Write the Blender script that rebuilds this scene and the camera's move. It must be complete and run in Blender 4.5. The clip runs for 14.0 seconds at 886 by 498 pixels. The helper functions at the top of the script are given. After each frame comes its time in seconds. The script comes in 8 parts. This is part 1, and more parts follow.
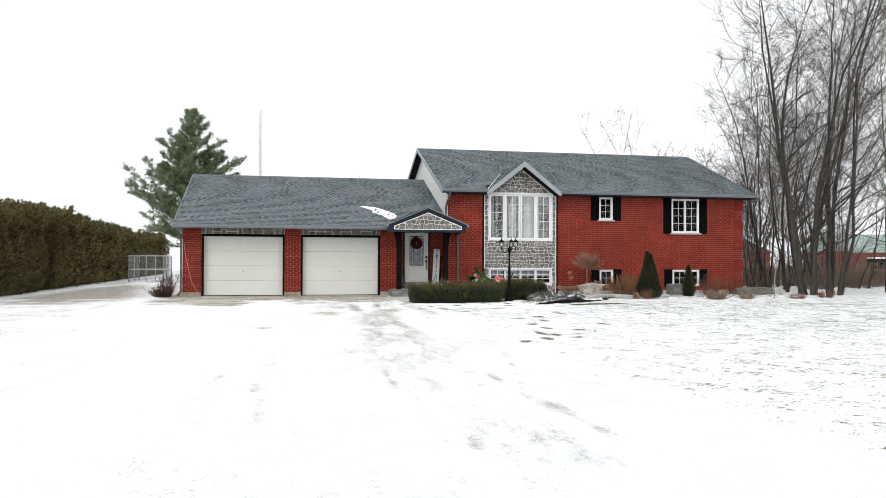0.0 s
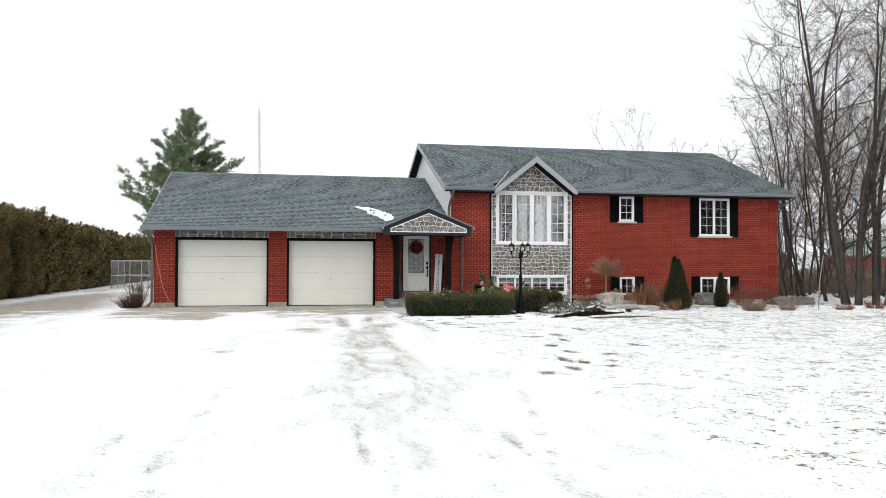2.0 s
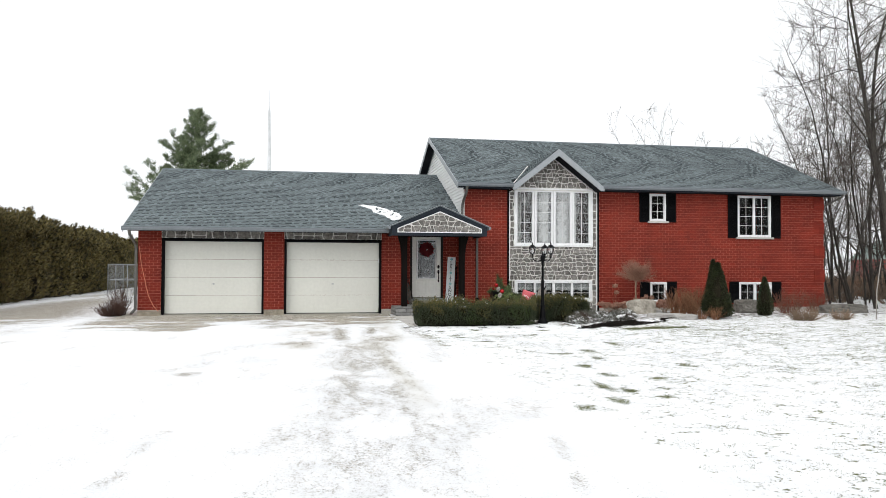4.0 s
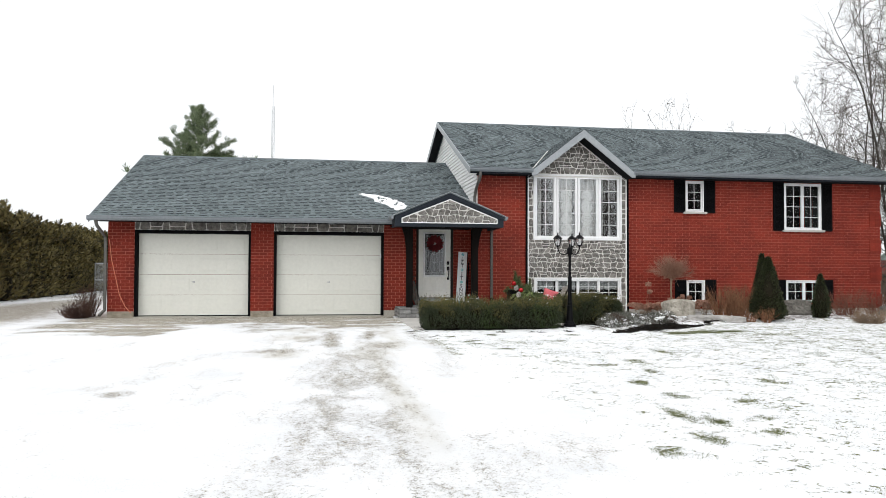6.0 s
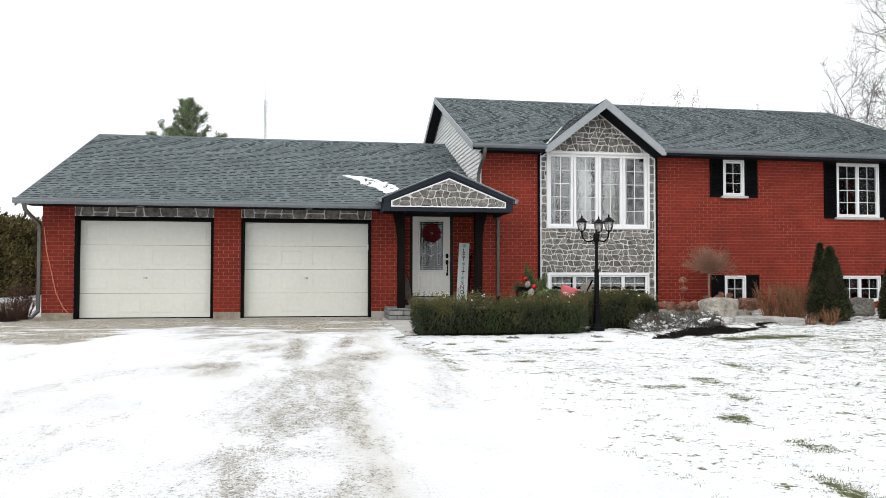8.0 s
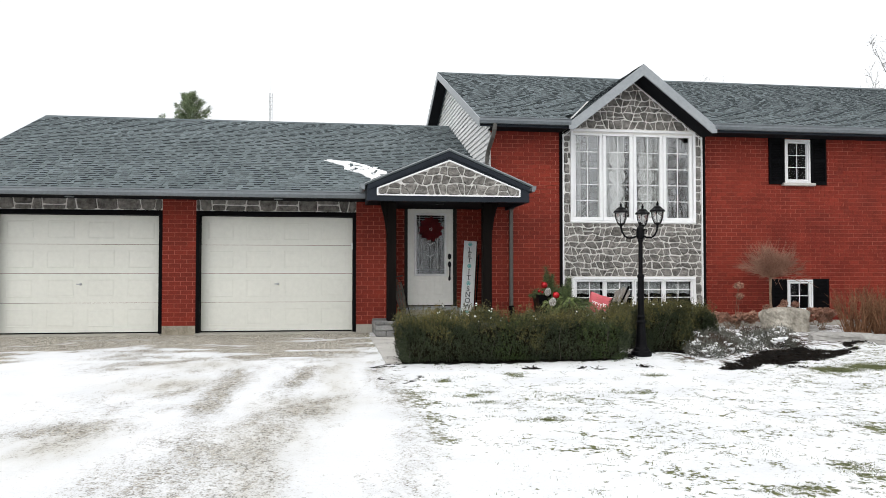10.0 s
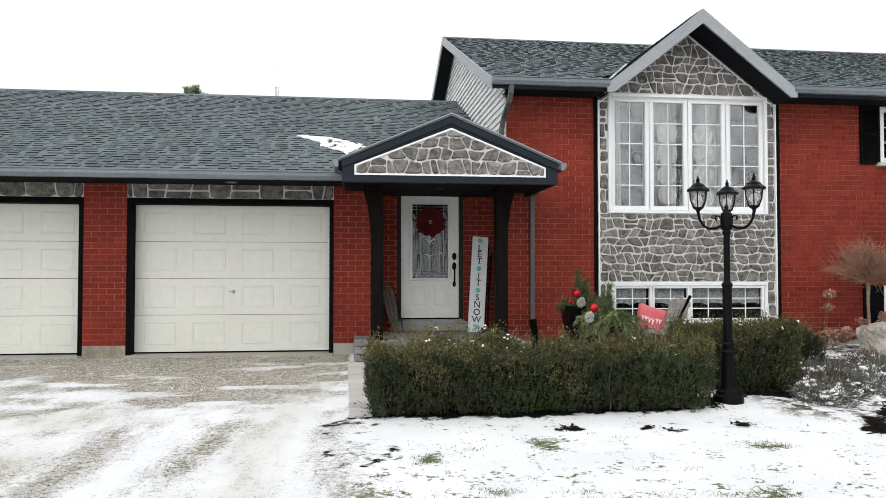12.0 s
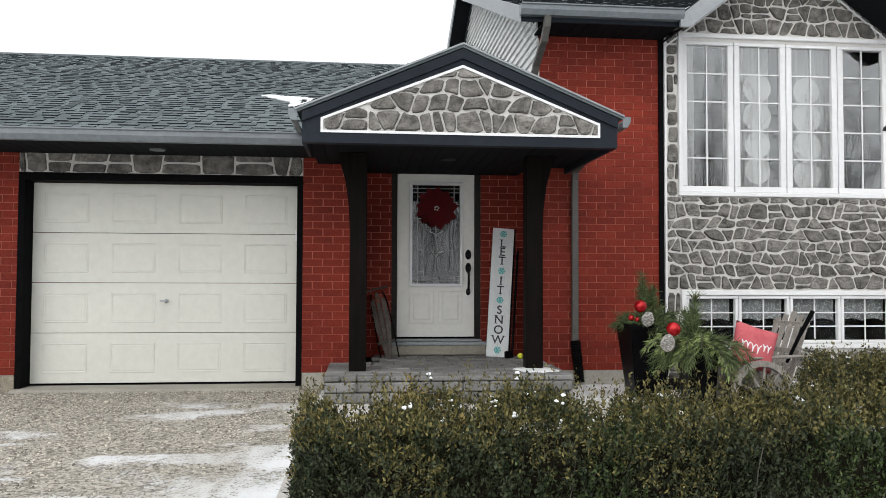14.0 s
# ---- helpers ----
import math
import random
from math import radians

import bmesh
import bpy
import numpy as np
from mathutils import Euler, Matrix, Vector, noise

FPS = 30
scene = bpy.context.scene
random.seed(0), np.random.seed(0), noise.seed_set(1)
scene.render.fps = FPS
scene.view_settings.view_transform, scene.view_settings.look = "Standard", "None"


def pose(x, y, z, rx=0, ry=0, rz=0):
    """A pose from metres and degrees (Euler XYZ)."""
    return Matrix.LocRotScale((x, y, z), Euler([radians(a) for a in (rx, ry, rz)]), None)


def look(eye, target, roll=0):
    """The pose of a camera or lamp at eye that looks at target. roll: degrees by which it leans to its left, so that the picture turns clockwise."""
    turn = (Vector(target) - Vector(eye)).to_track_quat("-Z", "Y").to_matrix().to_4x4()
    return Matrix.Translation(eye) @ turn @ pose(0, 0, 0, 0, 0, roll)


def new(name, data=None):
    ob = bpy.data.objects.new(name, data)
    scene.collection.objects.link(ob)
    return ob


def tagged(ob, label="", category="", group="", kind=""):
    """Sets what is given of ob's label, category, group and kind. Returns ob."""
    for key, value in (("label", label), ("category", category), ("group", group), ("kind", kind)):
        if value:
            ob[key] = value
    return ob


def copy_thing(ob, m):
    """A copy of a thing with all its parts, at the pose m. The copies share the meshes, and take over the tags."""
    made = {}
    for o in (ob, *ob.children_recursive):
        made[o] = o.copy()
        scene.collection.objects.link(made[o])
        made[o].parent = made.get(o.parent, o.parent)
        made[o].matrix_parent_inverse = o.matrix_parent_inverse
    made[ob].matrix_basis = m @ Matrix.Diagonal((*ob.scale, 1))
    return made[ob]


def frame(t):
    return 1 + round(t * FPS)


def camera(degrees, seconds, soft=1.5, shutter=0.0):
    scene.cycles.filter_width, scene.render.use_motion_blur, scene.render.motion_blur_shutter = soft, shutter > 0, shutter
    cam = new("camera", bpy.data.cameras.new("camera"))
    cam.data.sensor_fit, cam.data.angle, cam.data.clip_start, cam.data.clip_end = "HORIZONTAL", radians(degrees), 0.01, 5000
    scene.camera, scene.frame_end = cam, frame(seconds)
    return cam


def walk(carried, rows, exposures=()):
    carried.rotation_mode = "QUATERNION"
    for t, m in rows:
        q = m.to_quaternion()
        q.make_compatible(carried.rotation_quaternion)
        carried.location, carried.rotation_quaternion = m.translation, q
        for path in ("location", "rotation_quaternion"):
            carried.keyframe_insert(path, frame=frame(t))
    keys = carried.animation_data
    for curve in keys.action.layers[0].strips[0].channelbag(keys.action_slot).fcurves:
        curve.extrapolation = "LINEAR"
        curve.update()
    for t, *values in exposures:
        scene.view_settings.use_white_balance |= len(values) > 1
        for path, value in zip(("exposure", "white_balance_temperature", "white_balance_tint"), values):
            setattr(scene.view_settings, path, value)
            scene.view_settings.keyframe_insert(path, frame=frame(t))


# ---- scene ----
cam = camera(59.3, 14.0, soft=0.8)
PATH = [
    (0, (2.796, -28.696, 1.291), (3.195, -26.737, 1.32), 0.2),
    (0.5, (3.001, -27.925, 1.312), (3.401, -25.966, 1.344), 0.1),
    (1, (3.214, -27.153, 1.334), (3.611, -25.193, 1.368), 0.2),
    (1.5, (3.342, -26.474, 1.33), (3.738, -24.514, 1.368), 0.1),
    (2, (3.486, -25.806, 1.357), (3.871, -23.843, 1.397), 0.2),
    (2.5, (3.637, -25.22, 1.382), (4.013, -23.256, 1.423), 0.2),
    (3, (3.749, -24.669, 1.389), (4.116, -22.703, 1.433), 0.2),
    (5.5, (4.336, -21.568, 1.236), (4.664, -19.596, 1.291), 0.2),
    (6, (4.418, -20.854, 1.177), (4.744, -18.882, 1.234), 0.2),
    (6.5, (4.54, -20.098, 1.113), (4.865, -18.125, 1.171), 0.2),
    (7, (4.677, -19.327, 1.057), (5.002, -17.354, 1.116), 0.1),
    (7.5, (4.813, -18.554, 1.019), (5.138, -16.582, 1.08), 0.1),
    (8, (4.971, -17.788, 1.003), (5.297, -15.816, 1.064), 0.1),
    (10.5, (5.899, -13.864, 1.129), (6.182, -11.886, 1.187), 0.0),
    (11, (6.015, -13.07, 1.147), (6.303, -11.091, 1.204), 0.0),
    (11.5, (6.216, -12.308, 1.163), (6.485, -10.327, 1.22), 0.0),
    (12, (6.408, -11.531, 1.16), (6.657, -9.547, 1.219), -0.0),
    (12.5, (6.53, -10.77, 1.17), (6.767, -8.785, 1.23), 0.1),
    (13, (6.682, -10.005, 1.165), (6.902, -8.018, 1.227), 0.1),
    (13.5, (6.757, -9.229, 1.172), (6.97, -7.241, 1.235), 0.1),
    (14, (6.892, -8.503, 1.146), (7.092, -6.514, 1.217), 0.2),
]
walk(cam, [(t, look(eye, target, roll)) for t, eye, target, roll in PATH])


# ---- world and light ----
world = bpy.data.worlds.new("overcast")
scene.world = world
world.use_nodes = True
wt = world.node_tree
wt.nodes.clear()
w_out = wt.nodes.new("ShaderNodeOutputWorld")
w_bg = wt.nodes.new("ShaderNodeBackground")
w_sky = wt.nodes.new("ShaderNodeTexSky")
w_sky.sky_type = "NISHITA"
w_sky.sun_disc = False
w_sky.sun_elevation, w_sky.sun_rotation = radians(45), radians(209)
w_sky.dust_density, w_sky.air_density = 4.0, 1.0
w_hsv = wt.nodes.new("ShaderNodeHueSaturation")
w_hsv.inputs["Saturation"].default_value = 0.10
w_mix = wt.nodes.new("ShaderNodeMixRGB")
w_mix.inputs["Fac"].default_value = 0.80
w_mix.inputs["Color2"].default_value = (8.6, 8.85, 9.1, 1)
w_bg.inputs["Strength"].default_value = 0.112
wt.links.new(w_sky.outputs[0], w_hsv.inputs["Color"])
wt.links.new(w_hsv.outputs[0], w_mix.inputs["Color1"])
wt.links.new(w_mix.outputs[0], w_bg.inputs["Color"])
wt.links.new(w_bg.outputs[0], w_out.inputs["Surface"])
sun_data = bpy.data.lights.new("sun", "SUN")
sun_data.energy, sun_data.angle, sun_data.color = 1.2, radians(90), (1.0, 0.975, 0.945)
sun = new("sun", sun_data)
sun.matrix_world = look((-2, -18, 20.6), (8, 0, 0))
scene.view_settings.exposure = 0.34


# ---- materials ----
def nodes_of(name):
    m = bpy.data.materials.new(name)
    m.use_nodes = True
    t = m.node_tree
    b = t.nodes["Principled BSDF"]
    return m, t, b


def noise_node(t, scale, detail=4.0, rough=0.6, vec=None):
    n = t.nodes.new("ShaderNodeTexNoise")
    n.inputs["Scale"].default_value = scale
    n.inputs["Detail"].default_value = detail
    n.inputs["Roughness"].default_value = rough
    if vec is None:
        g = t.nodes.new("ShaderNodeNewGeometry")
        vec = g.outputs["Position"]
    t.links.new(vec, n.inputs["Vector"])
    return n.outputs["Fac"]


def ramp(t, fac, lo, hi, a, b):
    r = t.nodes.new("ShaderNodeValToRGB")
    r.color_ramp.elements[0].position, r.color_ramp.elements[1].position = lo, hi
    r.color_ramp.elements[0].color, r.color_ramp.elements[1].color = (*a, 1), (*b, 1)
    t.links.new(fac, r.inputs["Fac"])
    return r.outputs["Color"]


def blend(t, fac, a, b, how="MIX"):
    n = t.nodes.new("ShaderNodeMixRGB")
    n.blend_type = how
    for k, v in (("Fac", fac), ("Color1", a), ("Color2", b)):
        if isinstance(v, (int, float)):
            n.inputs[k].default_value = v
        elif isinstance(v, tuple):
            n.inputs[k].default_value = (*v, 1)
        else:
            t.links.new(v, n.inputs[k])
    return n.outputs["Color"]


def calc(t, how, a, b=0.0):
    n = t.nodes.new("ShaderNodeMath")
    n.operation = how
    for i, v in enumerate((a, b)):
        if isinstance(v, (int, float)):
            n.inputs[i].default_value = v
        else:
            t.links.new(v, n.inputs[i])
    return n.outputs[0]


def bump(t, b, height, strength=0.3, dist=0.01):
    n = t.nodes.new("ShaderNodeBump")
    n.inputs["Strength"].default_value, n.inputs["Distance"].default_value = strength, dist
    t.links.new(height, n.inputs["Height"])
    t.links.new(n.outputs[0], b.inputs["Normal"])


def surface(name, dark, light, rough=0.7, grain=40.0, patch=2.5, relief=0.25, dist=0.006, metal=0.0, vary=0.0, island=False, stretch=None, spec=0.5):
    """A worn surface: two colours mixed by a fine grain and by larger patches; vary: from piece to piece."""
    m, t, b = nodes_of(name)
    vec = None
    if stretch:
        g = t.nodes.new("ShaderNodeNewGeometry")
        mp = t.nodes.new("ShaderNodeMapping")
        mp.inputs["Scale"].default_value = stretch
        t.links.new(g.outputs["Position"], mp.inputs["Vector"])
        vec = mp.outputs[0]
    fine, wide = noise_node(t, grain, 5, vec=vec), noise_node(t, patch, 3, vec=vec)
    fac = calc(t, "ADD", calc(t, "MULTIPLY", fine, 0.55), calc(t, "MULTIPLY", wide, 0.45))
    colour = ramp(t, fac, 0.36, 0.64, dark, light)
    if vary:
        if island:
            r = t.nodes.new("ShaderNodeNewGeometry").outputs["Random Per Island"]
        else:
            r = t.nodes.new("ShaderNodeObjectInfo").outputs["Random"]
        h = t.nodes.new("ShaderNodeHueSaturation")
        t.links.new(calc(t, "ADD", calc(t, "MULTIPLY", r, 2 * vary), 1 - vary), h.inputs["Value"])
        t.links.new(colour, h.inputs["Color"])
        colour = h.outputs[0]
    t.links.new(colour, b.inputs["Base Color"])
    b.inputs["Metallic"].default_value = metal
    b.inputs["Specular IOR Level"].default_value = spec
    t.links.new(calc(t, "ADD", calc(t, "MULTIPLY", wide, 0.3), rough - 0.15), b.inputs["Roughness"])
    if relief:
        bump(t, b, fine, relief, dist)
    return m


BRICK = ((0.117, 0.0145, 0.0095), (0.252, 0.0365, 0.022))
M_brick = surface("red brick", *BRICK, rough=0.75, grain=60, patch=1.2, vary=0.14, spec=0.15)
M_bricks = surface("red brick wall", *BRICK, rough=0.75, grain=60, patch=1.2, vary=0.14, island=True, spec=0.15)
M_mortar = surface("brick mortar", (0.36, 0.115, 0.08), (0.56, 0.21, 0.15), rough=0.9, grain=80, patch=1.5, spec=0.1)
SHINGLE = ((0.086, 0.104, 0.110), (0.158, 0.184, 0.192))
M_shingle = surface("asphalt shingle", *SHINGLE, rough=0.9, grain=120, patch=0.8, vary=0.22, spec=0.1)
M_shingles = surface("asphalt shingle courses", *SHINGLE, rough=0.9, grain=120, patch=0.8, vary=0.22, island=True, spec=0.1)
M_siding = surface("vinyl siding", (0.66, 0.66, 0.65), (0.75, 0.75, 0.74), rough=0.5, grain=20, patch=1.5, relief=0.05)
M_fascia = surface("dark fascia", (0.011, 0.015, 0.021), (0.018, 0.023, 0.031), rough=0.6, grain=15, patch=1.2, relief=0.04, spec=0.15)
M_soffit = surface("dark soffit", (0.008, 0.0085, 0.010), (0.015, 0.016, 0.019), rough=0.8, grain=25, patch=1.5, relief=0.05, spec=0.06)
M_rake = surface("pale grey aluminium", (0.24, 0.26, 0.275), (0.31, 0.33, 0.345), rough=0.45, grain=18, patch=1.0, relief=0.03)
M_gutter = surface("grey aluminium", (0.135, 0.154, 0.169), (0.195, 0.217, 0.234), rough=0.4, grain=18, patch=1.0, relief=0.03)
M_spout = surface("dull grey aluminium pipe", (0.075, 0.072, 0.066), (0.120, 0.115, 0.105), rough=0.5, grain=18, patch=1.0, relief=0.03, spec=0.3)
M_white = surface("white vinyl", (0.74, 0.745, 0.75), (0.82, 0.825, 0.83), rough=0.35, grain=20, patch=1.0, relief=0.03)
M_stone = surface("grey fieldstone", (0.095, 0.090, 0.083), (0.300, 0.284, 0.262), rough=0.9, grain=13, patch=7, relief=1.0, dist=0.085, vary=0.28, spec=0.15)
M_grout = surface("stone mortar", (0.60, 0.585, 0.555), (0.76, 0.745, 0.715), rough=0.9, grain=60, patch=4, spec=0.15)
M_gdoor = surface("cream steel door", (0.66, 0.662, 0.605), (0.73, 0.732, 0.67), rough=0.45, grain=12, patch=0.8, relief=0.04)
M_black = surface("black trim", (0.0025, 0.0025, 0.003), (0.007, 0.007, 0.008), rough=0.7, grain=20, patch=2, relief=0.06, spec=0.03)
M_concrete = surface("concrete", (0.28, 0.262, 0.225), (0.45, 0.428, 0.38), rough=0.9, grain=45, patch=2.0, relief=0.4)
M_pebbled = surface("worn pebbly concrete", (0.17, 0.145, 0.105), (0.50, 0.45, 0.365), rough=0.95, grain=75, patch=5, relief=1.0, dist=0.02)
M_door = surface("pale grey painted door", (0.76, 0.755, 0.71), (0.84, 0.835, 0.79), rough=0.4, grain=14, patch=1.2, relief=0.03)
M_jamb = surface("dark grey door frame", (0.014, 0.014, 0.013), (0.026, 0.026, 0.024), rough=0.6, grain=20, patch=2, relief=0.05, spec=0.15)
M_post = surface("dark stained timber", (0.0035, 0.003, 0.0028), (0.011, 0.0085, 0.0075), rough=0.6, grain=30, patch=4, relief=0.4, stretch=(6, 6, 0.6), spec=0.04)
M_iron = surface("black powder coated metal", (0.002, 0.002, 0.0025), (0.006, 0.006, 0.007), rough=0.36, grain=60, patch=4, relief=0.1, spec=0.07)
# the dimness of unlit rooms is put into this near-black colour
M_room = surface("near-black indoor dimness", (0.005, 0.005, 0.005), (0.011, 0.011, 0.010), rough=0.9, grain=8, patch=1)
M_wood = surface("weathered wood", (0.17, 0.155, 0.14), (0.36, 0.335, 0.30), rough=0.85, grain=30, patch=4, relief=0.4, stretch=(3, 3, 1))
M_paver = surface("grey concrete paver", (0.13, 0.13, 0.127), (0.255, 0.253, 0.246), rough=0.9, grain=50, patch=6, relief=0.4, vary=0.22)
M_flag = surface("pale stone paver", (0.40, 0.385, 0.36), (0.52, 0.50, 0.47), rough=0.9, grain=40, patch=4, relief=0.3, vary=0.1)
M_sill = surface("beige stone sill", (0.24, 0.22, 0.18), (0.34, 0.32, 0.27), rough=0.8, grain=30, patch=3, relief=0.2)
# black cut asphalt, with the shadow line between courses put into the colour
M_asphalt = surface("asphalt edge with course shadow", (0.014, 0.016, 0.018), (0.028, 0.032, 0.035), rough=0.9, grain=60, patch=3, relief=0, spec=0.05)
M_bark = surface("grey bark", (0.024, 0.021, 0.019), (0.080, 0.072, 0.063), rough=0.9, grain=25, patch=3, relief=0.8, dist=0.02, stretch=(2, 2, 0.5), spec=0.1)
M_twig = surface("bare twigs", (0.075, 0.066, 0.058), (0.17, 0.152, 0.136), rough=0.9, grain=20, patch=1, relief=0, spec=0.1)
M_snow = surface("snow", (0.80, 0.815, 0.83), (0.90, 0.905, 0.91), rough=0.75, grain=30, patch=1.5, relief=0.4, dist=0.02, spec=0.2)
M_mulch = surface("black mulch", (0.006, 0.005, 0.0045), (0.032, 0.025, 0.020), rough=0.95, grain=60, patch=6, relief=1.0, dist=0.03, spec=0.1)


def leafy(name, dark, light, rough=0.6, patch=1.5, spec=0.2):
    """Foliage: each leaf its own tint, in drifts of lighter and darker growth."""
    m, t, b = nodes_of(name)
    r = t.nodes.new("ShaderNodeNewGeometry").outputs["Random Per Island"]
    wide = noise_node(t, patch, 3)
    fac = calc(t, "ADD", calc(t, "MULTIPLY", r, 0.55), calc(t, "MULTIPLY", wide, 0.45))
    colour = ramp(t, fac, 0.2, 0.8, dark, light)
    t.links.new(colour, b.inputs["Base Color"])
    b.inputs["Roughness"].default_value = rough
    b.inputs["Specular IOR Level"].default_value = spec
    return m


# dark green leaf colour that also carries the shade of the hedge's gaps
M_boxshade = leafy("boxwood leaves", (0.005, 0.009, 0.004), (0.062, 0.078, 0.038), rough=0.5, patch=2.2, spec=0.25)
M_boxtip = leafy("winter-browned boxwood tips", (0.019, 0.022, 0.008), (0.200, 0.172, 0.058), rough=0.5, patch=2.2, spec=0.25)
M_yellowed = leafy("yellowed boxwood leaves", (0.11, 0.085, 0.030), (0.34, 0.26, 0.10))
M_boxgreen = leafy("green boxwood leaves", (0.012, 0.028, 0.009), (0.090, 0.125, 0.038), rough=0.5, spec=0.25)
# near-black for solid cores: the shade inside foliage, put into colour
M_core = surface("inner shade of shrubs", (0.010, 0.009, 0.006), (0.022, 0.019, 0.012), rough=1.0, grain=30, patch=3, spec=0.05)
M_cedar = leafy("cedar sprays", (0.009, 0.011, 0.005), (0.215, 0.175, 0.066), patch=0.9)
M_yew = leafy("dark conifer sprays", (0.009, 0.013, 0.006), (0.052, 0.060, 0.025), patch=3)
M_pine = leafy("pine needles", (0.060, 0.088, 0.048), (0.20, 0.245, 0.135), patch=0.4)


def glazing(bend):
    m, t, b = nodes_of("window glass")
    b.inputs["Base Color"].default_value = (0.92, 0.95, 0.95, 1)
    b.inputs["Roughness"].default_value = 0.0
    b.inputs["IOR"].default_value = bend
    b.inputs["Transmission Weight"].default_value = 1.0
    return m


M_glass = glazing(2.35)
M_thinglass = glazing(1.2)
M_frost, ft, fb = nodes_of("leaded textured glass")
fb.inputs["Base Color"].default_value = (0.26, 0.28, 0.29, 1)
fb.inputs["Roughness"].default_value = 0.01
fb.inputs["IOR"].default_value = 1.75
fb.inputs["Transmission Weight"].default_value = 0.9
bump(ft, fb, noise_node(ft, 9, 2), 0.02, 0.003)


def sheer(name, colour, through_light, holes=0.0):
    """Thin cloth that lets part of the light through."""
    m, t, b = nodes_of(name)
    b.inputs["Base Color"].default_value = (*colour, 1)
    b.inputs["Roughness"].default_value = 0.9
    tr = t.nodes.new("ShaderNodeBsdfTranslucent")
    tr.inputs["Color"].default_value = (*colour, 1)
    mix = t.nodes.new("ShaderNodeMixShader")
    weave = noise_node(t, 90, 3)
    t.links.new(calc(t, "ADD", calc(t, "MULTIPLY", weave, 0.2), through_light), mix.inputs["Fac"])
    t.links.new(b.outputs[0], mix.inputs[1])
    t.links.new(tr.outputs[0], mix.inputs[2])
    if holes:     # an openwork pattern
        g = t.nodes.new("ShaderNodeNewGeometry")
        vor = t.nodes.new("ShaderNodeTexVoronoi")
        vor.inputs["Scale"].default_value = 48
        t.links.new(g.outputs["Position"], vor.inputs["Vector"])
        clear, both = t.nodes.new("ShaderNodeBsdfTransparent"), t.nodes.new("ShaderNodeMixShader")
        t.links.new(ramp(t, vor.outputs["Distance"], 0.30, 0.42, (0.10, 0.10, 0.10), (holes, holes, holes)), both.inputs["Fac"])
        t.links.new(mix.outputs[0], both.inputs[1])
        t.links.new(clear.outputs[0], both.inputs[2])
        mix = both
    t.links.new(mix.outputs[0], t.nodes["Material Output"].inputs["Surface"])
    return m


M_curtain = sheer("sheer curtain", (0.58, 0.58, 0.57), 0.22)
M_lace = sheer("white lace", (0.80, 0.80, 0.79), 0.2)
M_valance = sheer("grey-white lace", (0.62, 0.63, 0.63), 0.22, holes=0.6)
M_red = surface("deep red felt", (0.11, 0.004, 0.008), (0.20, 0.008, 0.014), rough=0.85, grain=60, patch=6, relief=0.3)
M_ball = surface("glossy red ornament", (0.36, 0.006, 0.010), (0.46, 0.012, 0.016), rough=0.18, grain=10, patch=3, relief=0, metal=0.45)
M_pillow = surface("red cushion cloth", (0.44, 0.070, 0.088), (0.60, 0.15, 0.165), rough=0.9, grain=90, patch=7, relief=0.3)
M_board = surface("whitewashed board", (0.60, 0.64, 0.65), (0.76, 0.78, 0.78), rough=0.7, grain=24, patch=4, relief=0.2, stretch=(4, 4, 0.5))
M_ink = surface("dark blue-grey paint", (0.022, 0.028, 0.036), (0.034, 0.042, 0.050), rough=0.6, grain=30, patch=5, relief=0)
M_teal = surface("teal paint", (0.06, 0.36, 0.36), (0.10, 0.45, 0.45), rough=0.6, grain=30, patch=5, relief=0)
M_yellow = surface("yellow felt", (0.62, 0.66, 0.04), (0.74, 0.78, 0.08), rough=0.9, grain=120, patch=9, relief=0.3)
M_rock = surface("pale limestone", (0.22, 0.20, 0.165), (0.48, 0.45, 0.39), rough=0.95, grain=14, patch=3, relief=0.9, dist=0.03, spec=0.15)
M_slab = surface("flat grey stone", (0.26, 0.25, 0.235), (0.42, 0.41, 0.39), rough=0.95, grain=18, patch=3, relief=0.6, spec=0.15)
M_straw = leafy("dry straw", (0.10, 0.045, 0.028), (0.34, 0.185, 0.11), patch=3)
M_rust = leafy("dried flower heads", (0.20, 0.095, 0.060), (0.46, 0.27, 0.20), patch=4)
M_sage = leafy("silver-green herb leaves", (0.040, 0.040, 0.034), (0.22, 0.22, 0.19), patch=6)
M_redtwig = surface("red-brown twigs", (0.10, 0.045, 0.032), (0.24, 0.115, 0.08), rough=0.9, grain=20, patch=2, relief=0, spec=0.1)
M_tan = surface("pale brown twigs", (0.17, 0.12, 0.085), (0.33, 0.245, 0.175), rough=0.9, grain=20, patch=2, relief=0, spec=0.1)
M_spruce = leafy("cut pine and cedar boughs", (0.014, 0.028, 0.012), (0.185, 0.235, 0.10), patch=5)
M_fan = leafy("fresh cedar fans", (0.030, 0.050, 0.016), (0.30, 0.37, 0.14), patch=5)
M_cone = surface("pine cone scales", (0.10, 0.08, 0.06), (0.80, 0.78, 0.75), rough=0.85, grain=60, patch=40, relief=0.2)
M_zinc = surface("galvanised steel", (0.30, 0.315, 0.32), (0.42, 0.435, 0.44), rough=0.5, grain=30, patch=3, relief=0.05, metal=0.3)
M_hose = surface("faded orange cable", (0.55, 0.17, 0.09), (0.66, 0.25, 0.15), rough=0.6, grain=30, patch=3, relief=0)
M_lampglass, lt, lb = nodes_of("lantern glass")
lb.inputs["Base Color"].default_value = (0.93, 0.93, 0.92, 1)
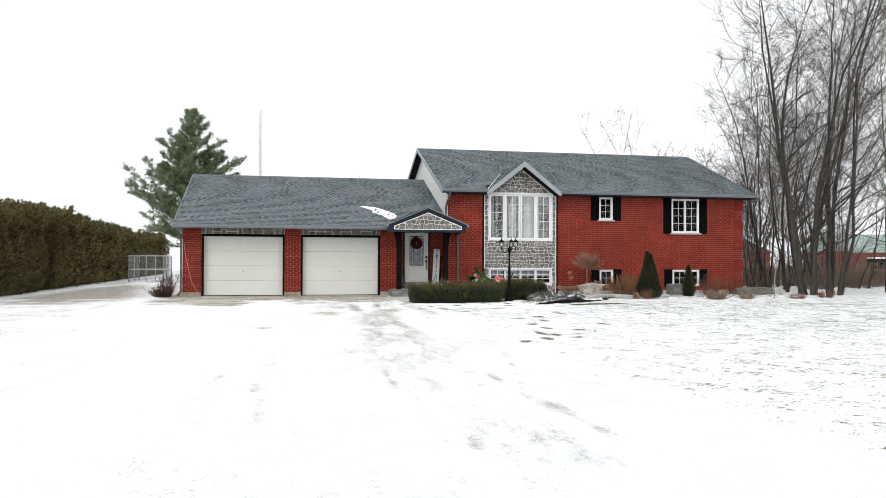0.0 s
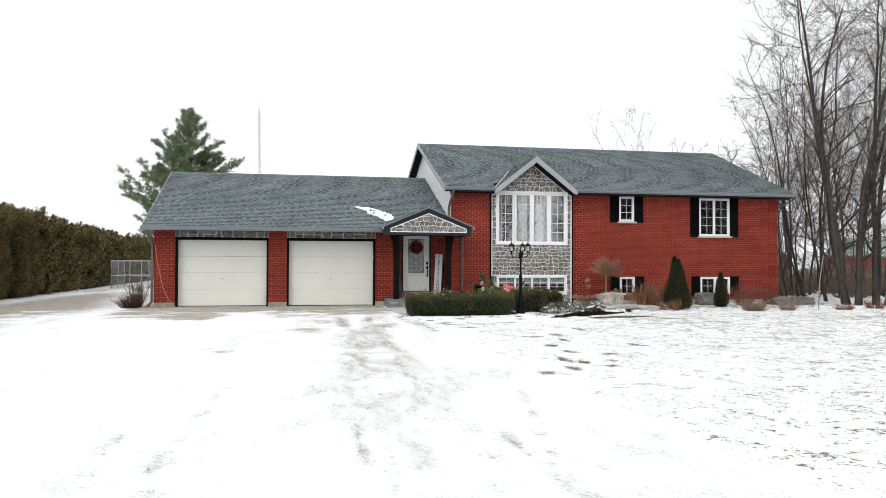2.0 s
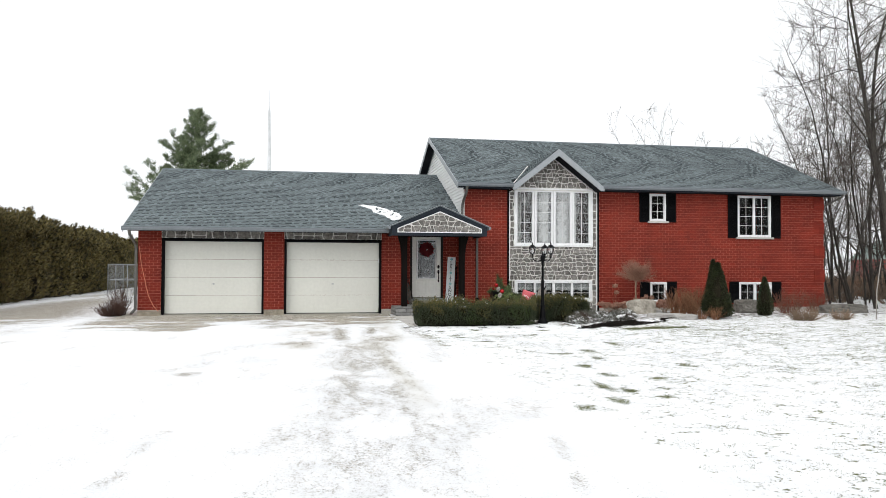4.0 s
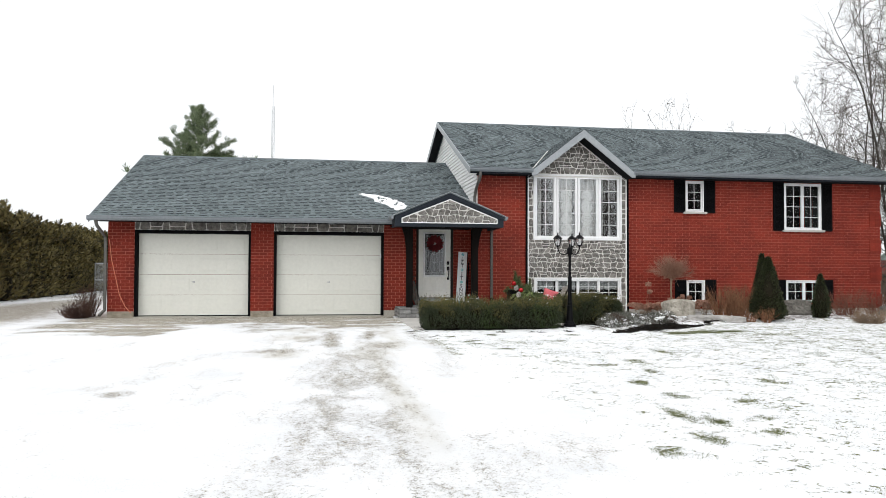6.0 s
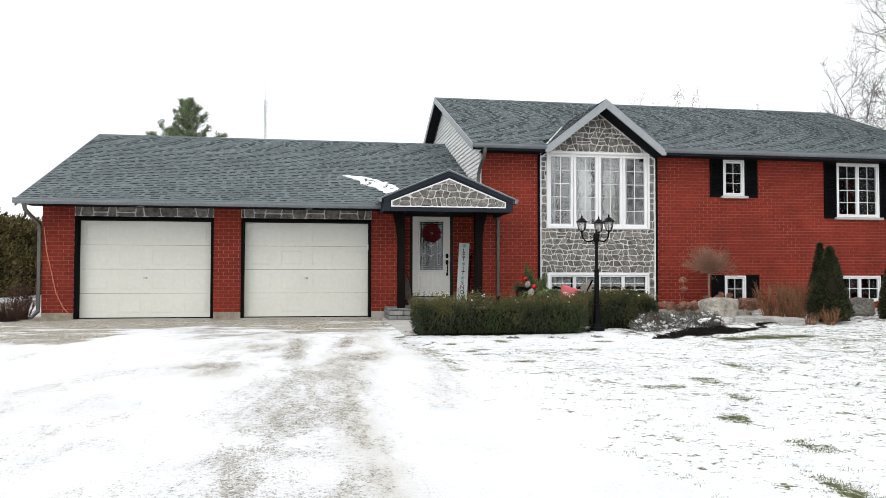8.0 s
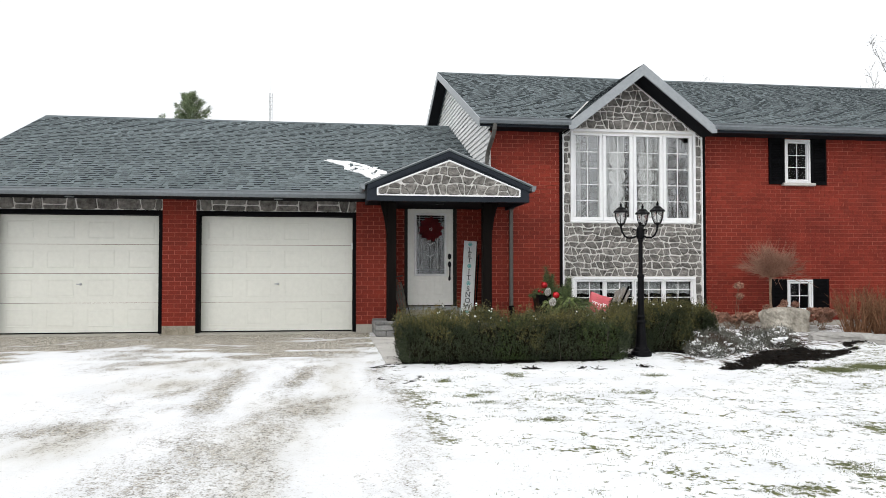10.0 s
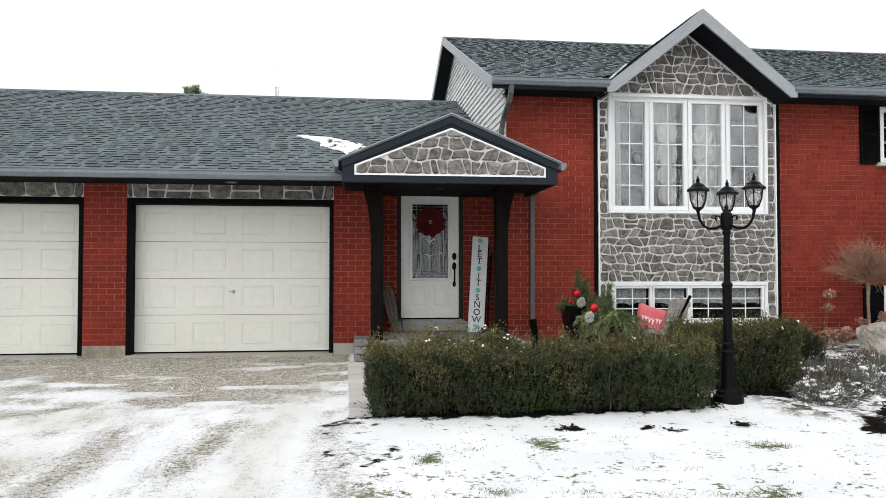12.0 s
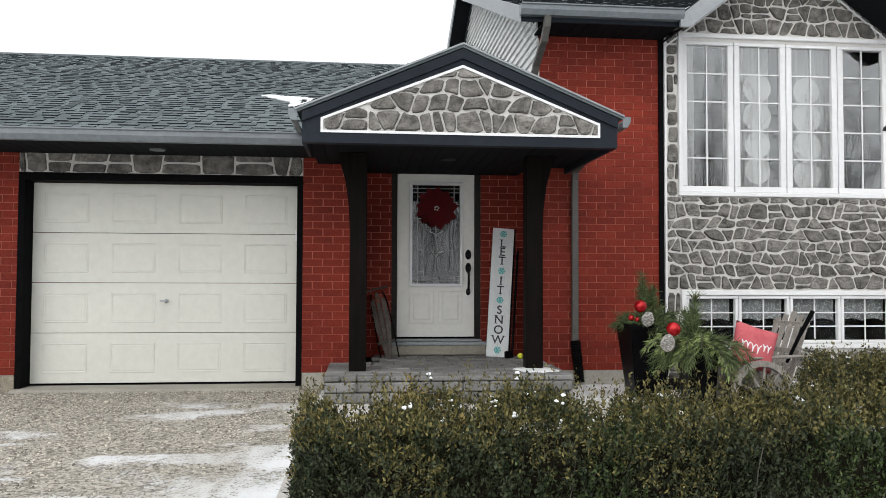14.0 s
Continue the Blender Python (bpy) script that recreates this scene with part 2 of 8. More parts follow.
lb.inputs["Roughness"].default_value = 0.18
lb.inputs["Transmission Weight"].default_value = 0.85
M_barn = surface("weathered red boards", (0.16, 0.030, 0.026), (0.25, 0.055, 0.045), rough=0.9, grain=6, patch=0.6, relief=0.1, stretch=(3, 3, 0.4))
M_tin = surface("grey-green roof metal", (0.20, 0.27, 0.24), (0.29, 0.35, 0.32), rough=0.6, grain=4, patch=0.4, relief=0.1)
M_oldroof = surface("brown roof", (0.10, 0.070, 0.060), (0.17, 0.125, 0.11), rough=0.9, grain=6, patch=0.5, relief=0.1)
M_thicket = surface("grey-brown brush", (0.10, 0.078, 0.06), (0.22, 0.17, 0.13), rough=0.9, grain=20, patch=1, relief=0, spec=0.1)
M_oldwood = surface("old grey sled wood", (0.030, 0.026, 0.022), (0.135, 0.117, 0.10), rough=0.85, grain=30, patch=4, relief=0.4, stretch=(3, 3, 1))
M_pinktwig = surface("pinkish fine twigs", (0.20, 0.10, 0.072), (0.42, 0.245, 0.175), rough=0.9, grain=20, patch=2, relief=0, spec=0.1)
M_darkherb = leafy("withered dark herb leaves", (0.030, 0.022, 0.017), (0.12, 0.085, 0.065), patch=6)
M_cane = surface("red-brown canes", (0.085, 0.038, 0.022), (0.33, 0.175, 0.10), rough=0.9, grain=20, patch=3, relief=0, spec=0.1)
M_darktwig = surface("dark wine-brown twigs", (0.040, 0.024, 0.020), (0.12, 0.072, 0.056), rough=0.9, grain=20, patch=2, relief=0, spec=0.1)
M_darkrock = surface("dark weathered stone", (0.075, 0.070, 0.062), (0.21, 0.198, 0.178), rough=0.95, grain=14, patch=3, relief=0.9, dist=0.03, spec=0.15)


# ---- building tools ----
def box(bm, x0, x1, y0, y1, z0, z1, m=None):
    vs = [bm.verts.new((m @ Vector(p)) if m else p) for p in ((x0, y0, z0), (x1, y0, z0), (x1, y1, z0), (x0, y1, z0), (x0, y0, z1), (x1, y0, z1), (x1, y1, z1), (x0, y1, z1))]
    for f in ((3, 2, 1, 0), (4, 5, 6, 7), (0, 1, 5, 4), (1, 2, 6, 5), (2, 3, 7, 6), (3, 0, 4, 7)):
        bm.faces.new([vs[i] for i in f])
    return vs


def softbox(bm, x0, x1, y0, y1, z0, z1, r=0.01, m=None):
    """A box with chamfered edges."""
    b2 = bmesh.new()
    box(b2, x0, x1, y0, y1, z0, z1)
    bmesh.ops.bevel(b2, geom=b2.edges[:], offset=r, segments=1, affect="EDGES")
    add_bm(bm, b2, m)


def add_bm(bm, b2, m=None):
    b2.verts.index_update()
    vs = [bm.verts.new((m @ v.co) if m else v.co) for v in b2.verts]
    for f in b2.faces:
        bm.faces.new([vs[v.index] for v in f.verts])
    b2.free()


def prism(bm, poly, a, b, axis="y"):
    """A flat outline carried from a to b along an axis. Outline pairs: (x, z) for y, (y, z) for x, (x, y) for z."""
    put = {"y": lambda p, d: (p[0], d, p[1]), "x": lambda p, d: (d, p[0], p[1]), "z": lambda p, d: (p[0], p[1], d)}[axis]
    va, vb = [bm.verts.new(put(p, a)) for p in poly], [bm.verts.new(put(p, b)) for p in poly]
    n = len(poly)
    bm.faces.new(va)
    bm.faces.new(vb[::-1])
    for i in range(n):
        bm.faces.new([va[(i + 1) % n], va[i], vb[i], vb[(i + 1) % n]])


def lathe(bm, rings, sides=16, m=None, cap=True):
    """A turned shape from (radius, z) rings."""
    loops = []
    for r, z in rings:
        loops.append([bm.verts.new((m @ Vector(p)) if m else p) for p in ((r * math.cos(2 * math.pi * i / sides), r * math.sin(2 * math.pi * i / sides), z) for i in range(sides))])
    for a, b in zip(loops, loops[1:]):
        for i in range(sides):
            bm.faces.new([a[i], a[(i + 1) % sides], b[(i + 1) % sides], b[i]])
    if cap:
        bm.faces.new(loops[0][::-1])
        bm.faces.new(loops[-1])


def pipe(bm, pts, radius, sides=8):
    """A round pipe along points; radius may be a list."""
    pts = [Vector(p) for p in pts]
    radii = radius if isinstance(radius, (list, tuple)) else [radius] * len(pts)
    loops = []
    for i, p in enumerate(pts):
        d = (pts[min(i + 1, len(pts) - 1)] - pts[max(i - 1, 0)]).normalized()
        u = d.orthogonal().normalized() if i == 0 else (u - d * u.dot(d)).normalized()
        v = d.cross(u)
        loops.append([bm.verts.new(p + radii[i] * (math.cos(2 * math.pi * k / sides) * u + math.sin(2 * math.pi * k / sides) * v)) for k in range(sides)])
    for a, b in zip(loops, loops[1:]):
        for k in range(sides):
            bm.faces.new([a[k], a[(k + 1) % sides], b[(k + 1) % sides], b[k]])
    bm.faces.new(loops[0][::-1])
    bm.faces.new(loops[-1])


def finish(bm, name):
    bmesh.ops.recalc_face_normals(bm, faces=bm.faces[:])
    me = bpy.data.meshes.new(name)
    bm.to_mesh(me)
    bm.free()
    return me


def part(name, bm, material, parent=None, label="", smooth=False, kind=""):
    """One mesh object from a bmesh or a mesh, under its thing or part."""
    me = finish(bm, name) if isinstance(bm, bmesh.types.BMesh) else bm
    if not me.materials:
        me.materials.append(material)
    if smooth:
        me.polygons.foreach_set("use_smooth", [True] * len(me.polygons))
    ob = new(name, me)
    if parent:
        ob.parent = parent
        ob.matrix_parent_inverse = parent.matrix_basis.inverted()
    return tagged(ob, label, kind=kind)


def thing(name, at, label, category, group="", kind=""):
    """The base of a thing made of parts."""
    ob = new(name)
    ob.location = at
    ob.empty_display_size = 0.2
    return tagged(ob, label, category, group, kind)


def quads(name, verts, sides=4):
    """A mesh of loose faces from an array (faces, sides, 3)."""
    verts = np.asarray(verts, dtype=np.float32)
    n = len(verts)
    me = bpy.data.meshes.new(name)
    me.vertices.add(n * sides)
    me.vertices.foreach_set("co", verts.reshape(-1))
    me.loops.add(n * sides)
    me.loops.foreach_set("vertex_index", np.arange(n * sides, dtype=np.int32))
    me.polygons.add(n)
    me.polygons.foreach_set("loop_start", np.arange(0, n * sides, sides, dtype=np.int32))
    me.update(calc_edges=True)
    return me


def mesh_of(name, verts, faces):
    me = bpy.data.meshes.new(name)
    me.from_pydata([tuple(v) for v in verts], [], faces)
    me.update()
    return me


def unit(v):
    return v / np.maximum(np.linalg.norm(v, axis=-1, keepdims=True), 1e-9)


def leaves(rng, at, out, length, width, lean=0.8, spread=0.35):
    """Leaf faces at points, pointing mostly along out. A pointed four-sided leaf each."""
    n = len(at)
    d = unit(out + rng.normal(0, lean, (n, 3)))
    s = unit(np.cross(d, rng.normal(0, 1, (n, 3))))
    ln = length * (1 + spread * rng.normal(0, 1, (n, 1)))
    w = width * (1 + spread * rng.normal(0, 1, (n, 1)))
    up = np.cross(s, d)
    mid = at + d * ln * 0.45
    return np.stack([at, mid + s * w / 2 + up * w * 0.15, at + d * ln, mid - s * w / 2 + up * w * 0.15], axis=1)


def clip(poly, px, pz, nx, nz):
    """The part of a convex outline on the side of the line that (nx, nz) points away from."""
    res = []
    for i, a in enumerate(poly):
        b = poly[(i + 1) % len(poly)]
        da, db = (a[0] - px) * nx + (a[1] - pz) * nz, (b[0] - px) * nx + (b[1] - pz) * nz
        if da <= 0:
            res.append(a)
        if (da < 0 < db) or (db < 0 < da):
            k = da / (da - db)
            res.append((a[0] + k * (b[0] - a[0]), a[1] + k * (b[1] - a[1])))
    return res


def rubble(poly, size, gap, rng, flat=1.15):
    """Outlines of roughly coursed stones inside a convex outline."""
    x0, x1 = min(p[0] for p in poly), max(p[0] for p in poly)
    z0, z1 = min(p[1] for p in poly), max(p[1] for p in poly)
    h0 = size / flat
    done, z, row = [], z0 - 0.02, rng.randrange(100)

    lively = min(1.0, (x1 - x0) / 0.6, (z1 - z0) / 0.4)

    def wave(x, r):
        return lively * (0.014 * math.sin(x * 6.1 + r * 2.3) + 0.015 * math.sin(x * 17.7 + r * 5.1))

    def shaped(a, b, c, d, r, low, high):
        """A stone between a and b and the heights c and d, in the course from low to high."""
        lo = lambda x: c + (wave(x, r) if c == low else 0.0)
        hi = lambda x: d + (wave(x, r + 1) if d == high else 0.0)
        g = gap / 2
        lean = 0.042 * lively
        side = lambda x, z: x + lean * math.sin(x * 91.7 + r * 13.0) * (2 * (z - low) / (high - low) - 1)
        q = lambda s: rng.uniform(-s, s)
        m = (c + d) / 2 + q(0.012)
        pts = [(side(a, c) + g, lo(a) + g), ((a + b) / 2 + q(0.02), lo((a + b) / 2) + g + q(0.005)), (side(b, c) - g, lo(b) + g), (side(b, m) - g + q(0.006), m), (side(b, d) - g, hi(b) - g), ((a + b) / 2 + q(0.02), hi((a + b) / 2) - g + q(0.005)), (side(a, d) + g, hi(a) - g), (side(a, m) + g + q(0.006), m)]
        cell = pts
        for i, p in enumerate(poly):
            e = poly[(i + 1) % len(poly)]
            nx, nz = e[1] - p[1], p[0] - e[0]
            cell = clip(cell, p[0], p[1], nx, nz)
            if len(cell) < 3:
                return
        area = 0.5 * abs(sum(m[0] * n[1] - n[0] * m[1] for m, n in zip(cell, cell[1:] + cell[:1])))
        if area < 0.0016:
            return
        soft = []
        for k, m in enumerate(cell):
            n = cell[(k + 1) % len(cell)]
            soft += [(m[0] * 0.76 + n[0] * 0.24, m[1] * 0.76 + n[1] * 0.24), (m[0] * 0.24 + n[0] * 0.76, m[1] * 0.24 + n[1] * 0.76)]
        done.append(soft)

    while z < z1:
        h = h0 * rng.uniform(0.75, 1.25) if z1 - z0 > 0.25 else z1 - z0 + 0.04
        x = x0 - rng.uniform(0.0, size)
        while x < x1:
            w = size * rng.choice((0.5, 0.62, 0.75, 0.9, 1.05, 1.2))
            if (z1 - z0 <= 0.25 or h > h0 * 0.98) and w > size * 0.7 and rng.random() < 0.30:
                m = z + h * rng.uniform(0.4, 0.6)
                shaped(x, x + w, z, m, row, z, z + h)
                shaped(x, x + w, m, z + h, row, z, z + h)
            else:
                shaped(x, x + w, z, z + h, row, z, z + h)
            x += w
        z, row = z + h, row + 1
    return done


def stone_pieces(poly, y, parent, rng, size=0.18, gap=0.021, proud=0.022):
    """Fieldstones set on a wall at depth y that faces the drive, each a piece of its own."""
    for o in rubble(poly, size, gap, rng):
        n = len(o)
        cx, cz = sum(p[0] for p in o) / n, sum(p[1] for p in o) / n
        tx, tz, up = rng.uniform(-0.09, 0.09), rng.uniform(-0.10, 0.10), proud * rng.uniform(0.8, 1.25)
        v = [(x, y, z) for x, z in o]
        v += [(cx + (x - cx) * 0.96, y - up * 0.75 - tx * (x - cx), cz + (z - cz) * 0.96) for x, z in o]
        v += [(cx + (x - cx) * 0.84, y - up - tx * (x - cx) - tz * (z - cz), cz + (z - cz) * 0.84) for x, z in o]
        f = [(i, (i + 1) % n, n + (i + 1) % n, n + i) for i in range(n)]
        f += [(n + i, n + (i + 1) % n, 2 * n + (i + 1) % n, 2 * n + i) for i in range(n)]
        f.append(tuple(range(2 * n, 3 * n)))
        part("stone", mesh_of("stone", v, f), M_stone, parent)


def cells(x0, x1, z0, z1, holes):
    """A rectangle less its holes, as rectangles."""
    xs = sorted({x0, x1, *(min(max(h[k], x0), x1) for h in holes for k in (0, 1))})
    zs = sorted({z0, z1, *(min(max(h[k], z0), z1) for h in holes for k in (2, 3))})
    for a, b in zip(xs, xs[1:]):
        run = None
        for c, d in zip(zs, zs[1:]):
            mx, mz = (a + b) / 2, (c + d) / 2
            solid = not any(h[0] < mx < h[1] and h[2] < mz < h[3] for h in holes)
            if solid:
                run = (run[0], d) if run else (c, d)
            elif run:
                yield a, b, *run
                run = None
        if run:
            yield a, b, *run


BL, BH, BJ, BB = 0.212, 0.0795, 0.012, 0.0075   # brick pitch, upright and bed joints
brick_mesh = None


def brick_wall(name, parent, x0, x1, z0, z1, y, holes=(), near=None, thick=0.22, label=""):
    """A brick wall that faces the drive: backing with mortar, bricks standing proud of it. near: the stretch (x from, to) of single bricks."""
    global brick_mesh
    wall = None
    for a, b, c, d in cells(x0, x1, z0, z1, holes):
        bm = bmesh.new()
        box(bm, a, b, y, y + thick, c, d)
        ob = part("backing" if wall else name, bm, M_mortar, wall or parent, "" if wall else label)
        wall = wall or ob
    if brick_mesh is None:
        bb = bmesh.new()
        box(bb, 0, BL - BJ, -0.009, 0.004, 0, BH - BB)
        brick_mesh = finish(bb, "brick")
        brick_mesh.materials.append(M_brick)
    rest, z, row, single = bmesh.new(), z0 + 0.004, 0, 0
    while z < z1 - 0.02:
        x = x0 + (row % 2) * -BL / 2 + 0.004
        while x < x1 - 0.01:
            spans = [(max(x, x0 + 0.002), min(x + BL - BJ, x1 - 0.002), z, min(z + BH - BB, z1))]
            for h in holes:
                cut = []
                for a, b, c, d in spans:
                    if b <= h[0] or a >= h[1] or d <= h[2] or c >= h[3]:
                        cut.append((a, b, c, d))
                        continue
                    mz = (c + d) / 2
                    if mz > h[3]:
                        cut.append((a, b, h[3], d))
                    elif mz < h[2]:
                        cut.append((a, b, c, h[2]))
                    else:
                        if a < h[0]:
                            cut.append((a, h[0], c, d))
                        if b > h[1]:
                            cut.append((h[1], b, c, d))
                spans = cut
            for a, b, c, d in spans:
                if b - a < 0.015 or d - c < 0.01:
                    continue
                if near and single < 300 and near[0] <= a and b <= near[1] and b - a > BL - BJ - 0.001 and d - c > BH - BB - 0.001:
                    ob = new("brick", brick_mesh)
                    ob.parent = wall
                    ob.location = (a, y, c)
                    single += 1
                else:
                    j = random.uniform(-0.0015, 0.0015)
                    vs = [rest.verts.new(p) for p in ((a, y - 0.009 + j, c), (b, y - 0.009 + j, c), (b, y - 0.009 + j, d), (a, y - 0.009 + j, d), (a, y + 0.004, c), (b, y + 0.004, c), (b, y + 0.004, d), (a, y + 0.004, d))]
                    for f in ((0, 1, 2, 3), (4, 5, 1, 0), (3, 2, 6, 7), (4, 0, 3, 7), (1, 5, 6, 2)):
                        rest.faces.new([vs[i] for i in f])
            x += BL
        z, row = z + BH, row + 1
    part("brickwork", rest, M_bricks, wall, kind="stuff")
    return wall


# ---- the house ----
FACE = -0.20                       # front of the brickwork
G0, G1, H0, H1 = -0.70, 8.78, 8.78, 20.98   # garage and main block, along the front
BACK = 9.95
RIDGE_Y = 4.87
G_EAVE, G_EAVE_Z, G_RIDGE_Z = -1.12, 2.47, 4.80
H_EAVE, H_EAVE_Z, H_RIDGE_Z = -0.72, 3.92, 6.18
G_SLOPE = (G_RIDGE_Z - G_EAVE_Z) / (RIDGE_Y - G_EAVE)
H_SLOPE = (H_RIDGE_Z - H_EAVE_Z) / (RIDGE_Y - H_EAVE)
PEAK_X, PEAK_Z, BUMP_HALF = 11.60, 5.02, 1.43
house = thing("house", (8.78, -0.2, 0), "red brick raised bungalow with grey shingle roof and attached double garage", "house")
srng = random.Random(11)

WIN1, WIN2 = (14.80, 15.36, 2.89, 3.77), (17.86, 19.05, 2.41, 3.77)
LOW1, LOW2 = (14.82, 15.38, 0.30, 0.945), (17.90, 19.06, 0.30, 0.945)
BAY, BAYLOW = (10.33, 12.88, 2.045, 3.86), (10.35, 12.86, 0.36, 1.005)

# main front wall, with the stone panel's place left free
front_wall = brick_wall("wall", house, H0, H1, 0.135, 3.84, FACE, [(10.12, 13.06, 0.0, 3.9), WIN1, WIN2, LOW1, LOW2], near=(8.78, 10.1))
# toothed brick corner at the far end of the main block
z, row = 0.155, 0
while z < 3.75:
    if (row // 5) % 2 == 0:
        for k in range(2):
            bm = bmesh.new()
            box(bm, H1 - 0.36 + k * 0.19, H1 - 0.175 + k * 0.19, FACE - 0.030, FACE - 0.012, z, min(z + BH - BB, 3.8))
            part("quoin", bm, M_brick, front_wall)
    z, row = z + BH, row + 1
pier_left = brick_wall("pier", house, G0, -0.06, 0.135, 2.42, FACE)
pier_mid = brick_wall("pier", house, 2.80, 3.38, 0.135, 2.42, FACE, near=(2.8, 3.4))
pier_right = brick_wall("pier", house, 6.24, 6.86, 0.135, 2.42, FACE, near=(6.2, 6.9))
DOOR = (7.20, 8.24, 0.30, 2.43)
entry_wall = brick_wall("entry_wall", house, 6.86, 8.78, 0.22, 2.50, 0.50, [DOOR], near=(6.86, 8.78))

for a, b, cast in ((G0, -0.06, M_pebbled), (2.80, 3.38, M_pebbled), (6.24, 6.86, M_concrete), (8.78, 10.12, M_concrete), (13.06, H1, M_concrete)):
    bm = bmesh.new()     # foundation showing under the brick
    box(bm, a + 0.004, b - 0.004, FACE - 0.018, FACE + 0.2, -0.3, 0.135)
    part("foundation", bm, cast, house, "pale concrete foundation strip")

bm = bmesh.new()     # side, rear and inner walls
box(bm, G0, G0 + 0.2, FACE + 0.22, BACK, -0.3, 2.42)
prism(bm, [(FACE + 0.22, 2.42), (BACK, 2.42), (RIDGE_Y, G_RIDGE_Z - 0.12)], G0, G0 + 0.2, "x")
box(bm, G0, H0, BACK, BACK + 0.2, -0.3, 2.42)
box(bm, H0, H1, BACK, BACK + 0.2, -0.3, 3.8)
box(bm, H1 - 0.2, H1, FACE + 0.22, BACK, -0.3, 3.8)
prism(bm, [(FACE + 0.22, 3.8), (BACK, 3.8), (RIDGE_Y, H_RIDGE_Z - 0.12)], H1 - 0.2, H1, "x")
box(bm, H0 + 0.003, H0 + 0.2, FACE + 0.22, BACK, -0.3, 3.8)
prism(bm, [(FACE + 0.1, 3.8), (BACK, 3.8), (RIDGE_Y, H_RIDGE_Z - 0.12)], H0 + 0.003, H0 + 0.2, "x")
box(bm, 6.66, 6.86, FACE + 0.22, 0.50, 0, 2.42)      # cheek of the entry recess
part("rear_wall", bm, M_bricks, house)
# inner walls and floors, coloured near-black to stand for unlit rooms
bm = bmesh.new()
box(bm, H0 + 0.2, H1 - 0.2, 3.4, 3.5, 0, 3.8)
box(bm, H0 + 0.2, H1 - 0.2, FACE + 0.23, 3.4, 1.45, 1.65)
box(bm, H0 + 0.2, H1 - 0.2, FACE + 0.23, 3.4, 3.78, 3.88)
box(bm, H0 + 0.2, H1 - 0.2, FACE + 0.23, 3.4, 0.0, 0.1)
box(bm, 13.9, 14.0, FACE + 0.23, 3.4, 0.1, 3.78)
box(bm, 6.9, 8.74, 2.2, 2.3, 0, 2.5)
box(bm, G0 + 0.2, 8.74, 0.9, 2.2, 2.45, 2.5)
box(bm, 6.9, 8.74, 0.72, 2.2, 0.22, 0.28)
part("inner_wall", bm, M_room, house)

# stone panel round the big window
bm = bmesh.new()
prism(bm, [(10.19, 3.78), (13.01, 3.78), (11.60, 4.90)], FACE - 0.035, FACE + 0.18)
veneer = part("stone_veneer", bm, M_grout, house, "grey fieldstone veneer with pale mortar")
for a, b, c, d in cells(10.19, 13.01, 0.0, 3.78, [BAY, BAYLOW]):
    bm = bmesh.new()
    box(bm, a, b, FACE - 0.035, FACE + 0.18, c, d)
    part("backing", bm, M_grout, veneer)
YS = FACE - 0.035
stone_pieces([(10.22, 3.88), (12.98, 3.88), (11.60, 4.84)], YS, veneer, srng)
for a, b in ((10.21, 10.325), (12.885, 12.99)):
    stone_pieces([(a, 2.05), (b, 2.05), (b, 3.86), (a, 3.86)], YS, veneer, srng, size=0.24)
stone_pieces([(10.21, 1.02), (12.99, 1.02), (12.99, 2.035), (10.21, 2.035)], YS, veneer, srng)
for a, b in ((10.21, 10.34), (12.87, 12.99)):
    stone_pieces([(a, 0.02), (b, 0.02), (b, 1.01), (a, 1.01)], YS, veneer, srng, size=0.24)
stone_pieces([(10.35, 0.0), (12.86, 0.0), (12.86, 0.34), (10.35, 0.34)], YS, veneer, srng)
for a, b in ((10.175, 10.195), (13.005, 13.025)):
    bm = bmesh.new()
    box(bm, a, b, FACE - 0.062, FACE + 0.1, 0.0, 3.80)
    part("trim", bm, M_white, house, "thin white edge trim")
for sgn in (-1, 1):
    bm = bmesh.new()
    e = [(11.60 + sgn * 1.425, 3.705), (11.60, 4.80), (11.60, 4.772), (11.60 + sgn * 1.40, 3.70)]
    prism(bm, e, FACE - 0.062, FACE - 0.036)
    part("trim", bm, M_white, house, "thin white edge trim")
for a, b in ((10.12, 10.174), (13.026, 13.10)):
    bm = bmesh.new()
    box(bm, a, b, FACE - 0.03, FACE + 0.2, 0.0, 3.80)
    part("trim", bm, M_black, house, "black corner trim")

# garage door surrounds: black jambs, stone header
for a, b in ((0.0, 2.74), (3.44, 6.18)):
    bm = bmesh.new()
    prism(bm, [(a - 0.06, 0.0), (a, 0.0), (a, 2.12), (b, 2.12), (b, 0.0), (b + 0.06, 0.0), (b + 0.06, 2.20), (a - 0.06, 2.20)], FACE - 0.012, 0.06)
    part("door_surround", bm, M_black, house, "black garage door surround")
    bm = bmesh.new()
    box(bm, a - 0.058, b + 0.058, FACE - 0.003, FACE + 0.2, 2.202, 2.43)
    head = part("stone_header", bm, M_grout, house, "strip of grey fieldstone over the garage door")
    stone_pieces([(a - 0.05, 2.205), (b + 0.05, 2.205), (b + 0.05, 2.41), (a - 0.05, 2.41)], FACE - 0.003, head, srng, size=0.33)


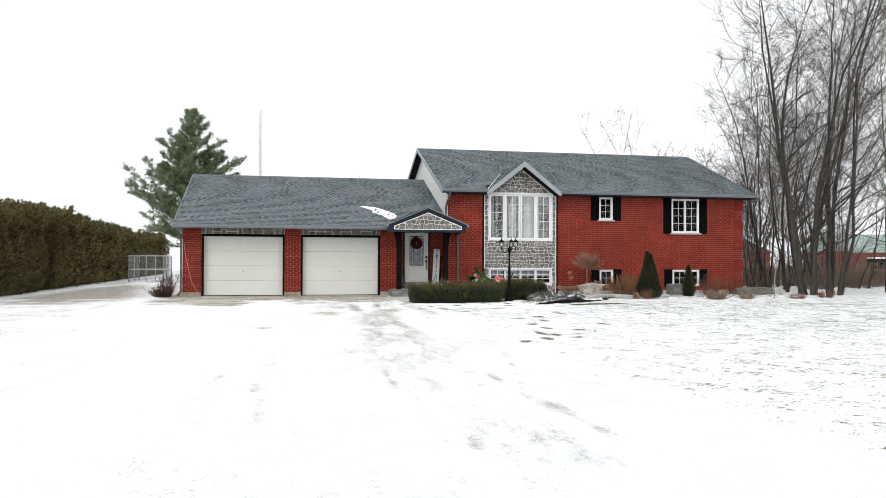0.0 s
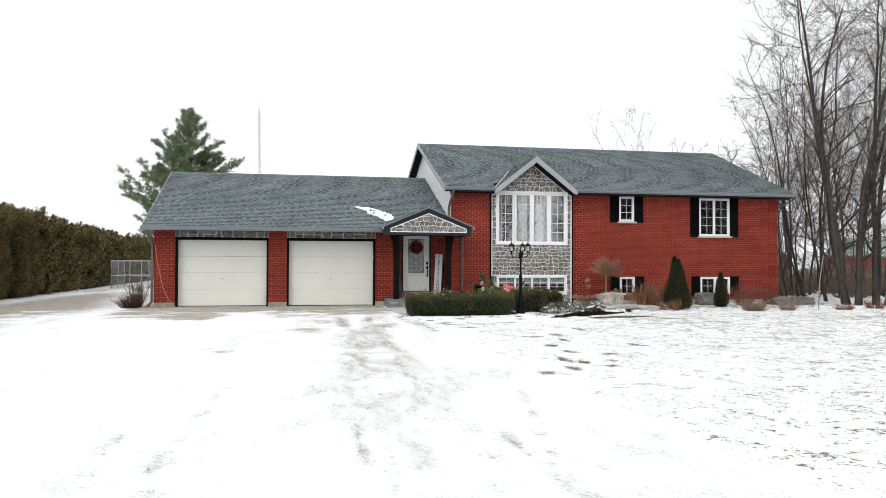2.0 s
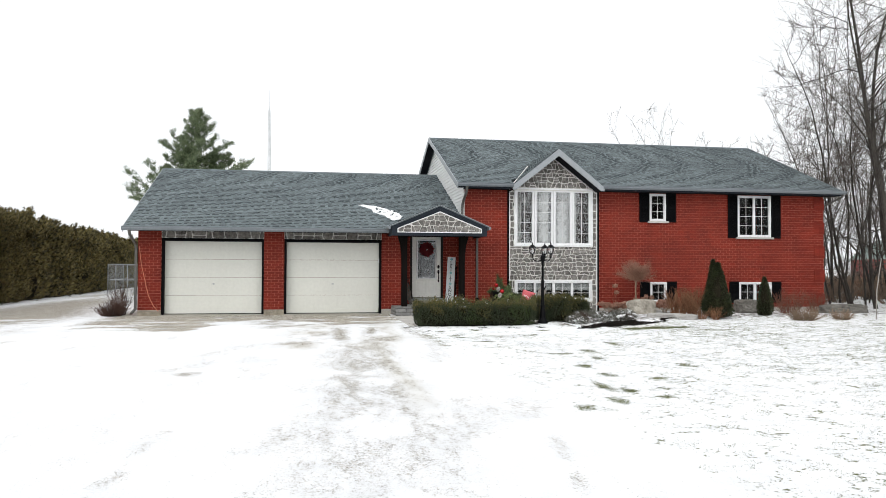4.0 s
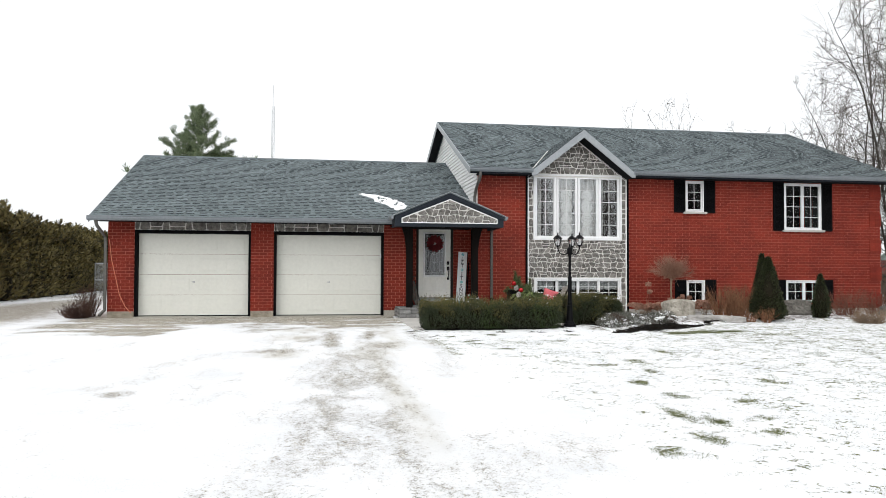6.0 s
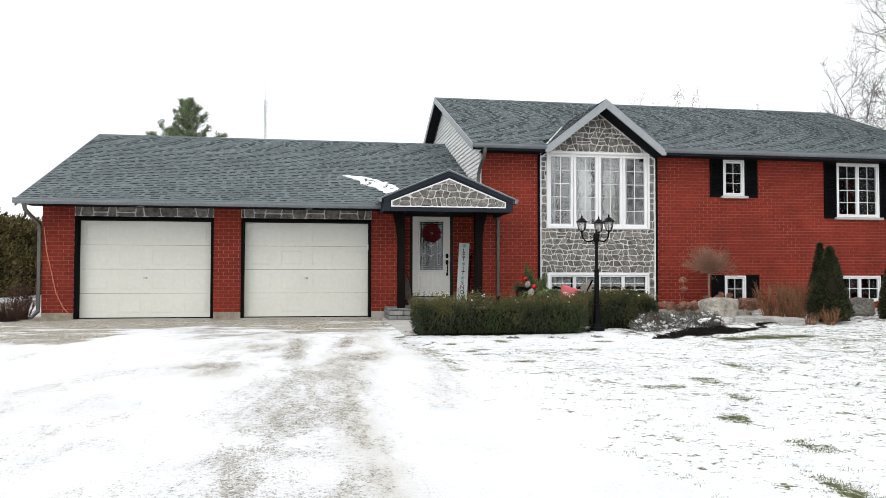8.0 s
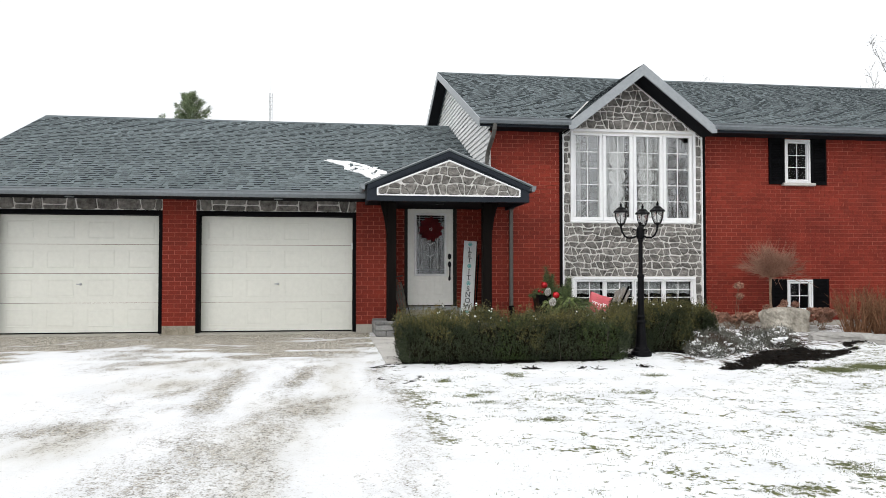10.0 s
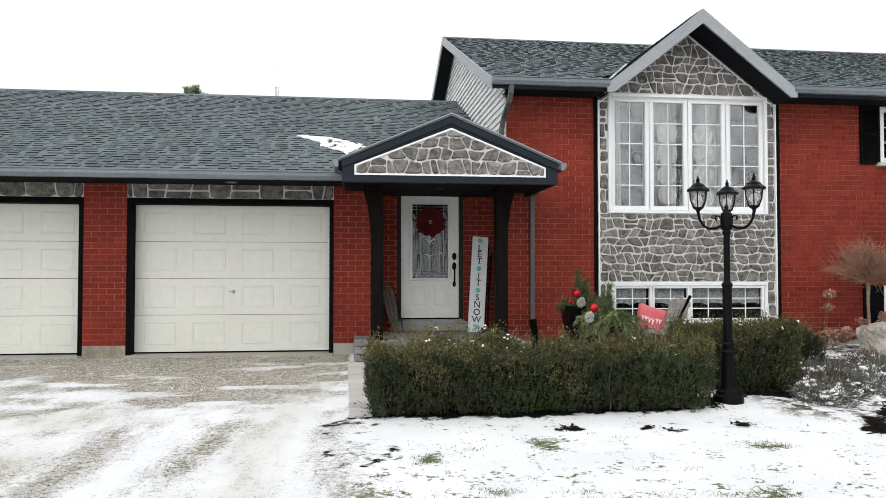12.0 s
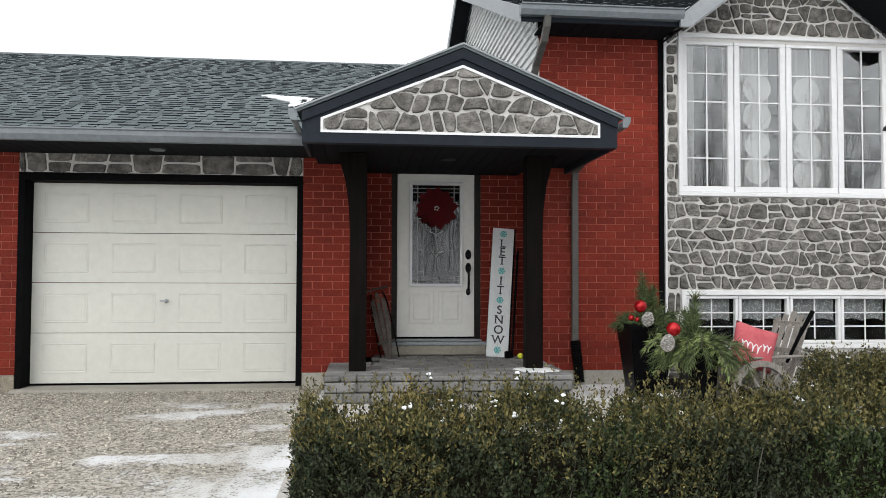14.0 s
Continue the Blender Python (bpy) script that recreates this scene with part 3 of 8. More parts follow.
def garage_door(x0, x1, z0, z1, y):
    """A sectional door of four rows, four raised panels in each."""
    h = (z1 - z0) / 4
    door = None
    for r in range(4):
        bm = bmesh.new()
        fields = []
        a, b = z0 + r * h + 0.003, z0 + (r + 1) * h - 0.003
        box(bm, x0, x1, y, y + 0.045, a, b)
        w = (x1 - x0) / 4
        for k in range(4):
            cx = x0 + (k + 0.5) * w
            pw, ph = w * 0.33, h * 0.30
            cz = (a + b) / 2
            bp = bmesh.new()
            o = [(cx - pw, cz - ph), (cx + pw, cz - ph), (cx + pw, cz + ph), (cx - pw, cz + ph)]
            # a moulded frame with a raised field
            rings = [(1.0, -0.0008), (0.955, -0.0045), (0.93, -0.0045), (0.86, -0.0012), (0.80, -0.0042)]
            prev = None
            for s, d in rings:
                ring = [bp.verts.new((cx + (px - cx) * (1 - (1 - s) * 0.55), y + d, cz + (pz - cz) * s)) for px, pz in o]
                if prev:
                    for i in range(4):
                        bp.faces.new([prev[i], prev[(i + 1) % 4], ring[(i + 1) % 4], ring[i]])
                prev = ring
            bp.faces.new(prev)
            fields.append(bp)
        if door is None:
            door = part("garage_door", bm, M_gdoor, house, "closed cream sectional garage door")
        else:
            part("section", bm, M_gdoor, door)
        for bp in fields:
            part("panel", bp, M_gdoor, door)
    bm = bmesh.new()
    m = Matrix.Translation(((x0 + x1) / 2, y - 0.01, z0 + 0.86)) @ Matrix.Rotation(radians(90), 4, "X")
    lathe(bm, [(0.022, 0.0), (0.022, 0.02), (0.010, 0.025), (0.010, 0.05)], 12, m)
    box(bm, (x0 + x1) / 2 - 0.055, (x0 + x1) / 2 + 0.01, y - 0.068, y - 0.056, z0 + 0.85, z0 + 0.87)
    part("handle", bm, M_zinc, door, "small metal door handle")
    bm = bmesh.new()
    box(bm, x0 + 0.005, x1 - 0.005, y - 0.006, y + 0.04, z0 - 0.018, z0 + 0.002)
    part("seal", bm, M_black, door, "black rubber bottom seal")


garage_door(0.004, 2.736, 0.02, 2.118, 0.0)
garage_door(3.444, 6.176, 0.02, 2.118, 0.0)
bm = bmesh.new()
box(bm, 6.15, 6.19, -0.075, -0.02, 1.52, 1.64)
part("keypad", bm, M_white, house, "small white keypad")
bm = bmesh.new()
for a, b in ((-0.06, 2.80), (3.38, 6.24)):
    softbox(bm, a + 0.003, b - 0.003, -0.36, 0.3, -0.2, 0.0, 0.012)
part("threshold", bm, M_concrete, house, "concrete garage threshold")

# roofs
def slope_slab(bm, x0, x1, y0, z0, y1, z1, thick):
    prism(bm, [(y0, z0), (y1, z1), (y1, z1 - thick), (y0, z0 - thick)], x0, x1, "x")


bm = bmesh.new()
slope_slab(bm, G0 - 0.22, H0 - 0.01, G_EAVE, G_EAVE_Z, RIDGE_Y, G_RIDGE_Z, 0.10)
slope_slab(bm, G0 - 0.22, H0 - 0.01, 2 * RIDGE_Y - G_EAVE, G_EAVE_Z, RIDGE_Y + 0.001, G_RIDGE_Z, 0.10)
garage_roof = part("roof", bm, M_shingles, house, "dark grey shingled garage roof")
R0, R1 = 8.47, 21.38
bm = bmesh.new()
BUMP_CUT = H_EAVE_Z + H_SLOPE * (FACE + 0.08 - H_EAVE)
slope_slab(bm, R0, 10.20, H_EAVE, H_EAVE_Z, FACE + 0.08, BUMP_CUT, 0.10)
slope_slab(bm, 13.00, R1, H_EAVE, H_EAVE_Z, FACE + 0.08, BUMP_CUT, 0.10)
slope_slab(bm, R0, R1, FACE + 0.08, BUMP_CUT, RIDGE_Y, H_RIDGE_Z, 0.10)
slope_slab(bm, R0, R1, 2 * RIDGE_Y - H_EAVE, H_EAVE_Z, RIDGE_Y + 0.001, H_RIDGE_Z, 0.10)
main_roof = part("roof", bm, M_shingles, house, "dark grey shingled main roof")

BUMP_SLOPE = (PEAK_Z - (H_EAVE_Z - 0.02)) / BUMP_HALF
BUMP_BACK = H_EAVE + (PEAK_Z - H_EAVE_Z) / H_SLOPE
BUMP_Y = H_EAVE - 0.05
bm = bmesh.new()
for sgn in (-1, 1):
    a, e, r = (PEAK_X, BUMP_Y, PEAK_Z), (PEAK_X + sgn * BUMP_HALF, BUMP_Y, H_EAVE_Z - 0.02), (PEAK_X, BUMP_BACK, PEAK_Z)
    top = [Vector(a), Vector(e), Vector(r)]
    low = [p - Vector((0, 0, 0.05)) for p in top]
    vt, vl = [bm.verts.new(p) for p in top], [bm.verts.new(p) for p in low]
    bm.faces.new(vt)
    bm.faces.new(vl[::-1])
    for i in range(3):
        bm.faces.new([vt[i], vl[i], vl[(i + 1) % 3], vt[(i + 1) % 3]])
bump_roof = part("dormer_roof", bm, M_shingles, house, "small shingled gable over the big window")
# gable face boards and their soffit
bm = bmesh.new()
w, d = BUMP_HALF + 0.03, 0.17
e_z = H_EAVE_Z - 0.05
prism(bm, [(PEAK_X - w, e_z), (PEAK_X, PEAK_Z + 0.0), (PEAK_X + w, e_z), (PEAK_X + w, e_z - 0.12), (PEAK_X + w - 0.10, e_z - 0.12), (PEAK_X, PEAK_Z - d * 1.25), (PEAK_X - w + 0.10, e_z - 0.12), (PEAK_X - w, e_z - 0.12)], BUMP_Y - 0.03, BUMP_Y + 0.005)
part("gable_board", bm, M_rake, house, "grey aluminium rake board")
bm = bmesh.new()
prism(bm, [(PEAK_X - w + 0.03, e_z - 0.10), (PEAK_X, PEAK_Z - 0.17), (PEAK_X + w - 0.03, e_z - 0.10), (PEAK_X + w - 0.03, e_z - 0.125), (PEAK_X, PEAK_Z - 0.20), (PEAK_X - w + 0.03, e_z - 0.125)], BUMP_Y + 0.006, FACE - 0.04)
part("gable_soffit", bm, M_soffit, house, "dark soffit under the gable")

# soffits, fascia and gutters
def boarding(name, x0, x1, y0, y1, z, label):
    """Boards of one width side by side under a backing sheet; y1 gives each board's far end."""
    bm = bmesh.new()
    box(bm, x0, x1, y0, FACE - 0.014, z + 0.013, z + 0.016)
    sheet = part(name, bm, M_soffit, house, label)
    x = x0
    while x < x1 - 0.02:
        bm = bmesh.new()
        box(bm, x, min(x + 0.115, x1), y0, y1(x, min(x + 0.115, x1)), z, z + 0.012)
        part("board", bm, M_soffit, sheet)
        x += 0.12


boarding("soffit", G0 - 0.2, 6.6, G_EAVE + 0.026, lambda a, b: FACE - 0.014, 2.395, "dark ribbed soffit boards")
for a, b in ((H0 - 0.06, 10.17), (13.03, R1 - 0.02)):
    boarding("soffit", a, b, H_EAVE + 0.026, lambda p, q: FACE - 0.014, 3.785, "dark ribbed soffit boards")
bm = bmesh.new()
box(bm, G0 - 0.22, 6.5, G_EAVE + 0.002, G_EAVE + 0.024, 2.375, 2.47)
box(bm, R0, 10.2, H_EAVE + 0.002, H_EAVE + 0.024, 3.775, 3.915)
box(bm, 13.0, R1, H_EAVE + 0.002, H_EAVE + 0.024, 3.775, 3.915)
part("fascia", bm, M_fascia, house, "dark fascia board")


def gutter(x0, x1, y, z):
    bm = bmesh.new()
    o = [(y, z), (y - 0.012, z), (y - 0.012, z - 0.105), (y - 0.075, z - 0.105), (y - 0.105, z - 0.055), (y - 0.105, z - 0.012), (y - 0.122, z - 0.006), (y - 0.122, z + 0.006), (y - 0.098, z + 0.004), (y - 0.098, z - 0.055), (y - 0.072, z - 0.098), (y, z - 0.098)]
    prism(bm, o, x0, x1, "x")
    trough = part("gutter", bm, M_gutter, house, "grey aluminium eavestrough")
    for s in (x0 - 0.0045, x1 + 0.0005):
        bm = bmesh.new()
        prism(bm, [(y, z - 0.002), (y, z - 0.105), (y - 0.077, z - 0.105), (y - 0.105, z - 0.055), (y - 0.105, z - 0.002)], s, s + 0.004, "x")
        part("end_cap", bm, M_gutter, trough)


gutter(G0 - 0.24, 6.40, G_EAVE, 2.475)
gutter(R0 - 0.01, 10.17, H_EAVE, 3.925)
gutter(13.03, R1 + 0.01, H_EAVE, 3.925)

# rake boards of the left gable and the siding under it
bm = bmesh.new()
slope_slab(bm, R0 - 0.02, R0 - 0.001, H_EAVE - 0.02, H_EAVE_Z + 0.004, RIDGE_Y, H_RIDGE_Z + 0.012, 0.17)
part("rake_board", bm, M_rake, house, "grey rake board")
bm = bmesh.new()
slope_slab(bm, R0 + 0.001, H0, H_EAVE, H_EAVE_Z - 0.104, RIDGE_Y, H_RIDGE_Z - 0.104, 0.015)
part("rake_soffit", bm, M_soffit, house)
REAR = 2 * RIDGE_Y - H_EAVE
bm = bmesh.new()
slope_slab(bm, R0 - 0.02, R0 - 0.001, REAR + 0.02, H_EAVE_Z + 0.004, RIDGE_Y + 0.001, H_RIDGE_Z + 0.012, 0.17)
part("rake_board", bm, M_rake, house, "grey rake board")
bm = bmesh.new()
slope_slab(bm, R0 + 0.001, H0 - 0.045, REAR, H_EAVE_Z - 0.104, RIDGE_Y + 0.001, H_RIDGE_Z - 0.104, 0.015)
part("rake_soffit", bm, M_soffit, house)
bm = bmesh.new()
slope_slab(bm, G0 - 0.235, G0 - 0.221, G_EAVE, G_EAVE_Z + 0.004, RIDGE_Y, G_RIDGE_Z + 0.012, 0.15)
part("rake_board", bm, M_rake, house, "grey rake board")
bm = bmesh.new()
box(bm, H0 - 0.012, H0 + 0.002, FACE + 0.002, BACK, 2.3, 3.76)
prism(bm, [(FACE + 0.0, 3.76), (BACK, 3.76), (RIDGE_Y, H_RIDGE_Z - 0.13)], H0 - 0.012, H0 + 0.002, "x")
siding = part("siding_wall", bm, M_siding, house, "pale grey lap siding on the gable end")
z = 2.42
while z < 5.9:
    z1 = z + 0.105
    y0 = max(FACE, H_EAVE + (z1 + 0.13 - H_EAVE_Z) / H_SLOPE)
    y1 = min(BACK, 2 * RIDGE_Y - y0)
    if y1 - y0 > 0.2:
        bm = bmesh.new()
        prism(bm, [(H0 - 0.014, z), (H0 - 0.040, z), (H0 - 0.038, z + 0.012), (H0 - 0.014, z1)], y0, y1)
        part("plank", bm, M_siding, siding)
    z = z1


def downspout(pts, label="grey downspout"):
    bm = bmesh.new()
    for a, b in zip(pts, pts[1:]):
        a, b = Vector(a), Vector(b)
        m = Matrix.Translation(a) @ (b - a).to_track_quat("Z", "Y").to_matrix().to_4x4()
        softbox(bm, -0.036, 0.036, -0.026, 0.026, -0.02, (b - a).length + 0.02, 0.008, m)
    return part("downspout", bm, M_spout, house, label)


downspout([(G0 - 0.05, G_EAVE - 0.05, 2.38), (G0 - 0.04, G_EAVE + 0.02, 2.25), (G0 - 0.04, FACE - 0.12, 2.02), (G0 - 0.04, FACE - 0.06, 1.9), (G0 - 0.04, FACE - 0.06, 0.18), (G0 - 0.10, FACE - 0.30, 0.06)])
downspout([(8.74, H_EAVE - 0.05, 3.84), (8.735, H_EAVE - 0.03, 3.72), (8.725, H_EAVE + 0.05, 3.60), (8.71, FACE - 0.16, 3.42), (8.70, FACE - 0.07, 3.30), (8.69, FACE - 0.05, 3.16), (8.69, FACE - 0.05, 2.60)])
downspout([(R1 - 0.08, H_EAVE - 0.05, 3.84), (R1 - 0.09, H_EAVE, 3.74), (H1 + 0.10, FACE + 0.02, 3.50), (H1 + 0.045, FACE + 0.10, 3.36), (H1 + 0.045, FACE + 0.10, 0.2)])
downspout([(9.17, -1.0, 2.42), (9.16, FACE - 0.08, 2.30), (9.16, FACE - 0.05, 2.20), (9.16, FACE - 0.05, 0.42)])
bm = bmesh.new()
z, pts, rad = 0.46, [], []
for i in range(38):
    k = i / 37
    pts.append((9.16 + 0.03 * k, FACE - 0.06 - 0.06 * k, 0.46 - 0.44 * k))
    rad.append(0.058 if i % 2 else 0.046)
pipe(bm, pts, rad, 12)
part("drain_hose", bm, M_black, house, "black corrugated drain pipe")


# windows
def window(x0, x1, z0, z1, y, panes, cols, rows, cased=0.036, sill=False, sash=0.036, glass=None, deep=0.0):
    """A white window: casing, sashes with bars, panes of glass."""
    bm = bmesh.new()
    for a, b, c, d in ((x0, x1, z0, z0 + cased), (x0, x1, z1 - cased, z1), (x0, x0 + cased, z0 + cased, z1 - cased), (x1 - cased, x1, z0 + cased, z1 - cased)):
        softbox(bm, a, b, y - 0.03, y + 0.10, c, d, 0.006)
    frame_ob = part("window", bm, M_white, house, "white framed window with grid bars")
    # lining in the same near-black, so the reveal looks as unlit as the room
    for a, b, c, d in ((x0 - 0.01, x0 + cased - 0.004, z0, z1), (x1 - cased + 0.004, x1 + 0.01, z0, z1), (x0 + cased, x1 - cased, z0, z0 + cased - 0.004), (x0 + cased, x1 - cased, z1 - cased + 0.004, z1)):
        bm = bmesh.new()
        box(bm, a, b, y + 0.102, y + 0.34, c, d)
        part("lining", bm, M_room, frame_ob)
    w = (x1 - x0 - 2 * cased) / panes
    for k in range(panes):
        a, b = x0 + cased + k * w + 0.004, x0 + cased + (k + 1) * w - 0.004
        c, d, s = z0 + cased + 0.004, z1 - cased - 0.004, sash
        bm = bmesh.new()
        for e in ((a, b, c, c + s), (a, b, d - s, d), (a, a + s, c + s, d - s), (b - s, b, c + s, d - s)):
            softbox(bm, e[0], e[1], y + deep - 0.015, y + deep + 0.045, e[2], e[3], 0.006)
        part("sash", bm, M_white, frame_ob)
        bm = bmesh.new()
        ia, ib, ic, id_ = a + s, b - s, c + s, d - s
        for i in range(1, cols):
            xx = ia + (ib - ia) * i / cols
            box(bm, xx - 0.007, xx + 0.007, y + deep + 0.008, y + deep + 0.016, ic, id_)
        for i in range(1, rows):
            zz = ic + (id_ - ic) * i / rows
            box(bm, ia, ib, y + deep + 0.0075, y + deep + 0.0165, zz - 0.007, zz + 0.007)
        part("grid_bar", bm, M_white, frame_ob)
        bm = bmesh.new()
        box(bm, ia - 0.004, ib + 0.004, y + deep + 0.019, y + deep + 0.025, ic - 0.004, id_ + 0.004)
        pane = part("pane", bm, glass or M_thinglass, frame_ob)
        pane.visible_shadow = False
    if sill:
        bm = bmesh.new()
        softbox(bm, x0 - 0.07, x1 + 0.07, y - 0.10, y + 0.02, z0 - 0.062, z0 - 0.002, 0.01)
        part("sill", bm, M_flag, frame_ob, "pale stone sill")
    return frame_ob


window(*BAY, FACE - 0.045, 4, 2, 5, cased=0.046, sash=0.066, glass=M_glass, deep=0.03)
window(*BAYLOW, FACE - 0.045, 4, 2, 3, cased=0.055, sash=0.034)
window(*WIN1, FACE - 0.005, 1, 2, 3, sill=True)
window(*WIN2, FACE - 0.005, 2, 2, 4, sill=True)
window(*LOW1, FACE - 0.005, 1, 2, 2)
window(*LOW2, FACE - 0.005, 2, 2, 2)


def shutter(x0, x1, z0, z1):
    """A louvred shutter with a rail near the middle."""
    y = FACE - 0.012
    bm = bmesh.new()
    box(bm, x0, x1, y - 0.012, y, z0, z1)
    for a, b, c, d in ((x0, x0 + 0.045, z0, z1), (x1 - 0.045, x1, z0, z1), (x0 + 0.045, x1 - 0.045, z0, z0 + 0.06), (x0 + 0.045, x1 - 0.045, z1 - 0.06, z1), (x0 + 0.045, x1 - 0.045, z0 + (z1 - z0) * 0.48, z0 + (z1 - z0) * 0.48 + 0.06)):
        softbox(bm, a, b, y - 0.034, y - 0.0125, c, d, 0.004)
    ob = part("shutter", bm, M_black, house, "black louvred shutter")
    bm = bmesh.new()
    z = z0 + 0.065
    while z < z1 - 0.09:
        prism(bm, [(y - 0.0125, z), (y - 0.030, z), (y - 0.0125, z + 0.028)], x0 + 0.0452, x1 - 0.0452, "x")
        z += 0.034
    part("louvre", bm, M_black, ob)


for w4 in (WIN1, WIN2, LOW1, LOW2):
    shutter(w4[0] - 0.345, w4[0] - 0.012, w4[2] - 0.03, w4[3] + 0.02)
    shutter(w4[1] + 0.012, w4[1] + 0.345, w4[2] - 0.03, w4[3] + 0.02)

# the porch: gable, posts, step
PX, PY, P_HALF, P_TOP, P_LOW = 7.72, -1.93, 1.36, 3.145, 2.57
bm = bmesh.new()
back = G_EAVE + (P_TOP - G_EAVE_Z) / G_SLOPE + 0.3
for sgn in (-1, 1):
    o = [(PX, P_TOP), (PX + sgn * (P_HALF + 0.04), P_LOW - 0.016), (PX + sgn * (P_HALF + 0.04), P_LOW - 0.05), (PX, P_TOP - 0.035)]
    prism(bm, o, PY - 0.03, back)
porch_roof = part("porch_roof", bm, M_shingles, house, "shingled porch gable roof")
bm = bmesh.new()
o = [(PX - P_HALF, 2.27), (PX + P_HALF, 2.27), (PX + P_HALF, P_LOW - 0.04), (PX, P_TOP - 0.04), (PX - P_HALF, P_LOW - 0.04)]
prism(bm, o, PY + 0.03, PY + 0.10)
# band round the stone field
k0, kz, kt, kh = 1.205, 2.356, 2.962, 0.125
km = (kt - kz - kh) / k0
inner = [(PX - k0, kz), (PX + k0, kz), (PX + k0, kz + kh), (PX, kt), (PX - k0, kz + kh)]
n = 5
va, vb = [bm.verts.new((x, PY, z)) for x, z in o], [bm.verts.new((x, PY, z)) for x, z in inner]
vc, vd = [bm.verts.new((x, PY + 0.03, z)) for x, z in o], [bm.verts.new((x, PY + 0.03, z)) for x, z in inner]
for i in range(n):
    j = (i + 1) % n
    bm.faces.new([va[i], va[j], vb[j], vb[i]])
    bm.faces.new([vb[i], vb[j], vd[j], vd[i]])
    bm.faces.new([vc[i], vc[j], va[j], va[i]])
box(bm, PX - P_HALF, PX - P_HALF + 0.03, PY + 0.10, G_EAVE, 2.27, P_LOW - 0.045)
box(bm, PX + P_HALF - 0.03, PX + P_HALF, PY + 0.10, FACE, 2.27, P_LOW - 0.045)
gable = part("porch_gable", bm, M_fascia, house, "dark porch gable framing a stone field")
bm = bmesh.new()
prism(bm, inner, PY + 0.018, PY + 0.034)
field = part("stone_field", bm, M_grout, gable)
stone_pieces([(PX - k0 + 0.026, kz + 0.026), (PX + k0 - 0.026, kz + 0.026), (PX + k0 - 0.026, kz + kh - 0.018), (PX, kt - 0.03), (PX - k0 + 0.026, kz + kh - 0.018)], PY + 0.018, field, srng, size=0.18, gap=0.018, proud=0.028)
bm = bmesh.new()     # white edging of the stone field
s = 0.022
lowered = kz + kh + km * s - 1.08 * s
ins = [(PX - k0 + s, kz + s), (PX + k0 - s, kz + s), (PX + k0 - s, lowered), (PX, kt - s * 1.08), (PX - k0 + s, lowered)]
ring = []
for pts, y in ((inner, PY - 0.008), (ins, PY - 0.008), (ins, PY + 0.017), (inner, PY + 0.017)):
    ring.append([bm.verts.new((x, y, z)) for x, z in pts])
for a, b in ((0, 1), (1, 2), (2, 3), (3, 0)):
    for i in range(n):
        j = (i + 1) % n
        bm.faces.new([ring[a][i], ring[a][j], ring[b][j], ring[b][i]])
part("edging", bm, M_white, gable, "white edging round the stone field")
bm = bmesh.new()     # drip edge and a second step of the rake
for sgn in (-1, 1):
    o2 = [(PX, P_TOP + 0.004), (PX + sgn * (P_HALF + 0.055), P_LOW - 0.018), (PX + sgn * (P_HALF + 0.055), P_LOW - 0.034), (PX, P_TOP - 0.012)]
    prism(bm, o2, PY - 0.045, PY - 0.031)
part("drip_edge", bm, M_rake, house, "pale metal drip edge")
bm = bmesh.new()
for sgn in (-1, 1):
    o2 = [(PX, P_TOP - 0.045), (PX + sgn * P_HALF, P_LOW - 0.045), (PX + sgn * P_HALF, P_LOW - 0.125), (PX, P_TOP - 0.13)]
    prism(bm, o2, PY - 0.022, PY - 0.001)
part("rake_step", bm, M_fascia, gable)
boarding("porch_ceiling", PX - P_HALF + 0.035, PX + P_HALF - 0.035, PY + 0.102, lambda a, b: 0.48 if 6.87 < a and b < 8.77 else FACE - 0.014, 2.335, "dark boarded porch ceiling")
bm = bmesh.new()
lathe(bm, [(0.075, 2.318), (0.075, 2.334)], 20, Matrix.Translation((7.72, -0.75, 0)))
part("downlight", bm, M_jamb, house, "round recessed porch light")
for x in (4.85, 1.35):
    bm = bmesh.new()
    lathe(bm, [(0.075, 2.38), (0.075, 2.3945)], 20, Matrix.Translation((x, -0.62, 0)))
    part("downlight", bm, M_gutter, house, "round soffit light")
for sgn, y1 in ((-1, G_EAVE - 0.12), (1, FACE - 0.02)):
    bm = bmesh.new()
    e = PX + sgn * (P_HALF + 0.041)
    prism(bm, [(e, 2.45), (e + sgn * 0.045, 2.45), (e + sgn * 0.075, 2.50), (e + sgn * 0.075, 2.545), (e + sgn * 0.062, 2.545), (e + sgn * 0.062, 2.505), (e + sgn * 0.040, 2.465), (e, 2.465)], PY - 0.02, y1)
    spout = part("gutter", bm, M_gutter, house, "short porch eavestrough")
    bm = bmesh.new()
    prism(bm, [(e, 2.452), (e + sgn * 0.044, 2.452), (e + sgn * 0.073, 2.50), (e + sgn * 0.073, 2.543), (e, 2.543)], PY - 0.024, PY - 0.0205)
    part("end_cap", bm, M_gutter, spout)


def porch_post(x, sgn):
    bm = bmesh.new()
    softbox(bm, x - 0.082, x + 0.082, -1.05, -0.886, 0.245, 2.335, 0.008)
    o = [(x + sgn * 0.082, 1.55), (x + sgn * 0.092, 1.80), (x + sgn * 0.125, 2.05), (x + sgn * 0.18, 2.25), (x + sgn * 0.20, 2.334), (x + sgn * 0.082, 2.334)]
    prism(bm, o, -1.03, -0.906)
    part("post", bm, M_post, house, "dark stained timber porch post with curved bracket")


porch_post(6.83, -1)
porch_post(8.54, 1)

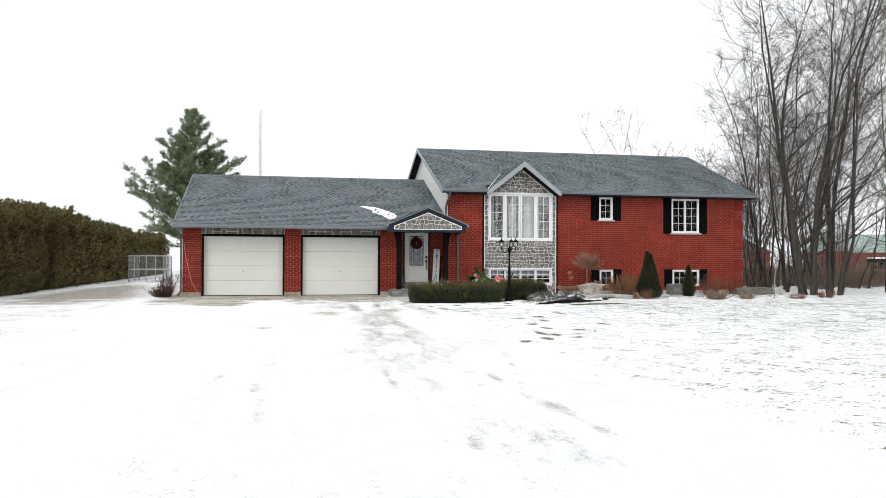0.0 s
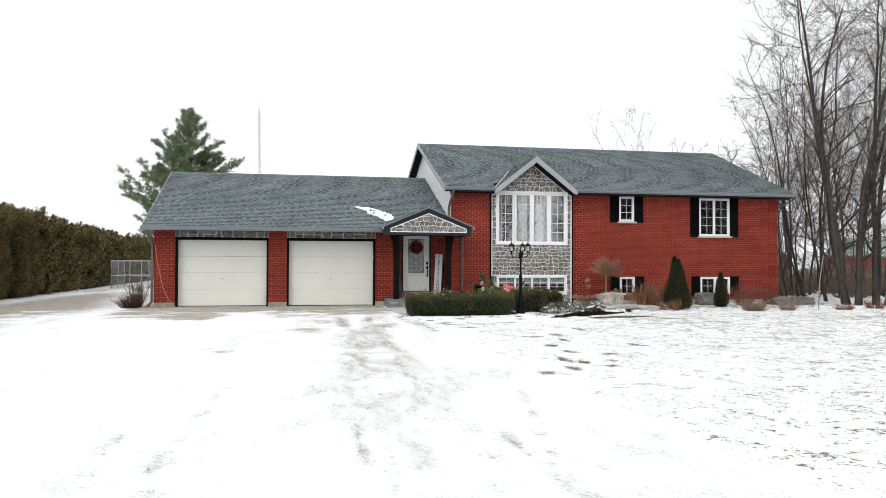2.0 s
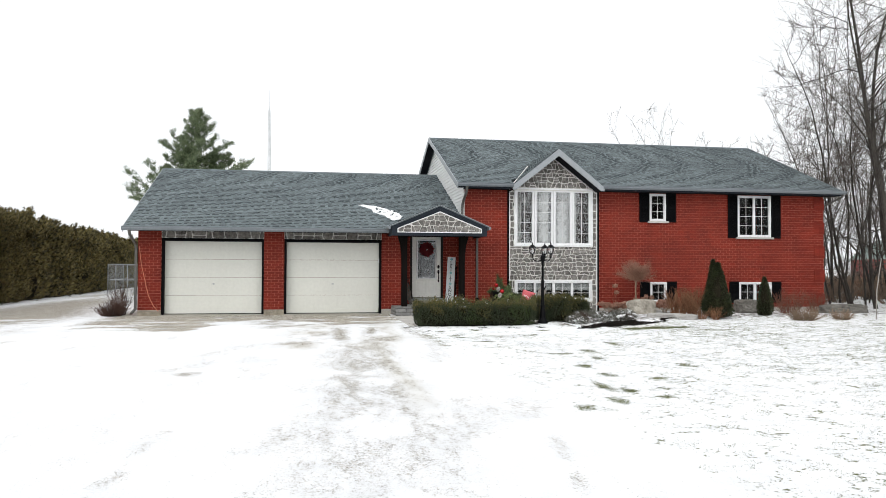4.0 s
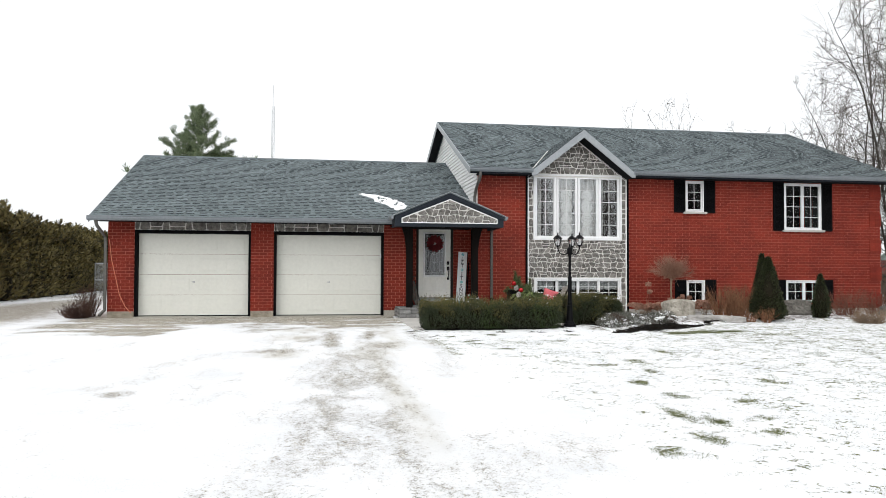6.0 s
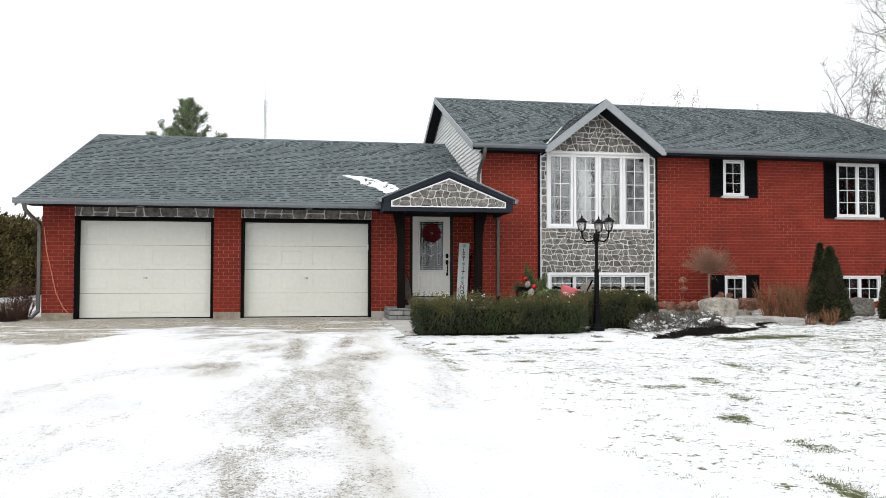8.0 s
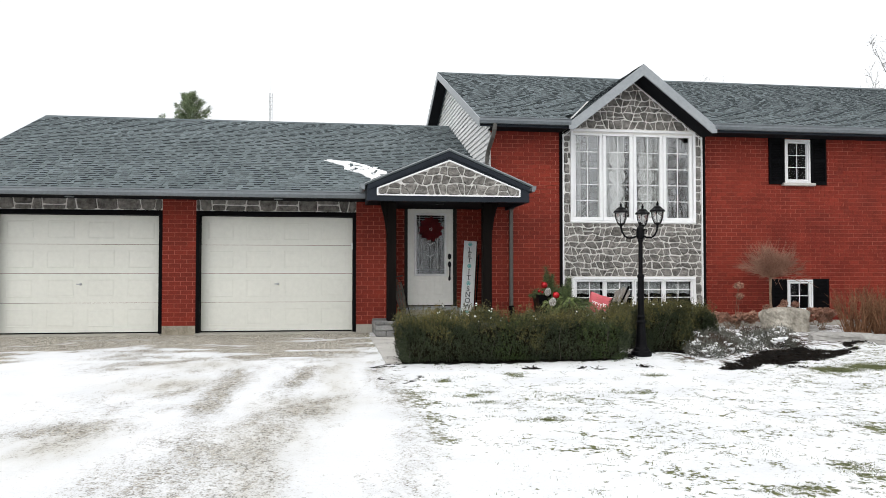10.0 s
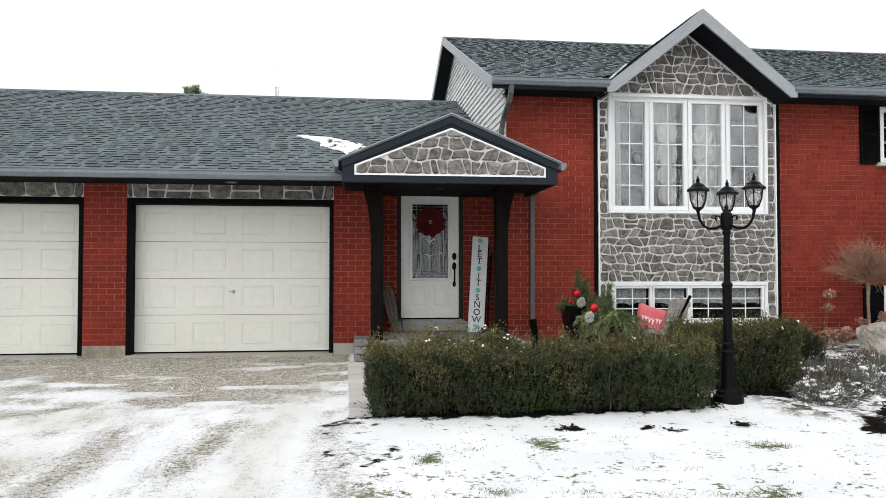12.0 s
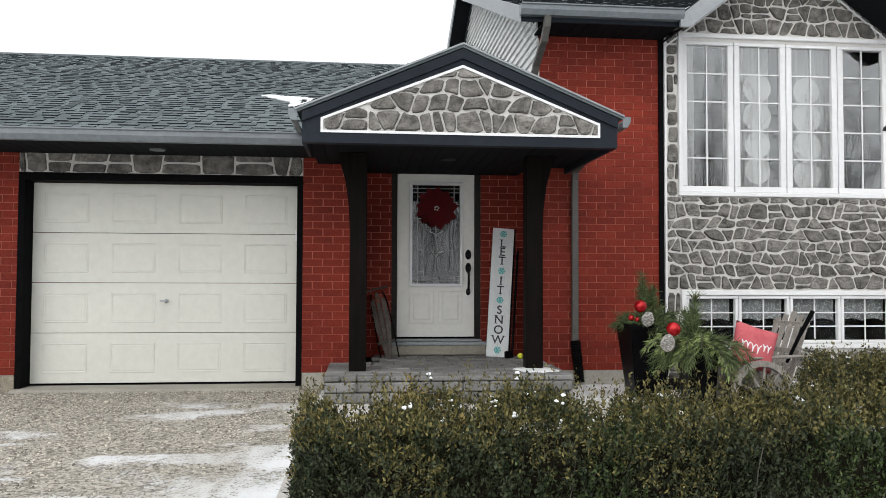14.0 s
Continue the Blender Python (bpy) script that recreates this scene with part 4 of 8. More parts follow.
# entry door
bm = bmesh.new()
X0, X1, Z0, Z1, Y = DOOR[0], DOOR[1], DOOR[2], DOOR[3], 0.52
for a, b, c, d in ((X0, X0 + 0.065, Z0, Z1), (X1 - 0.065, X1, Z0, Z1), (X0 + 0.065, X1 - 0.065, Z1 - 0.05, Z1)):
    box(bm, a, b, Y - 0.01, Y + 0.16, c, d)
jamb = part("door_frame", bm, M_jamb, house, "dark grey entry door frame")
bm = bmesh.new()
softbox(bm, X0 - 0.02, X1 + 0.05, 0.36, 0.52, 0.25, 0.40, 0.012)
part("door_sill", bm, M_sill, house, "beige stone door sill")
bm = bmesh.new()
softbox(bm, X0 + 0.0, X1 + 0.0, 0.40, 0.60, 0.402, 0.425, 0.006)
softbox(bm, X0 - 0.02, X1 + 0.05, 0.345, 0.40, 0.362, 0.402, 0.006)
part("threshold", bm, M_rake, house, "pale aluminium door threshold")
bm = bmesh.new()
box(bm, X0 + 0.066, X1 - 0.066, 0.548, 0.60, 0.4255, 0.446)
part("door_sweep", bm, M_black, house, "black door sweep")
a, b, c, d = X0 + 0.068, X1 - 0.068, 0.447, Z1 - 0.053
gx0, gx1, gz0, gz1 = a + 0.17, b - 0.17, 1.06, 2.22
bm = bmesh.new()
for e in ((a, gx0, c, d), (gx1, b, c, d), (gx0, gx1, c, gz0), (gx0, gx1, gz1, d)):
    box(bm, e[0], e[1], 0.56, 0.605, e[2], e[3])
for q in (0, 1):
    p0 = gx0 - 0.03 + q * (gx1 - gx0 + 0.06) * 0.54
    p1 = p0 + (gx1 - gx0 + 0.06) * 0.46
    prev = None
    for s, dd in ((0.0, -0.001), (0.014, 0.008), (0.03, 0.008), (0.06, -0.004)):
        rg = [bm.verts.new((px, 0.56 + dd - 0.004, pz)) for px, pz in ((p0 + s, 0.60 + s), (p1 - s, 0.60 + s), (p1 - s, 0.98 - s), (p0 + s, 0.98 - s))]
        if prev:
            for i in range(4):
                bm.faces.new([prev[i], prev[(i + 1) % 4], rg[(i + 1) % 4], rg[i]])
        prev = rg
    bm.faces.new(prev)
door = part("front_door", bm, M_door, house, "pale grey entry door with leaded glass")
bm = bmesh.new()
for e in ((gx0 - 0.035, gx1 + 0.035, gz0 - 0.035, gz0 + 0.005), (gx0 - 0.035, gx1 + 0.035, gz1 - 0.005, gz1 + 0.035), (gx0 - 0.035, gx0 + 0.005, gz0 + 0.005, gz1 - 0.005), (gx1 - 0.005, gx1 + 0.035, gz0 + 0.005, gz1 - 0.005)):
    softbox(bm, e[0], e[1], 0.532, 0.562, e[2], e[3], 0.007)
part("glass_surround", bm, M_white, door, "white moulding round the glass")
bm = bmesh.new()
box(bm, gx0, gx1, 0.58, 0.588, gz0, gz1)
pane = part("door_glass", bm, M_frost, door, "leaded door glass")
pane.visible_shadow = False
bm = bmesh.new()
gw, gh = gx1 - gx0, gz1 - gz0


def came(p, q, r=0.005):
    pipe(bm, [(gx0 + p[0] * gw, 0.575, gz0 + p[1] * gh), (gx0 + q[0] * gw, 0.575, gz0 + q[1] * gh)], r, 6)


for u in (0.12, 0.88):
    came((u, 0.0), (u, 1.0))
for u in (0.24, 0.76):
    came((u, 0.08), (u, 0.92))
for v in (0.035, 0.075, 0.925, 0.965):
    came((0.0, v), (1.0, v))
for v in (0.12, 0.34, 0.66, 0.88):
    for u in (0.12, 0.76):
        came((u, v), (u + 0.12, v))
for v in (0.30, 0.50, 0.70):
    came((0.36, v + 0.03), (0.5, v), 0.004)
    came((0.5, v), (0.64, v + 0.03), 0.004)
    came((0.43, v + 0.025), (0.5, v - 0.03), 0.004)
    came((0.5, v - 0.03), (0.57, v + 0.025), 0.004)
came((0.5, 0.10), (0.5, 0.90), 0.003)
part("leading", bm, M_zinc, door, "pale lead strips in the glass")
bm = bmesh.new()
for u0, v0 in ((0.13, 0.13), (0.77, 0.13), (0.13, 0.67), (0.77, 0.67)):
    box(bm, gx0 + u0 * gw, gx0 + (u0 + 0.10) * gw, 0.5905, 0.596, gz0 + v0 * gh, gz0 + (v0 + 0.20) * gh)
for v0 in (0.0, 0.04, 0.93):
    box(bm, gx0 + 0.01, gx1 - 0.01, 0.5905, 0.596, gz0 + (v0 + 0.002) * gh, gz0 + (v0 + 0.032) * gh)
part("dark_inlay", bm, M_jamb, door, "dark textured inlays in the leaded glass")
bm = bmesh.new()
hx = b - 0.07
lathe(bm, [(0.0, 0.030), (0.030, 0.030), (0.040, 0.018), (0.044, 0.0)], 20, Matrix.Translation((hx, 0.561, 1.405)) @ Matrix.Diagonal((0.82, 1, 1.35, 1)) @ Matrix.Rotation(radians(90), 4, "X"))
lathe(bm, [(0.024, 0.0), (0.024, 0.02)], 12, Matrix.Translation((hx, 0.535, 1.405)) @ Matrix.Rotation(radians(90), 4, "X"))
lathe(bm, [(0.0, 0.030), (0.030, 0.030), (0.040, 0.018), (0.044, 0.0)], 20, Matrix.Translation((hx, 0.561, 1.25)) @ Matrix.Diagonal((0.80, 1, 1.4, 1)) @ Matrix.Rotation(radians(90), 4, "X"))
pipe(bm, [(hx, 0.54, 1.26), (hx - 0.005, 0.49, 1.24), (hx - 0.005, 0.475, 1.12), (hx - 0.005, 0.49, 0.99), (hx, 0.545, 0.97)], 0.014, 8)
lathe(bm, [(0.0, 0.026), (0.020, 0.026), (0.032, 0.014), (0.034, 0.0)], 16, Matrix.Translation((hx, 0.561, 0.97)) @ Matrix.Diagonal((0.8, 1, 1.3, 1)) @ Matrix.Rotation(radians(90), 4, "X"))
part("handle", bm, M_iron, door, "black thumb-latch handle set")


# ---- shingles ----
def shingle_slope(parent, o, u, w, long, high, inside=None, near=None, seed=1):
    """Courses of tabs on a slope: o is the eave's end, u the way along it, w the way up. near: (from, to) along and courses of single tabs."""
    o, u, w = Vector(o), Vector(u).normalized(), Vector(w).normalized()
    n = u.cross(w)
    r = random.Random(seed)
    faces, singles, row, v, expo, tab = [], 0, 0, -0.012, 0.145, False
    while v < high:
        x = -r.uniform(0.0, 0.2)
        while x < long:
            tab = not tab
            wide = r.choice((0.09, 0.12, 0.15, 0.18)) if tab else r.choice((0.06, 0.08, 0.10, 0.13))
            a, b, t = max(x, 0.0), min(x + wide, long), r.choice((0.013, 0.016)) if tab else r.choice((0.005, 0.007))
            c, d = v, min(v + expo + 0.006, high)
            x += wide
            if b - a < 0.02 or (inside and not inside((a + b) / 2, (c + d) / 2)):
                continue
            if near and singles < 300 and near[0] < a and b < near[1] and row < near[2]:
                p = o + u * a + w * c
                key = ("shingle", round(b - a, 3), t)
                if key not in tab_meshes:
                    k = b - a - 0.002
                    me = mesh_of("shingle", [(0, 0, 0.001), (k, 0, 0.001), (k, 0, t), (0, 0, t), (k, expo, 0.004), (0, expo, 0.004), (0, expo, 0.001), (k, expo, 0.001)], [(0, 1, 2, 3), (3, 2, 4, 5), (0, 3, 5, 6), (1, 7, 4, 2), (6, 5, 4, 7), (0, 6, 7, 1)])
                    me.materials.append(M_shingle)
                    me.materials.append(M_asphalt)
                    # butt and sides: dark asphalt that also paints the course shadow
                    for q in (0, 2, 3):
                        me.polygons[q].material_index = 1
                    tab_meshes[key] = me
                ob = new("shingle", tab_meshes[key])
                ob.parent = parent
                ob.matrix_basis = Matrix.Translation(p) @ Matrix((u, w, n)).transposed().to_4x4()
                singles += 1
                continue
            p = [o + u * q + w * s + n * e for q, s, e in ((a, c, 0.001), (b, c, 0.001), (b, c, t), (a, c, t), (b, d, 0.004), (a, d, 0.004), (b, d, 0.001), (a, d, 0.001))]
            faces.append(p)
        v, row = v + expo, row + 1
    V, F = [], []
    for p in faces:
        k = len(V)
        V += p
        F += [(k, k + 1, k + 2, k + 3), (k + 3, k + 2, k + 4, k + 5), (k, k + 3, k + 5, k + 7), (k + 1, k + 6, k + 4, k + 2)]
    me = mesh_of("shingling", V, F)
    me.materials.append(M_shingles)
    me.materials.append(M_asphalt)
    # same dark edge faces, course shadow included in their colour
    me.polygons.foreach_set("material_index", [1, 0, 1, 1] * (len(F) // 4))
    part("shingling", me, M_shingles, parent, kind="stuff")


tab_meshes = {}
run = math.hypot(RIDGE_Y - G_EAVE, G_RIDGE_Z - G_EAVE_Z)
shingle_slope(garage_roof, (G0 - 0.22, G_EAVE, G_EAVE_Z), (1, 0, 0), (0, RIDGE_Y - G_EAVE, G_RIDGE_Z - G_EAVE_Z), H0 - 0.01 - G0 + 0.22, run, near=(4.2, 7.0, 26), seed=2)
run = math.hypot(RIDGE_Y - H_EAVE, H_RIDGE_Z - H_EAVE_Z)
shingle_slope(main_roof, (R0, H_EAVE, H_EAVE_Z), (1, 0, 0), (0, RIDGE_Y - H_EAVE, H_RIDGE_Z - H_EAVE_Z), R1 - R0, run, inside=lambda a, v: not (10.2 < R0 + a < 13.0 and v < 0.62), near=(0.0, 1.7, 36), seed=3)
rise, half = P_TOP - P_LOW + 0.016, P_HALF + 0.04
shingle_slope(porch_roof, (PX - half, back, P_LOW - 0.016), (0, -1, 0), (half, 0, rise), back - PY + 0.03, math.hypot(half, rise), seed=4)
shingle_slope(porch_roof, (PX + half, PY - 0.03, P_LOW - 0.016), (0, 1, 0), (-half, 0, rise), back - PY + 0.03, math.hypot(half, rise), seed=5)
rise = PEAK_Z - H_EAVE_Z + 0.02
run, depth = math.hypot(BUMP_HALF, rise), BUMP_BACK - BUMP_Y
shingle_slope(bump_roof, (PEAK_X - BUMP_HALF, BUMP_BACK, H_EAVE_Z - 0.02), (0, -1, 0), (BUMP_HALF, 0, rise), depth, run, inside=lambda a, v: depth - a < depth * v / run, seed=6)
shingle_slope(bump_roof, (PEAK_X + BUMP_HALF, BUMP_Y, H_EAVE_Z - 0.02), (0, 1, 0), (-BUMP_HALF, 0, rise), depth, run, inside=lambda a, v: a < depth * v / run, seed=7)
for rf, x0, x1, z in ((garage_roof, G0 - 0.22, H0 - 0.01, G_RIDGE_Z), (main_roof, R0, R1, H_RIDGE_Z)):
    bm = bmesh.new()
    x = x0
    while x < x1 - 0.05:
        e = min(x + 0.20, x1)
        prism(bm, [(RIDGE_Y - 0.14, z - 0.045), (RIDGE_Y, z + 0.020), (RIDGE_Y + 0.14, z - 0.045), (RIDGE_Y + 0.14, z - 0.06), (RIDGE_Y, z + 0.006), (RIDGE_Y - 0.14, z - 0.06)], x, e - 0.004, "x")
        x = e
    part("ridge_cap", bm, M_shingles, rf, kind="stuff")
# pale metal in the valley beside the big window's gable
bm = bmesh.new()
rows = []
for k in range(9):
    x = PEAK_X - BUMP_HALF + 0.02 + (BUMP_HALF - 0.02) * 0.72 * k / 8
    y = H_EAVE + ((x - PEAK_X + BUMP_HALF) * rise / BUMP_HALF - 0.02) / H_SLOPE
    z = H_EAVE_Z + H_SLOPE * (y - H_EAVE) + 0.024
    rows.append([bm.verts.new((x - 0.035, y, z)), bm.verts.new((x + 0.015, y, z + 0.008))])
for p, q in zip(rows, rows[1:]):
    bm.faces.new([p[0], p[1], q[1], q[0]])
bmesh.ops.solidify(bm, geom=bm.faces[:], thickness=0.006)
part("valley_flashing", bm, M_siding, house, "pale metal valley flashing")


# ---- ground: thin snow over lawn and gravel drive ----
def vnoise(x, y, seed):
    """Smooth value noise on a unit lattice, 0 to 1."""
    xi, yi = np.floor(x).astype(np.int64), np.floor(y).astype(np.int64)
    fx, fy = x - xi, y - yi
    fx, fy = fx * fx * (3 - 2 * fx), fy * fy * (3 - 2 * fy)

    def at(i, j):
        h = (i * 374761393 + j * 668265263 + seed * 974634777) & 0xFFFFFFFF
        h = ((h ^ (h >> 13)) * 1274126177) & 0xFFFFFFFF
        return ((h ^ (h >> 16)) & 0xFFFF) / 65535.0

    a = at(xi, yi) * (1 - fx) + at(xi + 1, yi) * fx
    b = at(xi, yi + 1) * (1 - fx) + at(xi + 1, yi + 1) * fx
    return a * (1 - fy) + b * fy


def fbm(x, y, seed, octaves=4):
    s, a, t = 0.0, 0.5, 0.0
    for o in range(octaves):
        s = s + a * vnoise(x * 2**o + 17.3 * o, y * 2**o - 9.1 * o, seed + o)
        t, a = t + a, a * 0.55
    return s / t


def step(a, b, v):
    k = np.clip((v - a) / (b - a), 0, 1)
    return k * k * (3 - 2 * k)


def bell(v, w):
    return np.exp(-((v / w) ** 2))


def spot(x, y, cx, cy, rx, ry):
    return np.exp(-(((x - cx) / rx) ** 2 + ((y - cy) / ry) ** 2))


def drive_zone(x, y):
    """1 on the gravel, 0 on the lawn."""
    edge = np.where(y > -10, 6.45, 6.45 + 0.06 * (-10 - y)) + 0.35 * (fbm(y * 0.7, x * 0.2, 5) - 0.5)
    return (1 - step(edge - 0.25, edge + 0.25, x)) * step(-7.2, -6.4, x)


def bed_zone(x, y):
    """1 in the planted bed before the main block."""
    near = -4.95 - 0.75 * bell(x - 10.6, 0.8) + 0.50 * np.clip(x - 11.6, 0, 3) + 0.12 * np.clip(x - 15.6, 0, 9)
    right = step(9.9, 10.2, x)
    return right * step(near - 0.06, near + 0.06, y + 0.25 * (fbm(x * 2.2, y * 2.2, 61) - 0.5)) * (1 - step(22.0, 23.0, x))


def mulch_zone(x, y):
    n = fbm(x * 3.1, y * 3.1, 71, 5) - 0.5
    # black mulch under the hedge; its front rim paints the hedge's thin foot shadow
    strip = step(-5.24, -5.16, y + 0.30 * n) * step(6.35, 6.55, x) * (1 - step(9.55, 9.8, x + 0.5 * n)) * (1 - step(-4.5, -4.4, y))
    strip2 = step(-4.95, -4.85, y + 0.2 * n) * step(9.9, 10.1, x) * (1 - step(10.9, 11.1, x))
    line = bell(y - (-5.55 + 0.66 * np.clip(x - 11.3, -0.9, 4.0)) + 1.1 * n, 0.14 + 0.44 * bell(x - 11.8, 0.9)) * step(10.0, 10.5, x) * (1 - step(13.6, 14.6, x))
    dots = step(0.60, 0.66, fbm(x * 3.6, y * 5.0, 75)) * bell(y + 5.80, 0.15) * step(6.6, 7.0, x) * (1 - step(9.9, 10.4, x))
    crumbs = 0.55 * step(0.56, 0.66, fbm(x * 6.5, y * 6.5, 79)) * np.clip(1.6 * spot(x, y, 6.5, -5.9, 0.35, 1.1), 0, 1)
    return np.clip(np.maximum.reduce([strip, strip2, step(0.15, 0.95, line), dots, crumbs]), 0, 1)


APRON = ((-1.6, -4.6), (0.2, -5.0), (1.3, -5.8), (1.9, -3.3), (2.6, -2.5), (3.7, -3.1), (4.6, -4.2), (5.4, -4.3), (6.0, -4.0), (6.6, -3.6))


# tyre smears on the drive: x, y of both ends, half width, strength
SMEARS = ((6.25, -16.6, 5.75, -19.0, 0.10, 0.34), (5.40, -18.9, 5.46, -19.9, 0.12, 0.40), (5.63, -19.6, 5.90, -20.3, 0.08, 0.40), (1.92, -19.1, 2.06, -18.3, 0.10, 0.36), (2.46, -19.7, 2.72, -15.9, 0.09, 0.33), (4.42, -12.6, 4.05, -19.7, 0.10, 0.38), (5.15, -12.7, 5.14, -16.8, 0.10, 0.34), (5.44, -20.4, 5.59, -23.3, 0.10, 0.53), (4.78, -22.3, 4.96, -23.1, 0.14, 0.40), (2.52, -21.5, 2.60, -20.2, 0.09, 0.34), (4.22, -20.4, 4.15, -21.3, 0.08, 0.36), (4.28, -22.4, 4.31, -22.7, 0.08, 0.40))


def verge(x, y):
    """Grit and crumbs along the drive's edge by the lawn."""
    return (0.26 + 0.38 * fbm(x * 1.7, y * 1.1, 99)) * bell(x - 6.42 + 0.5 * (fbm(y * 0.6, x * 0.4, 95) - 0.5), 0.40) * step(-12.0, -9.0, y) * (1 - step(-5.25, -5.0, y))


def slush(x, y):
    """Where the snow on the drive has turned to brown slush."""
    w = fbm(x * 0.9, y * 0.5, 27) - 0.5
    bands = bell(x - 5.38 - 0.03 * (y + 11) + 0.5 * w, 0.16) * step(-17.0, -13.0, y) * (1 - step(-9.6, -8.4, y))
    bands = np.maximum(bands, 0.9 * bell(x - 5.84 - 0.06 * (y + 6) + 0.3 * w, 0.20) * step(-9.0, -8.0, y))
    spots = [spot(x, y, 5.30, -9.1, 0.34, 0.9), spot(x, y, 4.15, -6.4, 0.55, 0.5), spot(x, y, 3.9, -9.0, 0.34, 0.7), spot(x, y, 4.1, -4.9, 0.6, 0.6), spot(x, y, 5.6, -7.7, 0.5, 0.5)]
    return np.clip(np.maximum.reduce([bands] + spots) * (0.55 + 0.9 * (fbm(x * 2.4, y * 1.2, 29) - 0.2)), 0, 1)


def bare_drive(x, y):
    """How much of the gravel shows through the snow."""
    w = fbm(x * 0.5, y * 0.16, 21) - 0.5
    edge = np.interp(x, [q[0] for q in APRON], [q[1] for q in APRON])
    apron = step(-1.1, 0.9, y - edge + 1.5 * w + 2.2 * (fbm(x * 1.7, y * 2.2, 23) - 0.5)) * step(-1.9, -0.6, x)
    side = 0.95 * spot(x, y, -4.1, -0.5, 2.0, 5.0) + 0.85 * spot(x, y, -4.6, 8.0, 1.4, 6.0)
    # the wheel lane before the second door
    mid = 4.78 + 0.35 * step(-15.0, -6.6, y)
    lane = (0.42 + 0.30 * w) * bell(x - mid + 0.04, 0.80)
    for off in (-0.26, 0.30):
        lane = np.maximum(lane, (0.45 + 0.35 * w) * bell(x - mid - off, 0.25))
    lane = lane * (1 - 0.10 * step(-9.5, -7.5, y)) * (1 - 0.45 * (1 - step(-18.0, -12.0, y)))
    # tyre lines that fade out towards the apron
    close = step(-8.2, -6.4, y)
    lines = 0.62 * bell(x - 4.76 - 0.02 * (y + 6.0) + 0.3 * w, 0.19) * step(-9.0, -7.6, y)
    lines = np.maximum(lines, 0.66 * bell(x - 5.46 - 0.10 * (y + 5.8) + 0.2 * w, 0.16) * step(-7.2, -6.5, y) * (1 - step(-5.0, -4.5, y)))
    lines = np.maximum(lines, 0.45 * bell(x - 6.22, 0.18) * step(-10.5, -8.0, y))
    faint = 0.22 * bell(x - (0.6 + 0.12 * (y + 12)), 0.4) + 0.20 * bell(x - (2.4 + 0.05 * (y + 12)), 0.35)
    faint = faint * (1 - step(-8.0, -7.0, y))
    for x0, y0, x1, y1, wide, much in SMEARS:
        k = np.clip((y - y0) / (y1 - y0), 0, 1)
        gap = np.hypot(x - x0 - (x1 - x0) * k, 0.5 * (y - y0 - (y1 - y0) * k))
        faint = np.maximum(faint, (much + 0.5 * (fbm(x * 3.1, y * 2.0, 97) - 0.5)) * bell(gap + 0.06 * (fbm(x * 4, y * 1.5, 98) - 0.5), wide))
    worn = 0.58 * np.maximum.reduce([1.1 * spot(x, y, 3.85, -8.6, 0.5, 0.5), 1.15 * spot(x, y, 5.56, -8.0, 0.32, 0.42), spot(x, y, 5.65, -6.38, 0.16, 0.06), spot(x, y, 2.4, -12.3, 0.22, 0.3)])
    bare = np.maximum.reduce([apron, side, lane, lines, faint, worn, 0.10 + 0.22 * step(0.45, 0.72, fbm(0.7 * x - 0.32 * y, 0.28 * y + 0.12 * x, 91)) * (0.4 + 0.6 * step(-22.5, -17.0, y))])
    streak = fbm(2.3 * (x - 0.70 * y), 0.42 * (y + 0.70 * x), 57) - 0.5
    mixed = (0.35 + 1.15 * streak) * step(-10.0, -6.5, y + 0.5 * x - 1.8) * step(2.4, 4.2, x + 0.5 * (y + 6))
    bare = np.maximum(bare, mixed)
    bare = np.maximum(bare, verge(x, y))
    # snow left between the tyre lines
    left_snow = np.maximum(bell(x - 5.10 - 0.06 * (y + 6), 0.12) * step(-9.5, -8.0, y) * (1 - step(-5.3, -4.5, y)), bell(x - 5.95 + 0.05 * (y + 5), 0.20) * (1 - step(-5.0, -4.2, y)) * step(-10.5, -9.0, y))
    left_snow = np.maximum(left_snow, 0.8 * step(0.56, 0.70, fbm(x * 1.5 + 0.5 * y, y * 0.7 - 0.6 * x, 33)) * step(1.8, 2.6, x) * (1 - step(-2.6, -1.6, y)))
    left_snow = np.maximum(left_snow, 0.95 * step(0.53, 0.64, fbm(x * 1.1 + 3, y * 3.0, 37)) * (1 - step(-1.4, -0.7, y)) * step(-6.0, -4.5, y))
    return np.clip(np.maximum(bare * (1 - 0.66 * left_snow), 0.40 * slush(x, y)), 0, 1)


GRASS = ((7.74, -14.10, 0.09, 0.42), (7.92, -14.45, 0.08, 0.32), (7.52, -15.05, 0.09, 0.38), (6.99, -15.45, 0.16, 0.2), (8.72, -11.37, 0.15, 0.24), (8.94, -10.34, 0.18, 0.3), (9.86, -9.34, 0.14, 0.35), (8.19, -12.2, 0.15, 0.22), (8.17, -13.14, 0.17, 0.2), (8.71, -13.57, 0.2, 0.14), (9.75, -12.38, 0.14, 0.3), (8.4, -14.42, 0.22, 0.1), (8.18, -14.95, 0.2, 0.12), (8.33, -10.67, 0.3, 0.1), (11.65, -6.25, 0.35, 0.24), (12.25, -6.1, 0.5, 0.26), (12.85, -6.0, 0.35, 0.2), (7.8, -6.15, 0.14, 0.26), (9.35, -6.4, 0.25, 0.08), (8.7, -7.5, 0.3, 0.1), (7.5, -8.65, 0.2, 0.1), (6.95, -6.5, 0.1, 0.14), (7.26, -7.26, 0.12, 0.08), (7.09, -7.47, 0.14, 0.1), (7.15, -7.81, 0.14, 0.1))


